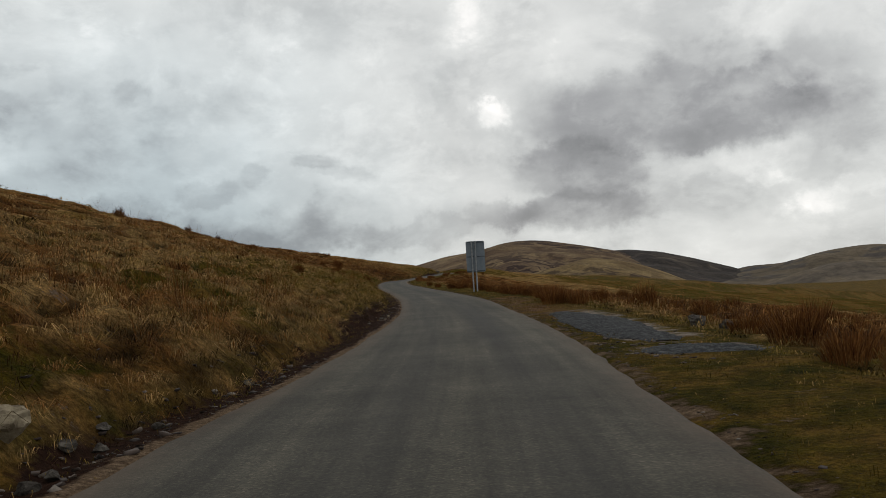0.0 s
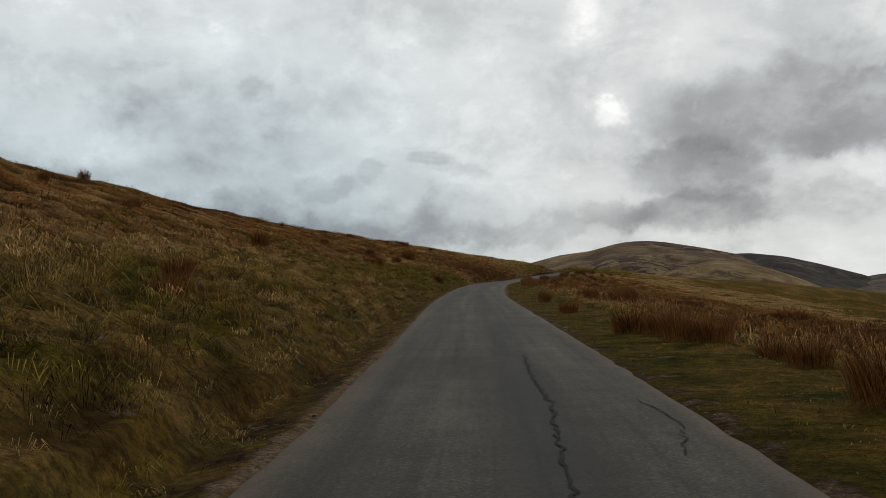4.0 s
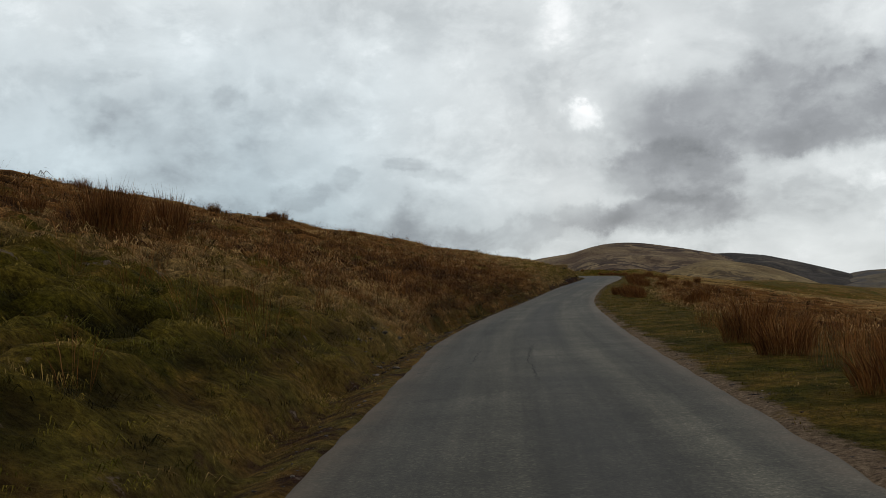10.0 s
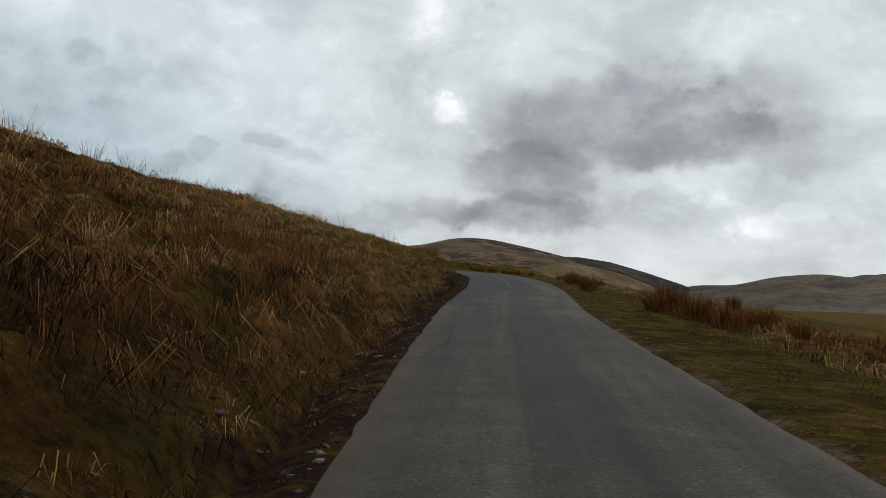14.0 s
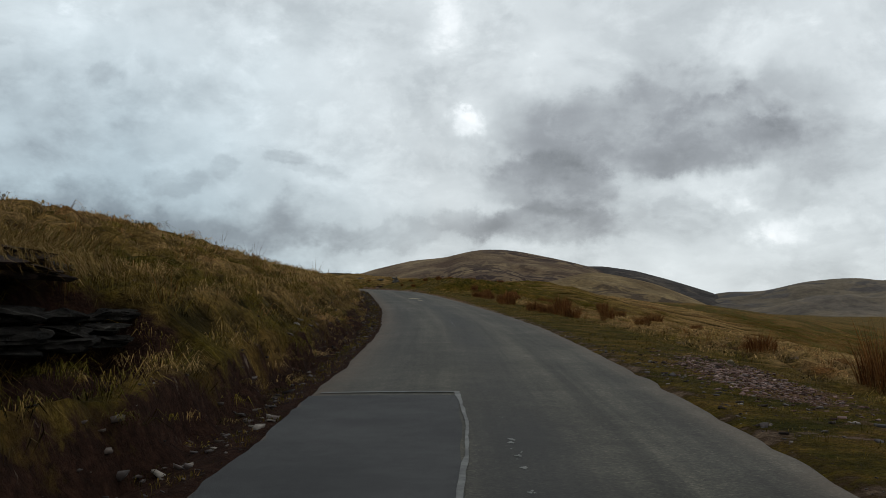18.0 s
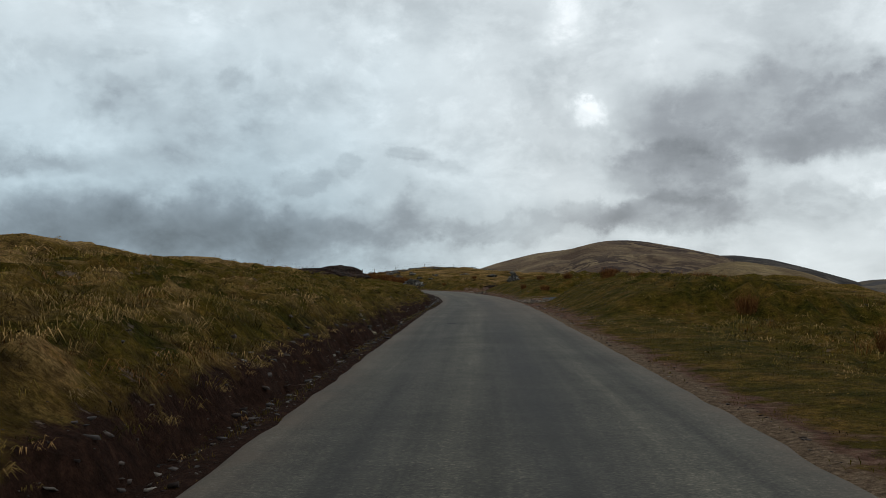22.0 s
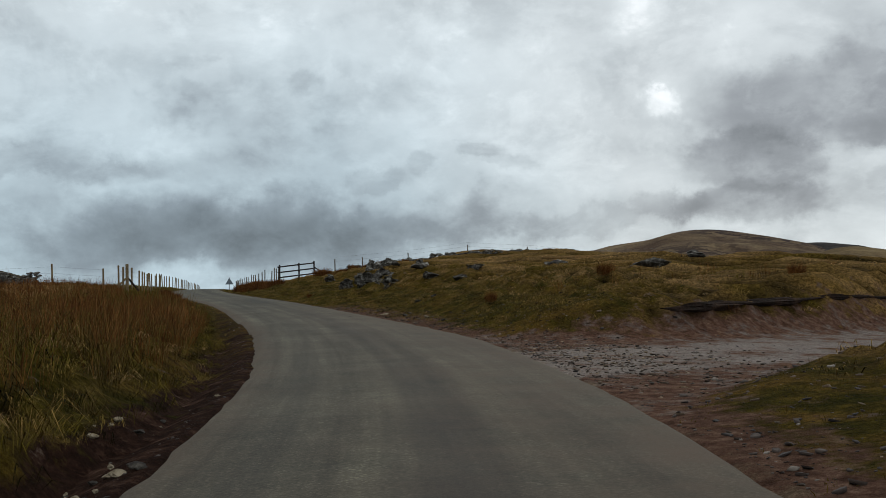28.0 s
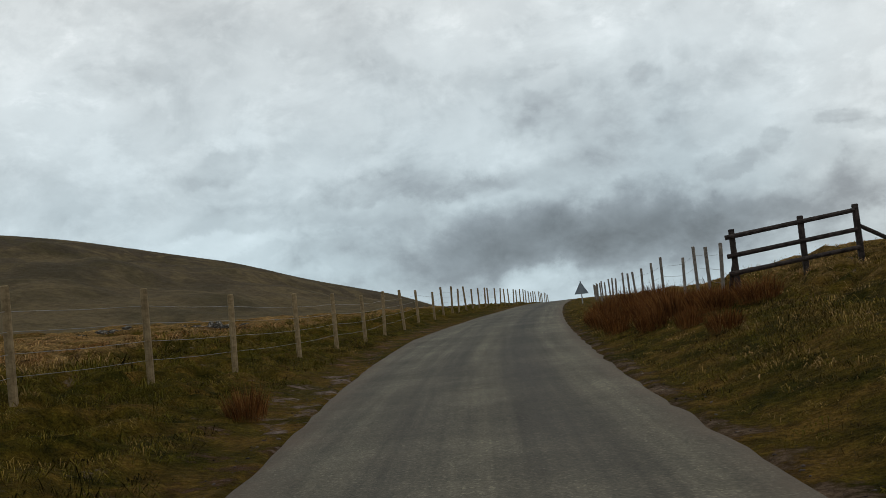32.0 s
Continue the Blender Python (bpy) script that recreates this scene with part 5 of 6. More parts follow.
MIDDLE_STANDS = [(150.2, 3.8, 0.9, 1.1), (147.6, 3.7, 0.7, 1.3), (143.3, 3.5, 0.6, 1.4), (139.4, 3.7, 0.55, 1.5), (136.7, 3.9, 0.5, 1.5), (133.8, 3.9, 0.48, 1.5), (131.3, 3.7, 0.45, 1.5), (220.2, 3.1, 0.75, 1), (207.1, 3.9, 0.85, 1.4), (205.4, 4.3, 0.8, 1.3), (203.1, 4.6, 0.7, 1.4), (185.8, 3.3, 0.6, 1.1), (185.3, 3.9, 0.66, 1.2), (184.4, 4.1, 0.66, 1.2), (182.4, 3.9, 0.8, 1.1), (183.4, 4.3, 0.7, 1.2), (181.7, 4, 0.74, 1.1), (180.8, 4.1, 0.6, 1.2), (179.4, 4.4, 0.6, 1.2), (233.2, 3.7, 0.68, 1.3), (234.4, 4.3, 0.6, 1.2), (239.2, 5.9, 0.6, 1.2), (247.4, 5.9, 0.55, 1.3), (251.7, 6.1, 1.15, 0.85), (255.6, 9.7, 0.5, 1.6), (257.6, 6.3, 0.45, 1.6)]
UPPER_STANDS = [(298.8, 4.8, 0.6, 1.4), (295.7, 5, 0.62, 1.4), (284.1, 4.4, 0.72, 1.4), (286, 4.5, 0.6, 1.3), (275.2, 4.2, 0.5, 1.3), (273.5, 4.4, 0.45, 1.4), (272.2, 4.7, 0.62, 1.2), (272.1, 5.1, 0.58, 1.1), (298.6, 12.5, 0.8, 1), (297.1, 13.2, 0.6, 1.4), (272.1, 6.3, 0.65, 0.9), (280.6, 10.3, 0.7, 1.4), (272, 7.5, 0.6, 1), (289, 15.1, 0.5, 1.6), (269.5, 8.1, 0.4, 1.2)]
KNOLL_STANDS = [(355.5, 8.9, 0.7, 1), (355.2, 6.4, 0.6, 1), (396.6, 12.7, 0.45, 1.2), (399.1, 8.3, 0.5, 1.2), (399, 4.8, 0.4, 1), (320.5, 7.2, 0.7, 1.1), (335.7, 5.6, 0.6, 1.1), (357.9, 3.9, 0.45, 0.9), (419.1, 2.95, 0.25, 1)]
for k, (s, n, size, wide) in enumerate(START_STANDS + SIGN_STANDS + BANK_STANDS + MIDDLE_STANDS + UPPER_STANDS + KNOLL_STANDS):
    tussock(s, n, size * 1.1, k + 3, wide)
_r = random.Random(5)
for k in range(56):       # clustered stands right of the road
    s = _r.choice([22, 30, 38, 47, 62, 95, 108, 122, 133, 146, 158, 172, 190, 204, 214, 222, 276, 292, 306]) + _r.gauss(0, 3.0)
    n = abs(_r.gauss(0, 3.2)) + (5.2 if s < 240 else 5.4)
    tussock(s, n, _r.uniform(0.5, 0.95), k, _r.uniform(0.8, 1.4))
for k in range(34):       # tall rusty stand behind the boulder
    tussock(_r.uniform(360.5, 374), -_r.uniform(2.9, 7.0), _r.uniform(0.6, 0.9), k, _r.uniform(1.0, 1.6))
for k, (s, n) in enumerate([(352, 11), (353, 12.2), (356, 9.5), (354, 13.6), (357, 10.6), (355, 15), (358, 8.4), (353, 4.7), (362, 5.6), (351, 14.6), (330, 8.2), (333, 6.4)]):
    tussock(s, n, _r.uniform(0.42, 0.6), k, _r.uniform(1.3, 1.8))
for k in range(46):       # rusty fringe below the wall and at the bend of the verge
    if k < 26:
        s, n = _r.uniform(433.5, 437.5), _r.uniform(6.4, 12.5)
    else:
        s = _r.uniform(440, 455)
        n = float(edge_right(np.array([s]))[0]) + _r.uniform(0.5, 2.2)
    tussock(s, n, _r.uniform(0.40, 0.62) * (1.0 if k < 26 else 1.3), k, _r.uniform(1.1, 1.7))
for k in range(20):       # rusty strip under the gate and the fence
    s = _r.uniform(435, 446)
    tussock(s, float(edge_right(np.array([s]))[0]) + _r.uniform(0.9, 2.6), _r.uniform(0.38, 0.66), k, _r.uniform(1.0, 1.6))
for k in range(30):       # along the hillside to the left
    tussock(_r.uniform(0, 215), -_r.uniform(5, 24), _r.uniform(0.5, 0.9), k, _r.uniform(0.8, 1.3))


# ---------------------------------------------------------------- road sign seen from behind
def road_sign(s, n0, turn):
    base = spot(s, n0 + 0.45)
    top = new("road_sign")
    top.matrix_basis = pose(base.x, base.y, base.z, 0, 0, heading(s) + turn)
    w, lo, hi = 1.08, 1.12, 2.92
    for fx in (0.31, 0.50):
        x = -w / 2 + w * fx
        post = part("post", rod_bm((x, -0.06, -0.3), (x, -0.06, hi - 0.02), 0.044, 14), GALVANISED, top, "galvanised steel tube post")
        part("cap", rod_bm((x, -0.06, hi - 0.02), (x, -0.06, hi + 0.01), 0.047, 14), GALVANISED, post)
        for z in (lo + 0.06, (lo + hi) / 2, hi - 0.06):
            part("clamp", box_bm(0.13, 0.10, 0.035, (x, -0.055, z), 0.006), GALVANISED, post, "bright steel clamp")
    bm = box_bm(w, 0.012, hi - lo, (0, 0, (lo + hi) / 2))
    bmesh.ops.bevel(bm, geom=[e for e in bm.edges if abs(e.verts[0].co.y - e.verts[1].co.y) > 0.005], offset=0.05, segments=4, affect="EDGES")
    part("panel", bm, SIGN_BACK, top, "grey back of the aluminium panel")
    for z in (lo + 0.06, (lo + hi) / 2, hi - 0.06):
        part("rail", box_bm(w - 0.02, 0.028, 0.05, (0, -0.018, z), 0.006), DARK_STEEL, top, "dark horizontal stiffening channel")
    return tagged(top, "back of a grey metal road sign on two posts", "road sign")


DARK_STEEL = make_plain("dark_channel", [(0.3, (0.045, 0.055, 0.065)), (0.7, (0.075, 0.088, 0.100))], 5.0, 0.6, 0.3, strength=0.05)
road_sign(57.4, 2.95, -4)


def warning_sign(s, n):
    base = spot(s, n, -0.85)
    top = new("warning_sign")
    top.matrix_basis = pose(base.x, base.y, base.z, 0, 0, heading(s))
    part("post", rod_bm((0, 0, -0.3), (0, 0, 2.15), 0.035, 12), GALVANISED, top)
    bm = bmesh.new()
    v = [bm.verts.new(c) for c in ((-0.42, -0.05, 1.40), (0.42, -0.05, 1.40), (0, -0.05, 2.13))]
    f = bm.faces.new(v)
    ex = bmesh.ops.extrude_face_region(bm, geom=[f])
    bmesh.ops.translate(bm, verts=[g for g in ex["geom"] if isinstance(g, bmesh.types.BMVert)], vec=(0, 0.012, 0))
    bmesh.ops.recalc_face_normals(bm, faces=bm.faces[:])
    part("plate", bm, SIGN_BACK, top, "grey triangular plate")
    part("rail", box_bm(0.55, 0.03, 0.04, (0, -0.02, 1.55), 0.004), DARK_STEEL, top)
    return tagged(top, "grey triangular warning sign on a single steel post", "road sign")


warning_sign(480, 3.05)


# ---------------------------------------------------------------- fences
def fence_post(mat, label, h=1.25, r=0.05, group="fence posts"):
    bm = rod_bm((0, 0, -0.35), (0, 0, h), r, 9, r * 0.94)
    for v in bm.verts:
        v.co += Vector((noise.noise(v.co * 3), noise.noise(v.co * 3 + Vector((5, 1, 2))), 0)) * 0.012
    bmesh.ops.bevel(bm, geom=[e for e in bm.edges if e.verts[0].co.z > h - 0.01 and e.verts[1].co.z > h - 0.01], offset=0.012, segments=1, affect="EDGES")
    me = bpy.data.meshes.new("post")
    bm.to_mesh(me)
    bm.free()
    me.materials.append(mat)
    return me


def wire_fence(name, places, heights, mat, h, r, label, post_label, seed):
    """Posts at the places, with strands of wire from post to post."""
    rr = random.Random(seed)
    top = new(name)
    top.location = places[0]
    me = fence_post(mat, "", h, r)
    inv = Matrix.Translation(-Vector(places[0]))
    for p in places:
        o = new("post", me)
        o.parent = top
        o.matrix_basis = inv @ Matrix.LocRotScale(p, Euler((rr.gauss(0, 0.025), rr.gauss(0, 0.025), rr.uniform(0, 6))), (1, 1, rr.uniform(0.94, 1.05)))
        tagged(o, post_label)
    for z in heights:
        bm = bmesh.new()
        for a, b in zip(places, places[1:]):
            a, b = Vector(a) + Vector((0, 0, z)), Vector(b) + Vector((0, 0, z))
            m = (a + b) / 2 - Vector((0, 0, 0.015))
            for p, q in ((a, m), (m, b)):
                k = rod_bm(p - Vector(places[0]), q - Vector(places[0]), 0.0035, 4)
                me2 = bpy.data.meshes.new("t")
                k.to_mesh(me2)
                k.free()
                bm.from_mesh(me2)
                bpy.data.meshes.remove(me2)
        part("wire", bm, WIRE, top, "thin galvanised wire strand")
    return tagged(top, label, "fence", kind="structure")


def along(s0, s1, step, n0, n1, seed, dz=0.0):
    rr = random.Random(seed)
    k = int(abs(s1 - s0) / step)
    return [spot(s0 + (s1 - s0) * i / k + rr.gauss(0, 0.12), n0 + (n1 - n0) * i / k + rr.gauss(0, 0.05), dz) for i in range(k + 1)]


# ---------------------------------------------------------------- left fence of new posts
left_line = [spot(428.0, -5.3), spot(432.6, -5.5), spot(435.1, -4.75), spot(437.9, -4.3), spot(442.1, -4.1), spot(445.8, -4.0)] + along(449.2, 466, 3.4, -3.95, -3.8, 1) + along(469.5, 560, 3.4, -3.8, -3.4, 2)
wire_fence("post_and_wire_fence", left_line, (0.35, 0.62, 0.88, 1.12), NEW_WOOD, 1.38, 0.055, "new post-and-wire fence with pale pine posts beside the road", "pale new pine post", 3)
side_line = [spot(428.3, -6.3), spot(429.8, -8.9), spot(431.6, -12.0), spot(433.5, -15.5), spot(435.5, -19.5)]
wire_fence("post_and_wire_fence", side_line, (0.4, 0.75, 1.1), NEW_WOOD, 1.22, 0.05, "post-and-wire fence running away across the pasture", "pale new pine post", 4)


def strainer(s, n):
    """Stout corner post with two slanting struts."""
    p = spot(s, n)
    top = new("strainer_post")
    top.matrix_basis = pose(p.x, p.y, p.z, 0, 0, heading(s))
    bm = rod_bm((0, 0, -0.4), (0, 0, 1.62), 0.085, 12, 0.08)
    for v in bm.verts:
        v.co += Vector((noise.noise(v.co * 4), noise.noise(v.co * 4 + Vector((3, 1, 8))), 0)) * 0.012
    part("post", bm, NEW_WOOD, top, "stout pale corner post")
    part("strut", rod_bm((-0.06, 0, 0.86), (-1.0, 0.25, -0.12), 0.052, 10), NEW_WOOD, top, "slanting pine strut")
    part("strut", rod_bm((0.06, 0.02, 0.86), (0.85, 0.75, -0.12), 0.052, 10), DARK_WOOD, top, "slanting dark strut")
    for k in range(5):
        part("wire_band", rod_bm((0, 0, 0.55 + k * 0.2), (0, 0, 0.56 + k * 0.2), 0.09, 12), WIRE, top)
    return tagged(top, "stout wooden corner post braced by two struts", "fence post")


strainer(428.0, -5.1)


# ---------------------------------------------------------------- timber rail gate and dark fence on the right
def rail_gate(a, b):
    pa, pb = spot(*a) + Vector((0, 0, 0.06)), spot(*b) - Vector((0, 0, 0.17))
    top = new("timber_rail_gate")
    top.location = pa
    d = pb - pa
    flat_d = Vector((d.x, d.y, 0))
    q = Matrix.Rotation(math.atan2(d.y, d.x), 4, "Z")
    for k, h in ((0.0, 1.34), (0.56, 1.34), (1.0, 1.36)):
        base = d * k
        bm = box_bm(0.11, 0.11, h + 0.5, (0, 0, 0), 0.012)
        bmesh.ops.transform(bm, matrix=Matrix.Translation(base + Vector((0, 0, (h - 0.5) / 2))) @ q, verts=bm.verts[:])
        part("post", bm, DARK_WOOD, top, "dark square timber post")
    for z in (0.45, 0.80, 1.18):
        s0, s1 = Vector((0, 0, z)), d + Vector((0, 0, z + 0.06))
        s0 -= flat_d.normalized() * 0.12
        part("rail", rod_bm(s0 + Vector((0.0, -0.06, 0)), s1 + Vector((0.0, -0.06, 0)), 0.048, 8, 0.044), DARK_WOOD, top, "round dark timber rail")
    part("strut", rod_bm(d + Vector((0, 0, 0.95)), d + flat_d.normalized() * 0.95 + Vector((0, 0, 0.35)), 0.042, 8), DARK_WOOD, top, "slanting timber strut")
    part("strut", rod_bm(Vector((0, 0, 0.75)), -flat_d.normalized() * 0.45 + Vector((0.1, 0.5, -0.05)), 0.042, 8), DARK_WOOD, top, "slanting timber strut")
    return tagged(top, "dark three-rail timber barrier set in the fence line", "gate")


rail_gate((441.3, 5.0), (441.0, 7.35))
dark_line = [spot(443.6, 5.15), spot(445.9, 5.3), spot(448.3, 5.4), spot(450.7, 5.4)] + along(453.2, 500, 2.8, 5.2, 3.9, 6) + along(503, 545, 3.2, 3.9, 3.6, 7)
wire_fence("old_wire_fence", dark_line, (0.35, 0.65, 0.98), GREY_WOOD, 1.22, 0.045, "old wire fence with grey weathered posts", "grey weathered post", 8)
up_line = [spot(442.0, 9.0), spot(444.0, 11.4), spot(444.6, 15), spot(444, 19.5), spot(443, 24), spot(442, 29), spot(441, 34)]
wire_fence("old_wire_fence", up_line, (0.4, 0.7, 1.0), GREY_WOOD, 0.85, 0.045, "old wire fence climbing the rocky knoll", "grey weathered post", 9)


# ---------------------------------------------------------------- rocks
def rock(name, s, n, sx, sy, sz, seed, mat, label, category="rock", sink=0.25, turn=0.0, layers=0.0, tilt=0.0, cuts=3, jag=0.3):
    p = spot(s, n)
    me = bpy.data.meshes.new(name)
    bm = rock_bm(sx, sy, sz, seed, cuts, jag, layers)
    bm.to_mesh(me)
    bm.free()
    me.materials.append(mat)
    ob = new(name, me)
    ob.matrix_basis = pose(p.x, p.y, p.z + sz * (0.5 - sink), tilt, 0, turn)
    return tagged(ob, label, category)


OUTCROP = "grey lichened bedrock outcrop breaking through the grass"
# large bedded heads of rock, then low slabs
HEADS = [(418.6, 6.0, 1.7, 1.2, 1.0), (419.6, 6.6, 1.3, 1.0, 0.85), (418.2, 5.3, 0.9, 0.7, 0.7), (420.2, 5.8, 1.0, 0.8, 0.8), (414.9, 5.8, 1.0, 0.8, 0.62), (425.8, 5.4, 0.9, 0.8, 0.7), (427.3, 8.2, 2.0, 1.4, 1.2), (428.4, 9.4, 1.6, 1.2, 1.0), (419.4, 4.9, 0.9, 0.8, 0.85)]
SLABS = [(419.3, 8.5, 1.5, 0.8, 0.40), (413.5, 7.2, 1.0, 0.8, 0.38), (411.1, 7.7, 0.9, 0.6, 0.40), (405.2, 4.2, 0.36, 0.24, 0.14), (404.5, 4.6, 0.26, 0.2, 0.12), (408.5, 8.8, 1.2, 0.9, 0.45), (413.3, 9.2, 1.2, 0.8, 0.4), (417.0, 15.0, 1.8, 1.1, 0.5), (422.0, 9.5, 1.5, 1.1, 0.6), (425.0, 12.0, 1.4, 1.0, 0.5), (404.3, 12.5, 1.7, 1.1, 0.5), (410.0, 18.0, 1.4, 1.0, 0.45)]
for k, (s, n, sx, sy, sz) in enumerate(HEADS + SLABS):
    rock("rock_outcrop", s, n, sx, sy, sz, 300 + k, DARK_ROCK, OUTCROP, "rock", 0.34, k * 47, 5.0, 12, 4 if k < 9 else 3, 0.5)
rock("lichened_boulder", 358.3, -3.15, 1.5, 0.65, 0.62, 331, DARK_ROCK, "long boulder with white lichen half buried in the bank", "boulder", 0.18, heading(356) + 15, 4.0, 8, 4, 0.55)
rock("lichened_boulder", 375.8, 5.8, 1.1, 0.9, 0.9, 332, DARK_ROCK, "dark boulder standing on the grassy bank", "boulder", 0.2, 30, 4.0, 10, 4, 0.55)
rock("pale_boulder", 7.3, -3.5, 0.42, 0.34, 0.34, 333, PALE_STONE, "pale angular boulder among loose stones at the roadside", "boulder", 0.15, 20)
rock("pale_boulder", 19.8, 4.7, 0.75, 0.38, 0.32, 334, STONE, "pale grey boulder at the edge of the chippings", "boulder", 0.15, 40)
rock("pale_boulder", 18.6, 4.9, 0.5, 0.34, 0.28, 335, STONE, "pale grey boulder at the edge of the chippings", "boulder", 0.15, 80)
rock("flat_stone", 404.4, 2.85, 0.42, 0.2, 0.08, 336, PALE_STONE, "flat pale slab lying at the road edge", "stone", 0.3, 20)
LOWER_STONES = [(7.9, -3.3, 0.3, STONE), (8.3, -3.15, 0.22, STONE), (8.8, -3.3, 0.25, STONE), (6.6, -3.0, 0.24, STONE), (9.4, -3.0, 0.2, STONE), (7.0, -3.0, 0.22, STONE), (13.1, -2.95, 0.28, STONE), (35.2, -3.1, 0.26, PALE_STONE), (32.0, -1.95, 0.2, STONE), (32.6, -2.1, 0.18, STONE), (153, -2.5, 0.22, STONE), (152.8, -2.7, 0.24, STONE), (153.6, -2.3, 0.16, STONE), (226.6, -2.3, 0.3, STONE), (223.9, -2.2, 0.34, STONE), (225.6, -1.95, 0.3, STONE), (228.4, -2.1, 0.2, STONE), (231, -2.0, 0.2, STONE), (232.9, -2.1, 0.14, STONE), (234.1, -2.0, 0.16, STONE), (235.6, -2.05, 0.2, STONE), (236.8, -2.0, 0.14, PALE_STONE), (230.0, -2.2, 0.16, STONE), (29.6, -1.95, 0.18, STONE), (30.4, -2.1, 0.22, STONE), (31.2, -1.9, 0.14, PALE_STONE), (33.6, -1.85, 0.14, STONE)]
UPPER_STONES = [(289.8, -2.5, 0.32, STONE), (287.1, -3.0, 0.3, STONE), (291.2, -2.3, 0.3, STONE), (293.5, -2.3, 0.26, STONE), (317.8, -2.6, 0.28, PALE_STONE), (316.9, -2.6, 0.22, STONE), (317.4, -2.85, 0.22, PALE_STONE), (313.5, -2.7, 0.2, STONE), (318.6, -2.4, 0.18, STONE), (327.1, -2.5, 0.22, STONE), (327.9, 2.95, 0.2, STONE), (372.3, 2.75, 0.34, PALE_STONE), (371.2, 2.45, 0.26, STONE), (373.8, 2.8, 0.2, STONE), (376, 2.9, 0.2, STONE), (253, 4.3, 0.22, PALE_STONE), (342.2, 2.9, 0.2, STONE), (343.5, 2.85, 0.2, PALE_STONE), (340.5, 2.7, 0.18, STONE), (345, 3.2, 0.22, STONE), (341, 3.4, 0.2, PALE_STONE), (406, 3.0, 0.24, STONE), (402.5, 3.1, 0.26, STONE), (400.6, 3.3, 0.24, PALE_STONE), (398.9, 3.4, 0.22, STONE)]
for k, (s, n, size, mat) in enumerate(LOWER_STONES + UPPER_STONES):
    rock("roadside_stone", s, n, size * 0.95, size * 0.75, size * 0.5, 360 + k, mat, "loose angular stone on the bare soil by the road", "stone", 0.22, k * 61, cuts=2)


_r = random.Random(27)
for k in range(30):       # white stones washed out on the soil at the bend
    s = _r.gauss(379.5, 2.2)
    size = 0.06 + 0.10 * _r.random() ** 2
    rock("roadside_stone", s, float(edge_left(np.array([s]))[0]) - _r.uniform(0.08, 0.95), size * 1.2, size * 0.8, size * 0.45, 420 + k, PALE_STONE if k % 3 else STONE, "loose pale stone on the bare soil by the road", "stone", 0.22, k * 61, cuts=2)


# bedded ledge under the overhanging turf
# Darker copy of the lichened rock: shade under the overhang is in its colour.
LEDGE_ROCK = make_plain("shaded_ledge_rock", [(0.25, (0.004, 0.0035, 0.003)), (0.55, (0.014, 0.012, 0.010)), (0.72, (0.035, 0.031, 0.026)), (0.86, (0.16, 0.155, 0.135))], 4.5, 0.95, strength=1.0, dist=0.05, spec=0.05)


def ledge():
    top = new("rock_ledge")
    p0 = spot(246.2, -2.9)
    z0 = float(np.interp(246.2, AXIS_S, AXIS[:, 2])) + 0.60
    top.matrix_basis = pose(p0.x, p0.y, z0, 0, 0, heading(246.2))
    r = random.Random(9)
    for lay in range(3):
        y = -2.2
        while y < 1.6:
            ln = r.uniform(0.9, 1.9)
            bm = rock_bm(0.8, ln, 0.19, r.randint(0, 999), 3, 0.35)
            bmesh.ops.translate(bm, verts=bm.verts[:], vec=(-0.44 - 0.05 * lay + r.uniform(-0.08, 0.08), y + ln / 2, lay * 0.12))
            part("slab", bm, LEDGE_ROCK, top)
            y += ln * 0.84
    # The dark peat lip also stands in for the shade of the hollow.
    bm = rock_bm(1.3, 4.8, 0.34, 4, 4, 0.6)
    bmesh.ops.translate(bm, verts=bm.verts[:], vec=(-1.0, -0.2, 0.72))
    part("peat_overhang", bm, PEAT, top, "peat lip under overhanging turf, dark for the shaded hollow")
    g = np.random.RandomState(12)
    c = 6500
    base = np.stack([g.uniform(-1.75, -0.42, c), g.uniform(-2.5, 2.1, c), g.uniform(0.78, 0.92, c)], 1)
    reach = g.uniform(0.05, 0.30, c)
    th = g.normal(0, 0.8, c)
    tip = base + np.stack([reach * np.cos(th), reach * np.sin(th), g.uniform(-0.26, 0.20, c)], 1)
    me = blades_mesh("overhanging_turf", base, tip, np.full(c, 0.004), SWARD, 0.9, True)
    at = me.attributes.new("pale", "FLOAT", "POINT")
    at.data.foreach_set("value", np.full(c * 4, 0.6, np.float32))
    at = me.attributes.new("hue", "FLOAT", "POINT")
    at.data.foreach_set("value", np.repeat(np.clip(g.normal(0.5, 0.08, c), 0, 1), 4).astype(np.float32))
    ob = new("overhanging_turf", me)
    ob.parent = top
    tagged(ob, "straw turf hanging over the rock", kind="stuff")
    return tagged(top, "bedded rock ledge with lichen in the cut bank, colour darkened for shade", "rock ledge")


ledge()


def peat_block(name, a, b, wide, tall, seed, label):
    pa, pb = spot(*a), spot(*b)
    bm = rock_bm((pb - pa).length * 1.42, wide, tall * 1.5, seed, 4, 0.35)
    me = bpy.data.meshes.new(name)
    bm.to_mesh(me)
    bm.free()
    me.materials.append(PEAT)
    ob = new(name, me)
    m = (pa + pb) / 2
    ob.matrix_basis = pose(m.x, m.y, m.z + tall * 0.12, 0, 0, math.degrees(math.atan2(pb.y - pa.y, pb.x - pa.x)))
    return tagged(ob, label, "peat bank")


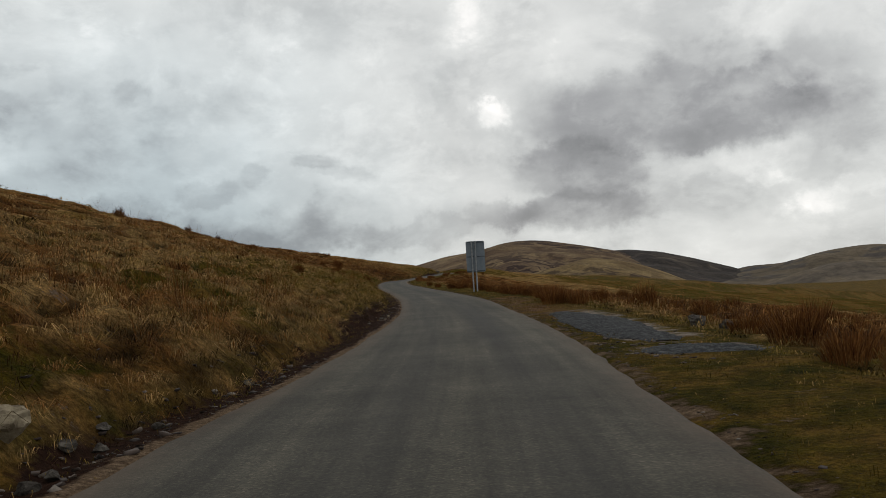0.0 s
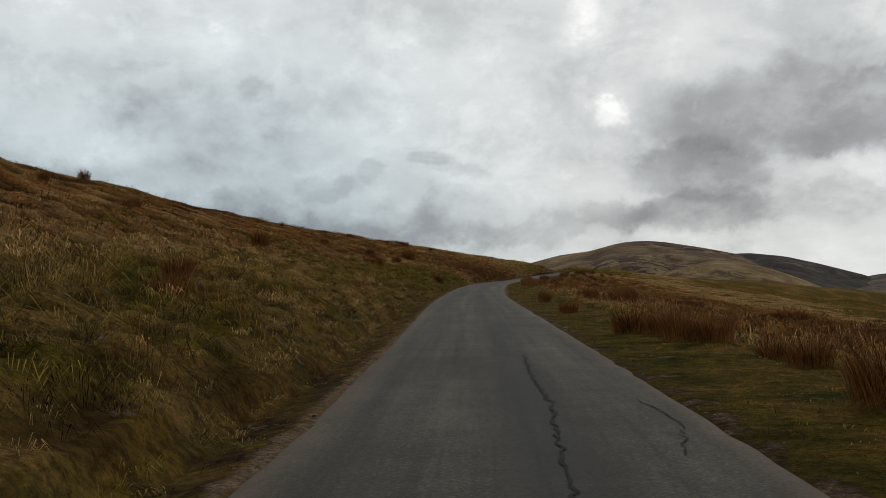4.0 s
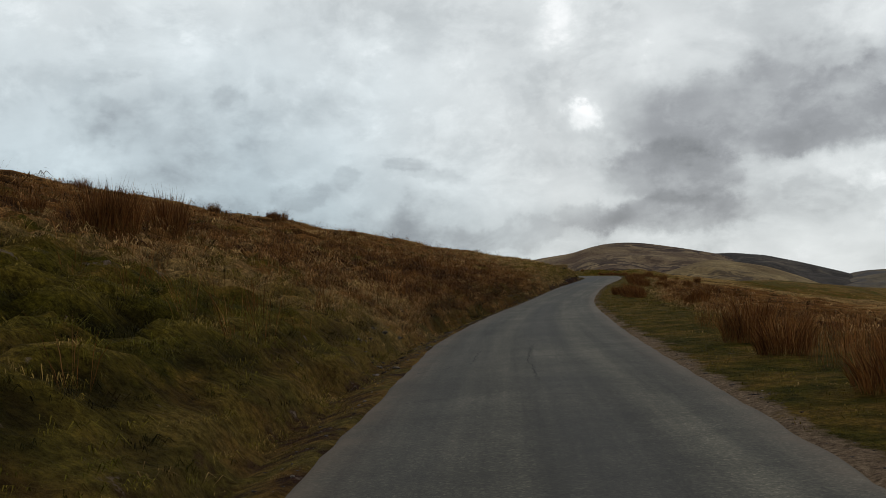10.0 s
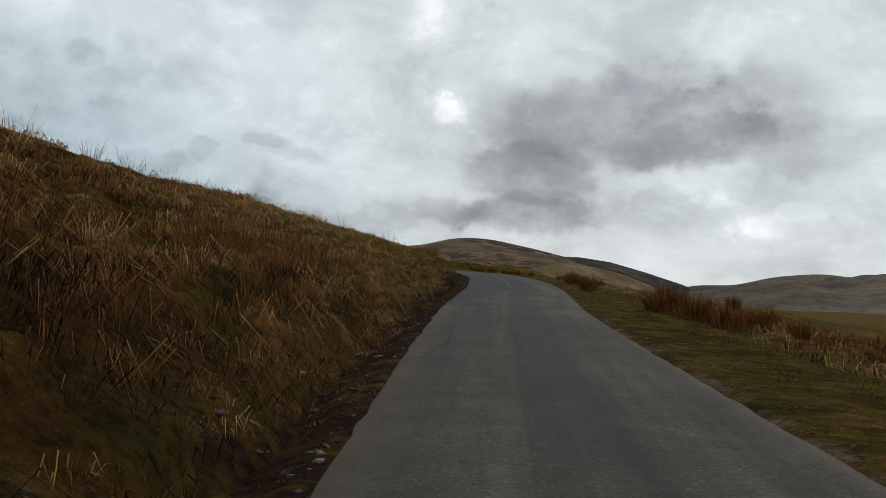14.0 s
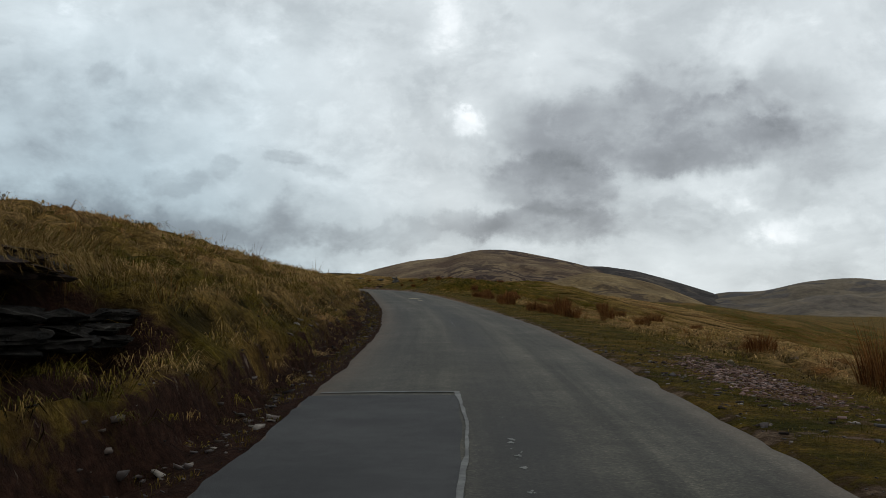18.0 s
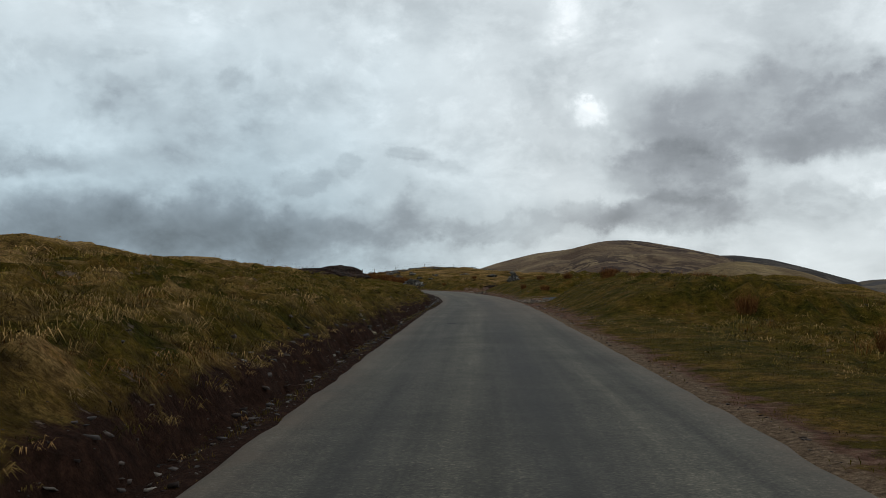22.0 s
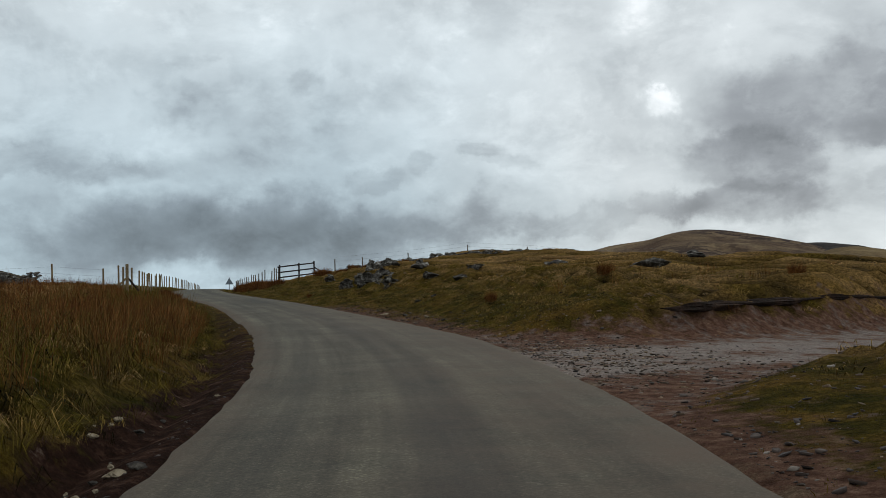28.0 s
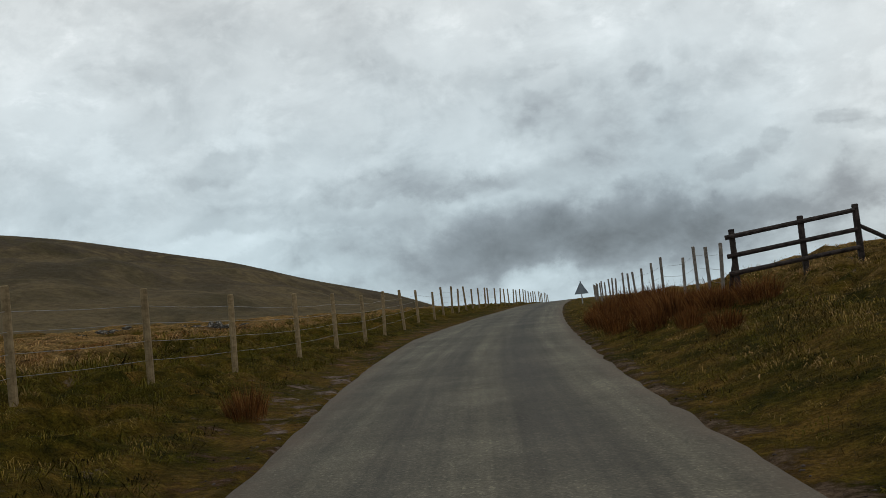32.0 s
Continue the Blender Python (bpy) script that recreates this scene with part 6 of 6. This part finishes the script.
peat_block("peat_hag", (338.6, -7.5), (343.9, -5.1), 1.1, 0.74, 41, "long dark peat hag with a heathery crown")
for k, (a, b) in enumerate([((393.0, 7.6), (394.0, 9.6)), ((393.9, 9.3), (395.2, 12.2)), ((395.1, 12.0), (396.9, 16.0))]):
    peat_block("peat_edge", a, b, 0.36, 0.18, 50 + k, "dark undercut peat edge beside the gravel track")


# dry stone walls
def dry_wall(places, tall, seed, label):
    top = new("dry_stone_wall")
    top.location = places[0]
    r = random.Random(seed)
    kinds = []
    for k in range(8):
        me = bpy.data.meshes.new("wall_stone")
        bm = rock_bm(0.62, 0.44, 0.20, 700 + k, 2, 0.35)
        bm.to_mesh(me)
        bm.free()
        me.materials.append(DARK_ROCK)
        kinds.append(me)
    for a, b in zip(places, places[1:]):
        d = b - a
        n_ = max(2, int(d.length / 0.36))
        ang = math.atan2(d.y, d.x)
        core = rock_bm(d.length * 1.15, 0.62, tall * 1.25, seed + n_, 4, 0.3)
        bmesh.ops.transform(core, matrix=Matrix.Translation((a + b) / 2 - places[0] + Vector((0, 0, tall * 0.12))) @ Matrix.Rotation(ang, 4, "Z") @ Matrix.Rotation(-math.asin(d.z / d.length), 4, "Y"), verts=core.verts[:])
        part("rubble_core", core, DARK_ROCK, top)
        for i in range(n_):
            h = tall * (0.75 + 0.3 * noise.noise(Vector((a.x + i * 0.35, seed, 0))))
            z = -0.05
            while z < h:
                o = new("wall_stone", r.choice(kinds))
                o.parent = top
                p = a + d * ((i + r.uniform(-0.2, 0.7)) / n_) - places[0]
                o.matrix_basis = Matrix.LocRotScale(p + Vector((0, 0, z)), Euler((r.gauss(0, 0.08), r.gauss(0, 0.08), ang + r.gauss(0, 0.2))), (r.uniform(0.8, 1.3), r.uniform(0.8, 1.2), r.uniform(0.9, 1.4)))
                z += 0.15
    return tagged(top, label, "stone wall", kind="structure")


dry_wall([spot(441.5, 9.8), spot(439.0, 12.0), spot(437.2, 15.0), spot(436.0, 19), spot(435.0, 24), spot(434.0, 30), spot(433, 35)], 0.34, 5, "tumbled dry stone wall along the crest of the knoll")
dry_wall([spot(438.5, -16.5), spot(437.4, -13.6), spot(436.6, -11.4), spot(436.1, -9.9)], 0.95, 6, "ruined dry stone wall in the pasture")
dry_wall([spot(470, -22), spot(474, -13)], 0.5, 7, "heap of old wall stones in the pasture")


# ---------------------------------------------------------------- loose stones as scatter
def stone_scatter(name, count, draw, lo, hi, mat, seed, label):
    r = np.random.RandomState(seed)
    bm = bmesh.new()
    bmesh.ops.create_cube(bm, size=0.9)
    bmesh.ops.triangulate(bm, faces=bm.faces[:])
    bv = np.array([v.co[:] for v in bm.verts])
    bf = np.array([[v.index for v in f.verts] for f in bm.faces])
    bm.free()
    s, n = draw(r, count)
    x, y = on_plan(s, n)
    z = sheet_z(x, y)
    size = lo + (hi - lo) * r.uniform(0, 1, count) ** 3.2
    ang = r.uniform(0, 6.283, count)
    tip = r.normal(0, 0.22, (count, 2))
    v = np.repeat(bv[None], count, 0) * (1 + 0.45 * r.uniform(-1, 1, (count, len(bv), 3)))
    v = v * np.stack([size * r.uniform(0.9, 1.7, count), size, size * r.uniform(0.18, 0.5, count)], 1)[:, None, :]
    c, si = np.cos(ang)[:, None], np.sin(ang)[:, None]
    v = np.stack([v[..., 0] * c - v[..., 1] * si + x[:, None], v[..., 0] * si + v[..., 1] * c + y[:, None], v[..., 2] + bv[None, :, 0] * size[:, None] * tip[:, :1] + bv[None, :, 1] * size[:, None] * tip[:, 1:] + z[:, None] + size[:, None] * 0.12], -1)
    f = (bf[None] + (np.arange(count) * len(bv))[:, None, None]).reshape(-1, 3)
    me = bpy.data.meshes.new(name)
    me.vertices.add(count * len(bv))
    me.vertices.foreach_set("co", v.astype(np.float32).ravel())
    fill_quads(me, f)
    me.materials.append(mat)
    me.update(calc_edges=True)
    return tagged(new(name, me), label, "stones", kind="stuff")


def make_chips(name, tones):
    m, nt, p = material(name)
    rnd = nt.nodes.new("ShaderNodeNewGeometry").outputs["Random Per Island"]
    col = ramp(nt, rnd, tones)
    col = mix(nt, 0.6, col, ramp(nt, noise_fac(nt, obj_coord(nt), 22, 4, 0.7), [(0.3, (0.6, 0.6, 0.6)), (0.7, (1.3, 1.3, 1.3))]), "MULTIPLY")
    link(nt, col, p.inputs["Base Color"])
    p.inputs["Roughness"].default_value = 0.9
    return m


CHIPS = make_chips("mixed_chips", [(0.0, (0.010, 0.006, 0.005)), (0.55, (0.030, 0.018, 0.013)), (0.88, (0.065, 0.045, 0.034)), (0.99, (0.20, 0.17, 0.14))])


def left_ditch(r, c):
    w = np.array([(2, 16, 5), (28, 40, 2), (148, 162, 2), (178, 200, 2.5), (220, 275, 3), (280, 330, 4), (330, 368, 3), (372, 378, 4)])
    k = r.choice(len(w), c, p=(w[:, 2] * (w[:, 1] - w[:, 0])) / (w[:, 2] * (w[:, 1] - w[:, 0])).sum())
    s = r.uniform(w[k, 0], w[k, 1])
    return s, edge_left(s) - np.abs(r.normal(0.55, 0.38, c))


def right_edge(r, c):
    w = np.array([(318, 336, 1), (336, 350, 1.3), (350, 368, 1.5), (368, 380, 4), (380, 396, 2), (396, 412, 4), (12, 24, 2), (246, 256, 2)])
    k = r.choice(len(w), c, p=(w[:, 2] * (w[:, 1] - w[:, 0])) / (w[:, 2] * (w[:, 1] - w[:, 0])).sum())
    s = r.uniform(w[k, 0], w[k, 1])
    wide = np.where((s > 336) & (s < 350), 2.6, np.where((s > 380) & (s < 396), 3.0, 0.7))
    return s, edge_right(s) + np.abs(r.normal(0, 1, c)) * wide + 0.05


def both_edges(r, c):
    s = r.uniform(0, 450, c)
    return s, np.where(r.uniform(0, 1, c) < 0.5, edge_left(s) - np.abs(r.normal(0, 0.18, c)), edge_right(s) + np.abs(r.normal(0, 0.16, c)))


stone_scatter("ditch_stones", 4200, left_ditch, 0.012, 0.085, CHIPS, 71, "loose broken stones in the roadside ditch")
stone_scatter("shale_stones", 3600, right_edge, 0.012, 0.065, CHIPS, 72, "shaly stones spilled along the road edge")
stone_scatter("edge_chippings", 9000, both_edges, 0.008, 0.034, CHIPS, 73, "loose chippings at the crumbling asphalt edge")




def pull_in_pile(r, c):
    s = r.normal(345.0, 1.6, c)
    return s, edge_right(s) + 0.12 + np.abs(r.normal(0, 0.6, c))


def track_mouth(r, c):
    s = r.normal(388.5, 3.4, c)
    return s, edge_right(s) + 0.1 + np.abs(r.normal(0, 1.6, c))


TAN_CHIPS = make_chips("tan_chips", [(0.0, (0.024, 0.016, 0.011)), (0.4, (0.060, 0.040, 0.026)), (0.8, (0.13, 0.086, 0.054)), (1.0, (0.25, 0.18, 0.115))])
stone_scatter("shale_pile", 2800, pull_in_pile, 0.025, 0.085, TAN_CHIPS, 74, "pile of tan broken shale beside the asphalt")
stone_scatter("track_stones", 2200, track_mouth, 0.012, 0.06, TAN_CHIPS, 75, "small stones strewn over the mouth of the track")


def shale_spread(r, c):
    return r.normal(251.2, 1.5, c), 3.9 + r.normal(0, 0.33, c)


RED_CHIPS = make_chips("red_chips", [(0.0, (0.030, 0.014, 0.010)), (0.5, (0.082, 0.038, 0.026)), (0.9, (0.14, 0.072, 0.052)), (1.0, (0.22, 0.15, 0.12))])
stone_scatter("red_shale", 3000, shale_spread, 0.012, 0.055, RED_CHIPS, 76, "spread of reddish shale chips on the verge")


# ---------------------------------------------------------------- on the road
def road_strip(name, s0, s1, left_n, right_n, mat, lift, label, category, step=0.25, cols=5, seed=1, ragged=0.03):
    s = np.arange(s0, s1 + 1e-6, step)
    k = np.linspace(0, 1, cols)
    a, b = np.array([left_n(v) for v in s]), np.array([right_n(v) for v in s])
    a = a + ragged * wob(s, 0 * s, 1.1, seed)
    b = b + ragged * wob(s, 0 * s, 1.3, seed + 1)
    N = a[:, None] * (1 - k) + b[:, None] * k
    S = np.repeat(s[:, None], cols, 1)
    X, Y = on_plan(S, N)
    el, er = edge_left(S), edge_right(S)
    kk = (N - el) / (er - el)
    Z = np.interp(S, AXIS_S, AXIS[:, 2]) + 0.035 * (1 - (2 * kk - 1) ** 2) + 0.004 * wob(X, Y, 2.5, 21, 2) + lift
    return tagged(grid_object(name, X, Y, Z, mat), label, category, kind="structure")


road_strip("road_patch", 205, 248.2, lambda s: float(edge_left(np.array([s]))[0]) + 0.12, lambda s: 0.14 + (0.0 if s > 216 else (216 - s) * -0.14), PATCH, 0.006, "darker relaid strip of asphalt on the left half", "road patch", cols=9)
road_strip("joint_sealing", 218, 248.3, lambda s: 0.125 + 0.05 * math.sin(s * 0.9), lambda s: 0.16 + 0.05 * math.sin(s * 0.9), SEAL, 0.010, "pale wavering sealed joint along the patch", "road joint", seed=4, ragged=0.02)
road_strip("joint_sealing", 248.20, 248.27, lambda s: -1.25, lambda s: 0.16, SEAL, 0.0105, "pale sealed joint across the patch end", "road joint", step=0.035, cols=14, ragged=0.0)
road_strip("joint_sealing", 236.0, 236.05, lambda s: -1.3, lambda s: 0.05, ASPHALT, 0.0095, "thin dark joint across the patch", "road joint", step=0.025, cols=12, ragged=0.0)


def surface(s, n):
    """Points on the asphalt."""
    el, er = edge_left(s), edge_right(s)
    k = (n - el) / (er - el)
    x, y = on_plan(s, n)
    return x, y, np.interp(s, AXIS_S, AXIS[:, 2]) + 0.035 * (1 - (2 * k - 1) ** 2) + 0.004 * wob(x, y, 2.5, 21, 2)


def spill(name, s, n, ls, ln, mat, seed, label, pieces=9):
    """Flat ragged flecks, large in the middle and small round it."""
    r = np.random.RandomState(seed)
    bm = bmesh.new()
    for i in range(pieces * 3):
        rad = ln * (r.uniform(0.25, 0.5) if i < pieces else r.uniform(0.05, 0.18))
        spread_ = 0.3 if i < pieces else 0.5
        s0, n0 = s + r.normal(0, ls * spread_), n + r.normal(0, ln * spread_)
        a = np.arange(18) / 18 * 6.283
        rr = rad * (1 + 0.25 * np.sin(3 * a + r.uniform(0, 6)) + 0.18 * np.sin(7 * a + r.uniform(0, 6)) + 0.15 * r.uniform(-1, 1, 18))
        x, y, z = surface(np.append(s0 + 1.6 * rr * np.sin(a), s0), np.append(n0 + rr * np.cos(a), n0))
        pts = [bm.verts.new(p) for p in zip(x, y, z + 0.0042 + 0.00003 * i)]
        for k in range(18):
            bm.faces.new((pts[k], pts[(k + 1) % 18], pts[18]))
    bmesh.ops.recalc_face_normals(bm, faces=bm.faces[:])
    me = bpy.data.meshes.new(name)
    bm.to_mesh(me)
    bm.free()
    me.materials.append(mat)
    return tagged(new(name, me), label, "spill", kind="structure")


spill("sand_spill", 289.4, 0.36, 0.9, 0.28, SPILL, 1, "patch of pale yellow sand spilled on the asphalt", 16)
spill("sand_spill", 285.6, 0.42, 0.6, 0.16, SPILL, 2, "patch of pale yellow sand spilled on the asphalt", 7)
spill("sand_spill", 287.4, 0.40, 1.1, 0.06, SPILL, 3, "small pale splashes on the asphalt", 8)
spill("sand_spill", 96.8, 0.52, 0.05, 0.07, SPILL, 4, "small pale splash on the asphalt", 2)
spill("pale_splash", 244, 0.5, 3.5, 0.05, SEAL, 5, "small pale splashes on the asphalt", 9)
spill("pale_splash", 262, 0.4, 5.0, 0.045, SEAL, 6, "small pale splashes on the asphalt", 14)

# cracks and scars of the asphalt
TAR = make_plain("dark_crack", [(0.3, (0.006, 0.006, 0.006)), (0.7, (0.014, 0.014, 0.014))], 6.0, 0.9, strength=0.2, dist=0.004)


def crack(points, wide, seed):
    """A thin dark crack through plan points (s, n), with a ragged line."""
    r = random.Random(seed)
    line = []
    for (s0, n0), (s1, n1) in zip(points, points[1:]):
        k = max(3, int(math.hypot(s1 - s0, n1 - n0) / 0.12))
        for i in range(k):
            line.append((s0 + (s1 - s0) * i / k + r.gauss(0, 0.03), n0 + (n1 - n0) * i / k + r.gauss(0, 0.02)))
    bm = bmesh.new()
    rows = []
    for i, (s, n) in enumerate(line):
        a, b = line[max(i - 1, 0)], line[min(i + 1, len(line) - 1)]
        d = math.hypot(b[0] - a[0], b[1] - a[1]) or 1.0
        w = 0.55 * wide * r.uniform(0.4, 1.3)
        es, en = -(b[1] - a[1]) / d * w, (b[0] - a[0]) / d * w
        row = []
        for q in (-1, 1):
            x, y = on_plan(np.array([s + q * es]), np.array([n + q * en]))
            row.append(bm.verts.new((float(x[0]), float(y[0]), road_z(s, n) + 0.009)))
        rows.append(row)
    for p, q in zip(rows, rows[1:]):
        bm.faces.new((p[0], p[1], q[1], q[0]))
    bmesh.ops.recalc_face_normals(bm, faces=bm.faces[:])
    me = bpy.data.meshes.new("road_crack")
    bm.to_mesh(me)
    bm.free()
    me.materials.append(TAR)
    return tagged(new("road_crack", me), "thin dark crack in the worn asphalt", "crack", kind="structure")


for k, (pts, w) in enumerate([([(102, 0.5), (102.3, 1.2), (101.9, 1.9)], 0.022), ([(11, -1.7), (11.2, -1.3), (11, -0.8)], 0.02), ([(143.5, -1.2), (143.8, 0.0), (143.4, 1.2), (143.7, 1.9)], 0.012),
                              ([(146.5, -1.3), (147.5, -0.6), (150, -0.5)], 0.012), ([(145, 0.3), (148, 0.2), (151, 0.35)], 0.012), ([(176.5, -0.7), (178.5, -0.5), (181, -0.35)], 0.012), ([(174, -0.8), (175.4, -0.6)], 0.01),
                              ([(194, -0.9), (196, -0.7), (199, -0.8)], 0.014), ([(195.2, -0.75), (195.5, -0.2), (196.2, 0.1)], 0.01), ([(56.3, 0.60), (58.5, 0.68), (60.5, 0.79), (63, 0.72), (66, 0.80)], 0.030), ([(58, 1.5), (59.5, 1.75), (61, 1.6)], 0.014), ([(90, -0.9), (94, -0.7), (97, -0.8)], 0.010), ([(154, -0.6), (157, -0.5), (160, -0.7)], 0.01)]):
    crack(pts, w, 500 + k)
spill("dark_scar", 317.4, -0.66, 0.5, 0.2, TAR, 21, "dark tar patch on the asphalt", 4)
spill("dark_scar", 403.9, 1.57, 0.3, 0.10, TAR, 22, "dark tar patch on the asphalt", 3)
spill("pale_splash", 98.2, 0.51, 0.1, 0.06, SEAL, 24, "pale scuff on the asphalt", 2)

# gutter strip; the wet shine is put into its pale colour
gs = np.arange(336, 353, 0.25)
gn0 = np.interp(gs, [336, 341.9, 343.6, 346.5, 352.5], [-2.3, -2.17, -2.08, -2.0, -1.68])
GS = np.repeat(gs[:, None], 5, 1)
GN = gn0[:, None] + np.linspace(-0.08, 0.08, 5)[None, :] * (0.7 + 0.7 * wob(gs, 0 * gs, 3, 91))[:, None]
gx, gy = on_plan(GS, GN)
gz = height_sn(GS, GN)
gz = np.repeat(gz.mean(1)[:, None], 5, 1) + 0.008 + 0.01 * np.abs(np.linspace(-1, 1, 5))[None, :]
tagged(grid_object("gutter", gx, gy, gz, GUTTER_SHINE), "pale gutter strip beside the asphalt, its wet shine put into the colour", "gutter", kind="structure")


def heap(name, s0, s1, n0, n1, tall, mat, label, category, seed):
    s, n = np.meshgrid(np.linspace(s0, s1, 46), np.linspace(n0, n1, 34), indexing="ij")
    u, v = (s - s0) / (s1 - s0) * 2 - 1, (n - n0) / (n1 - n0) * 2 - 1
    q = np.clip(1 - (u * u + v * v) * (1 + 0.45 * wob(s, n, 2.5, seed, 3)), -0.4, 1)
    h = np.where(q > 0, tall * np.maximum(q, 0) ** 0.8, q * 0.9) + 0.02 * wob(s, n, 0.5, seed + 2, 3) * np.clip(q * 3, 0, 1)
    x, y = on_plan(s, n)
    return tagged(grid_object(name, x, y, sheet_z(x, y) + h, mat), label, category, kind="structure")


heap("chippings_heap", 15.6, 26.5, 2.2, 3.7, 0.09, GRAVEL, "spread heap of blue-grey road chippings beside the asphalt", "gravel", 5)
heap("chippings_heap", 13.3, 14.9, 2.3, 4.1, 0.04, GRAVEL, "thin spread of blue-grey chippings on the turf", "gravel", 6)
heap("chippings_heap", 346.5, 352, 4.2, 7.8, 0.09, GRAVEL, "spread of blue-grey chippings in the stony pull-in", "gravel", 8)
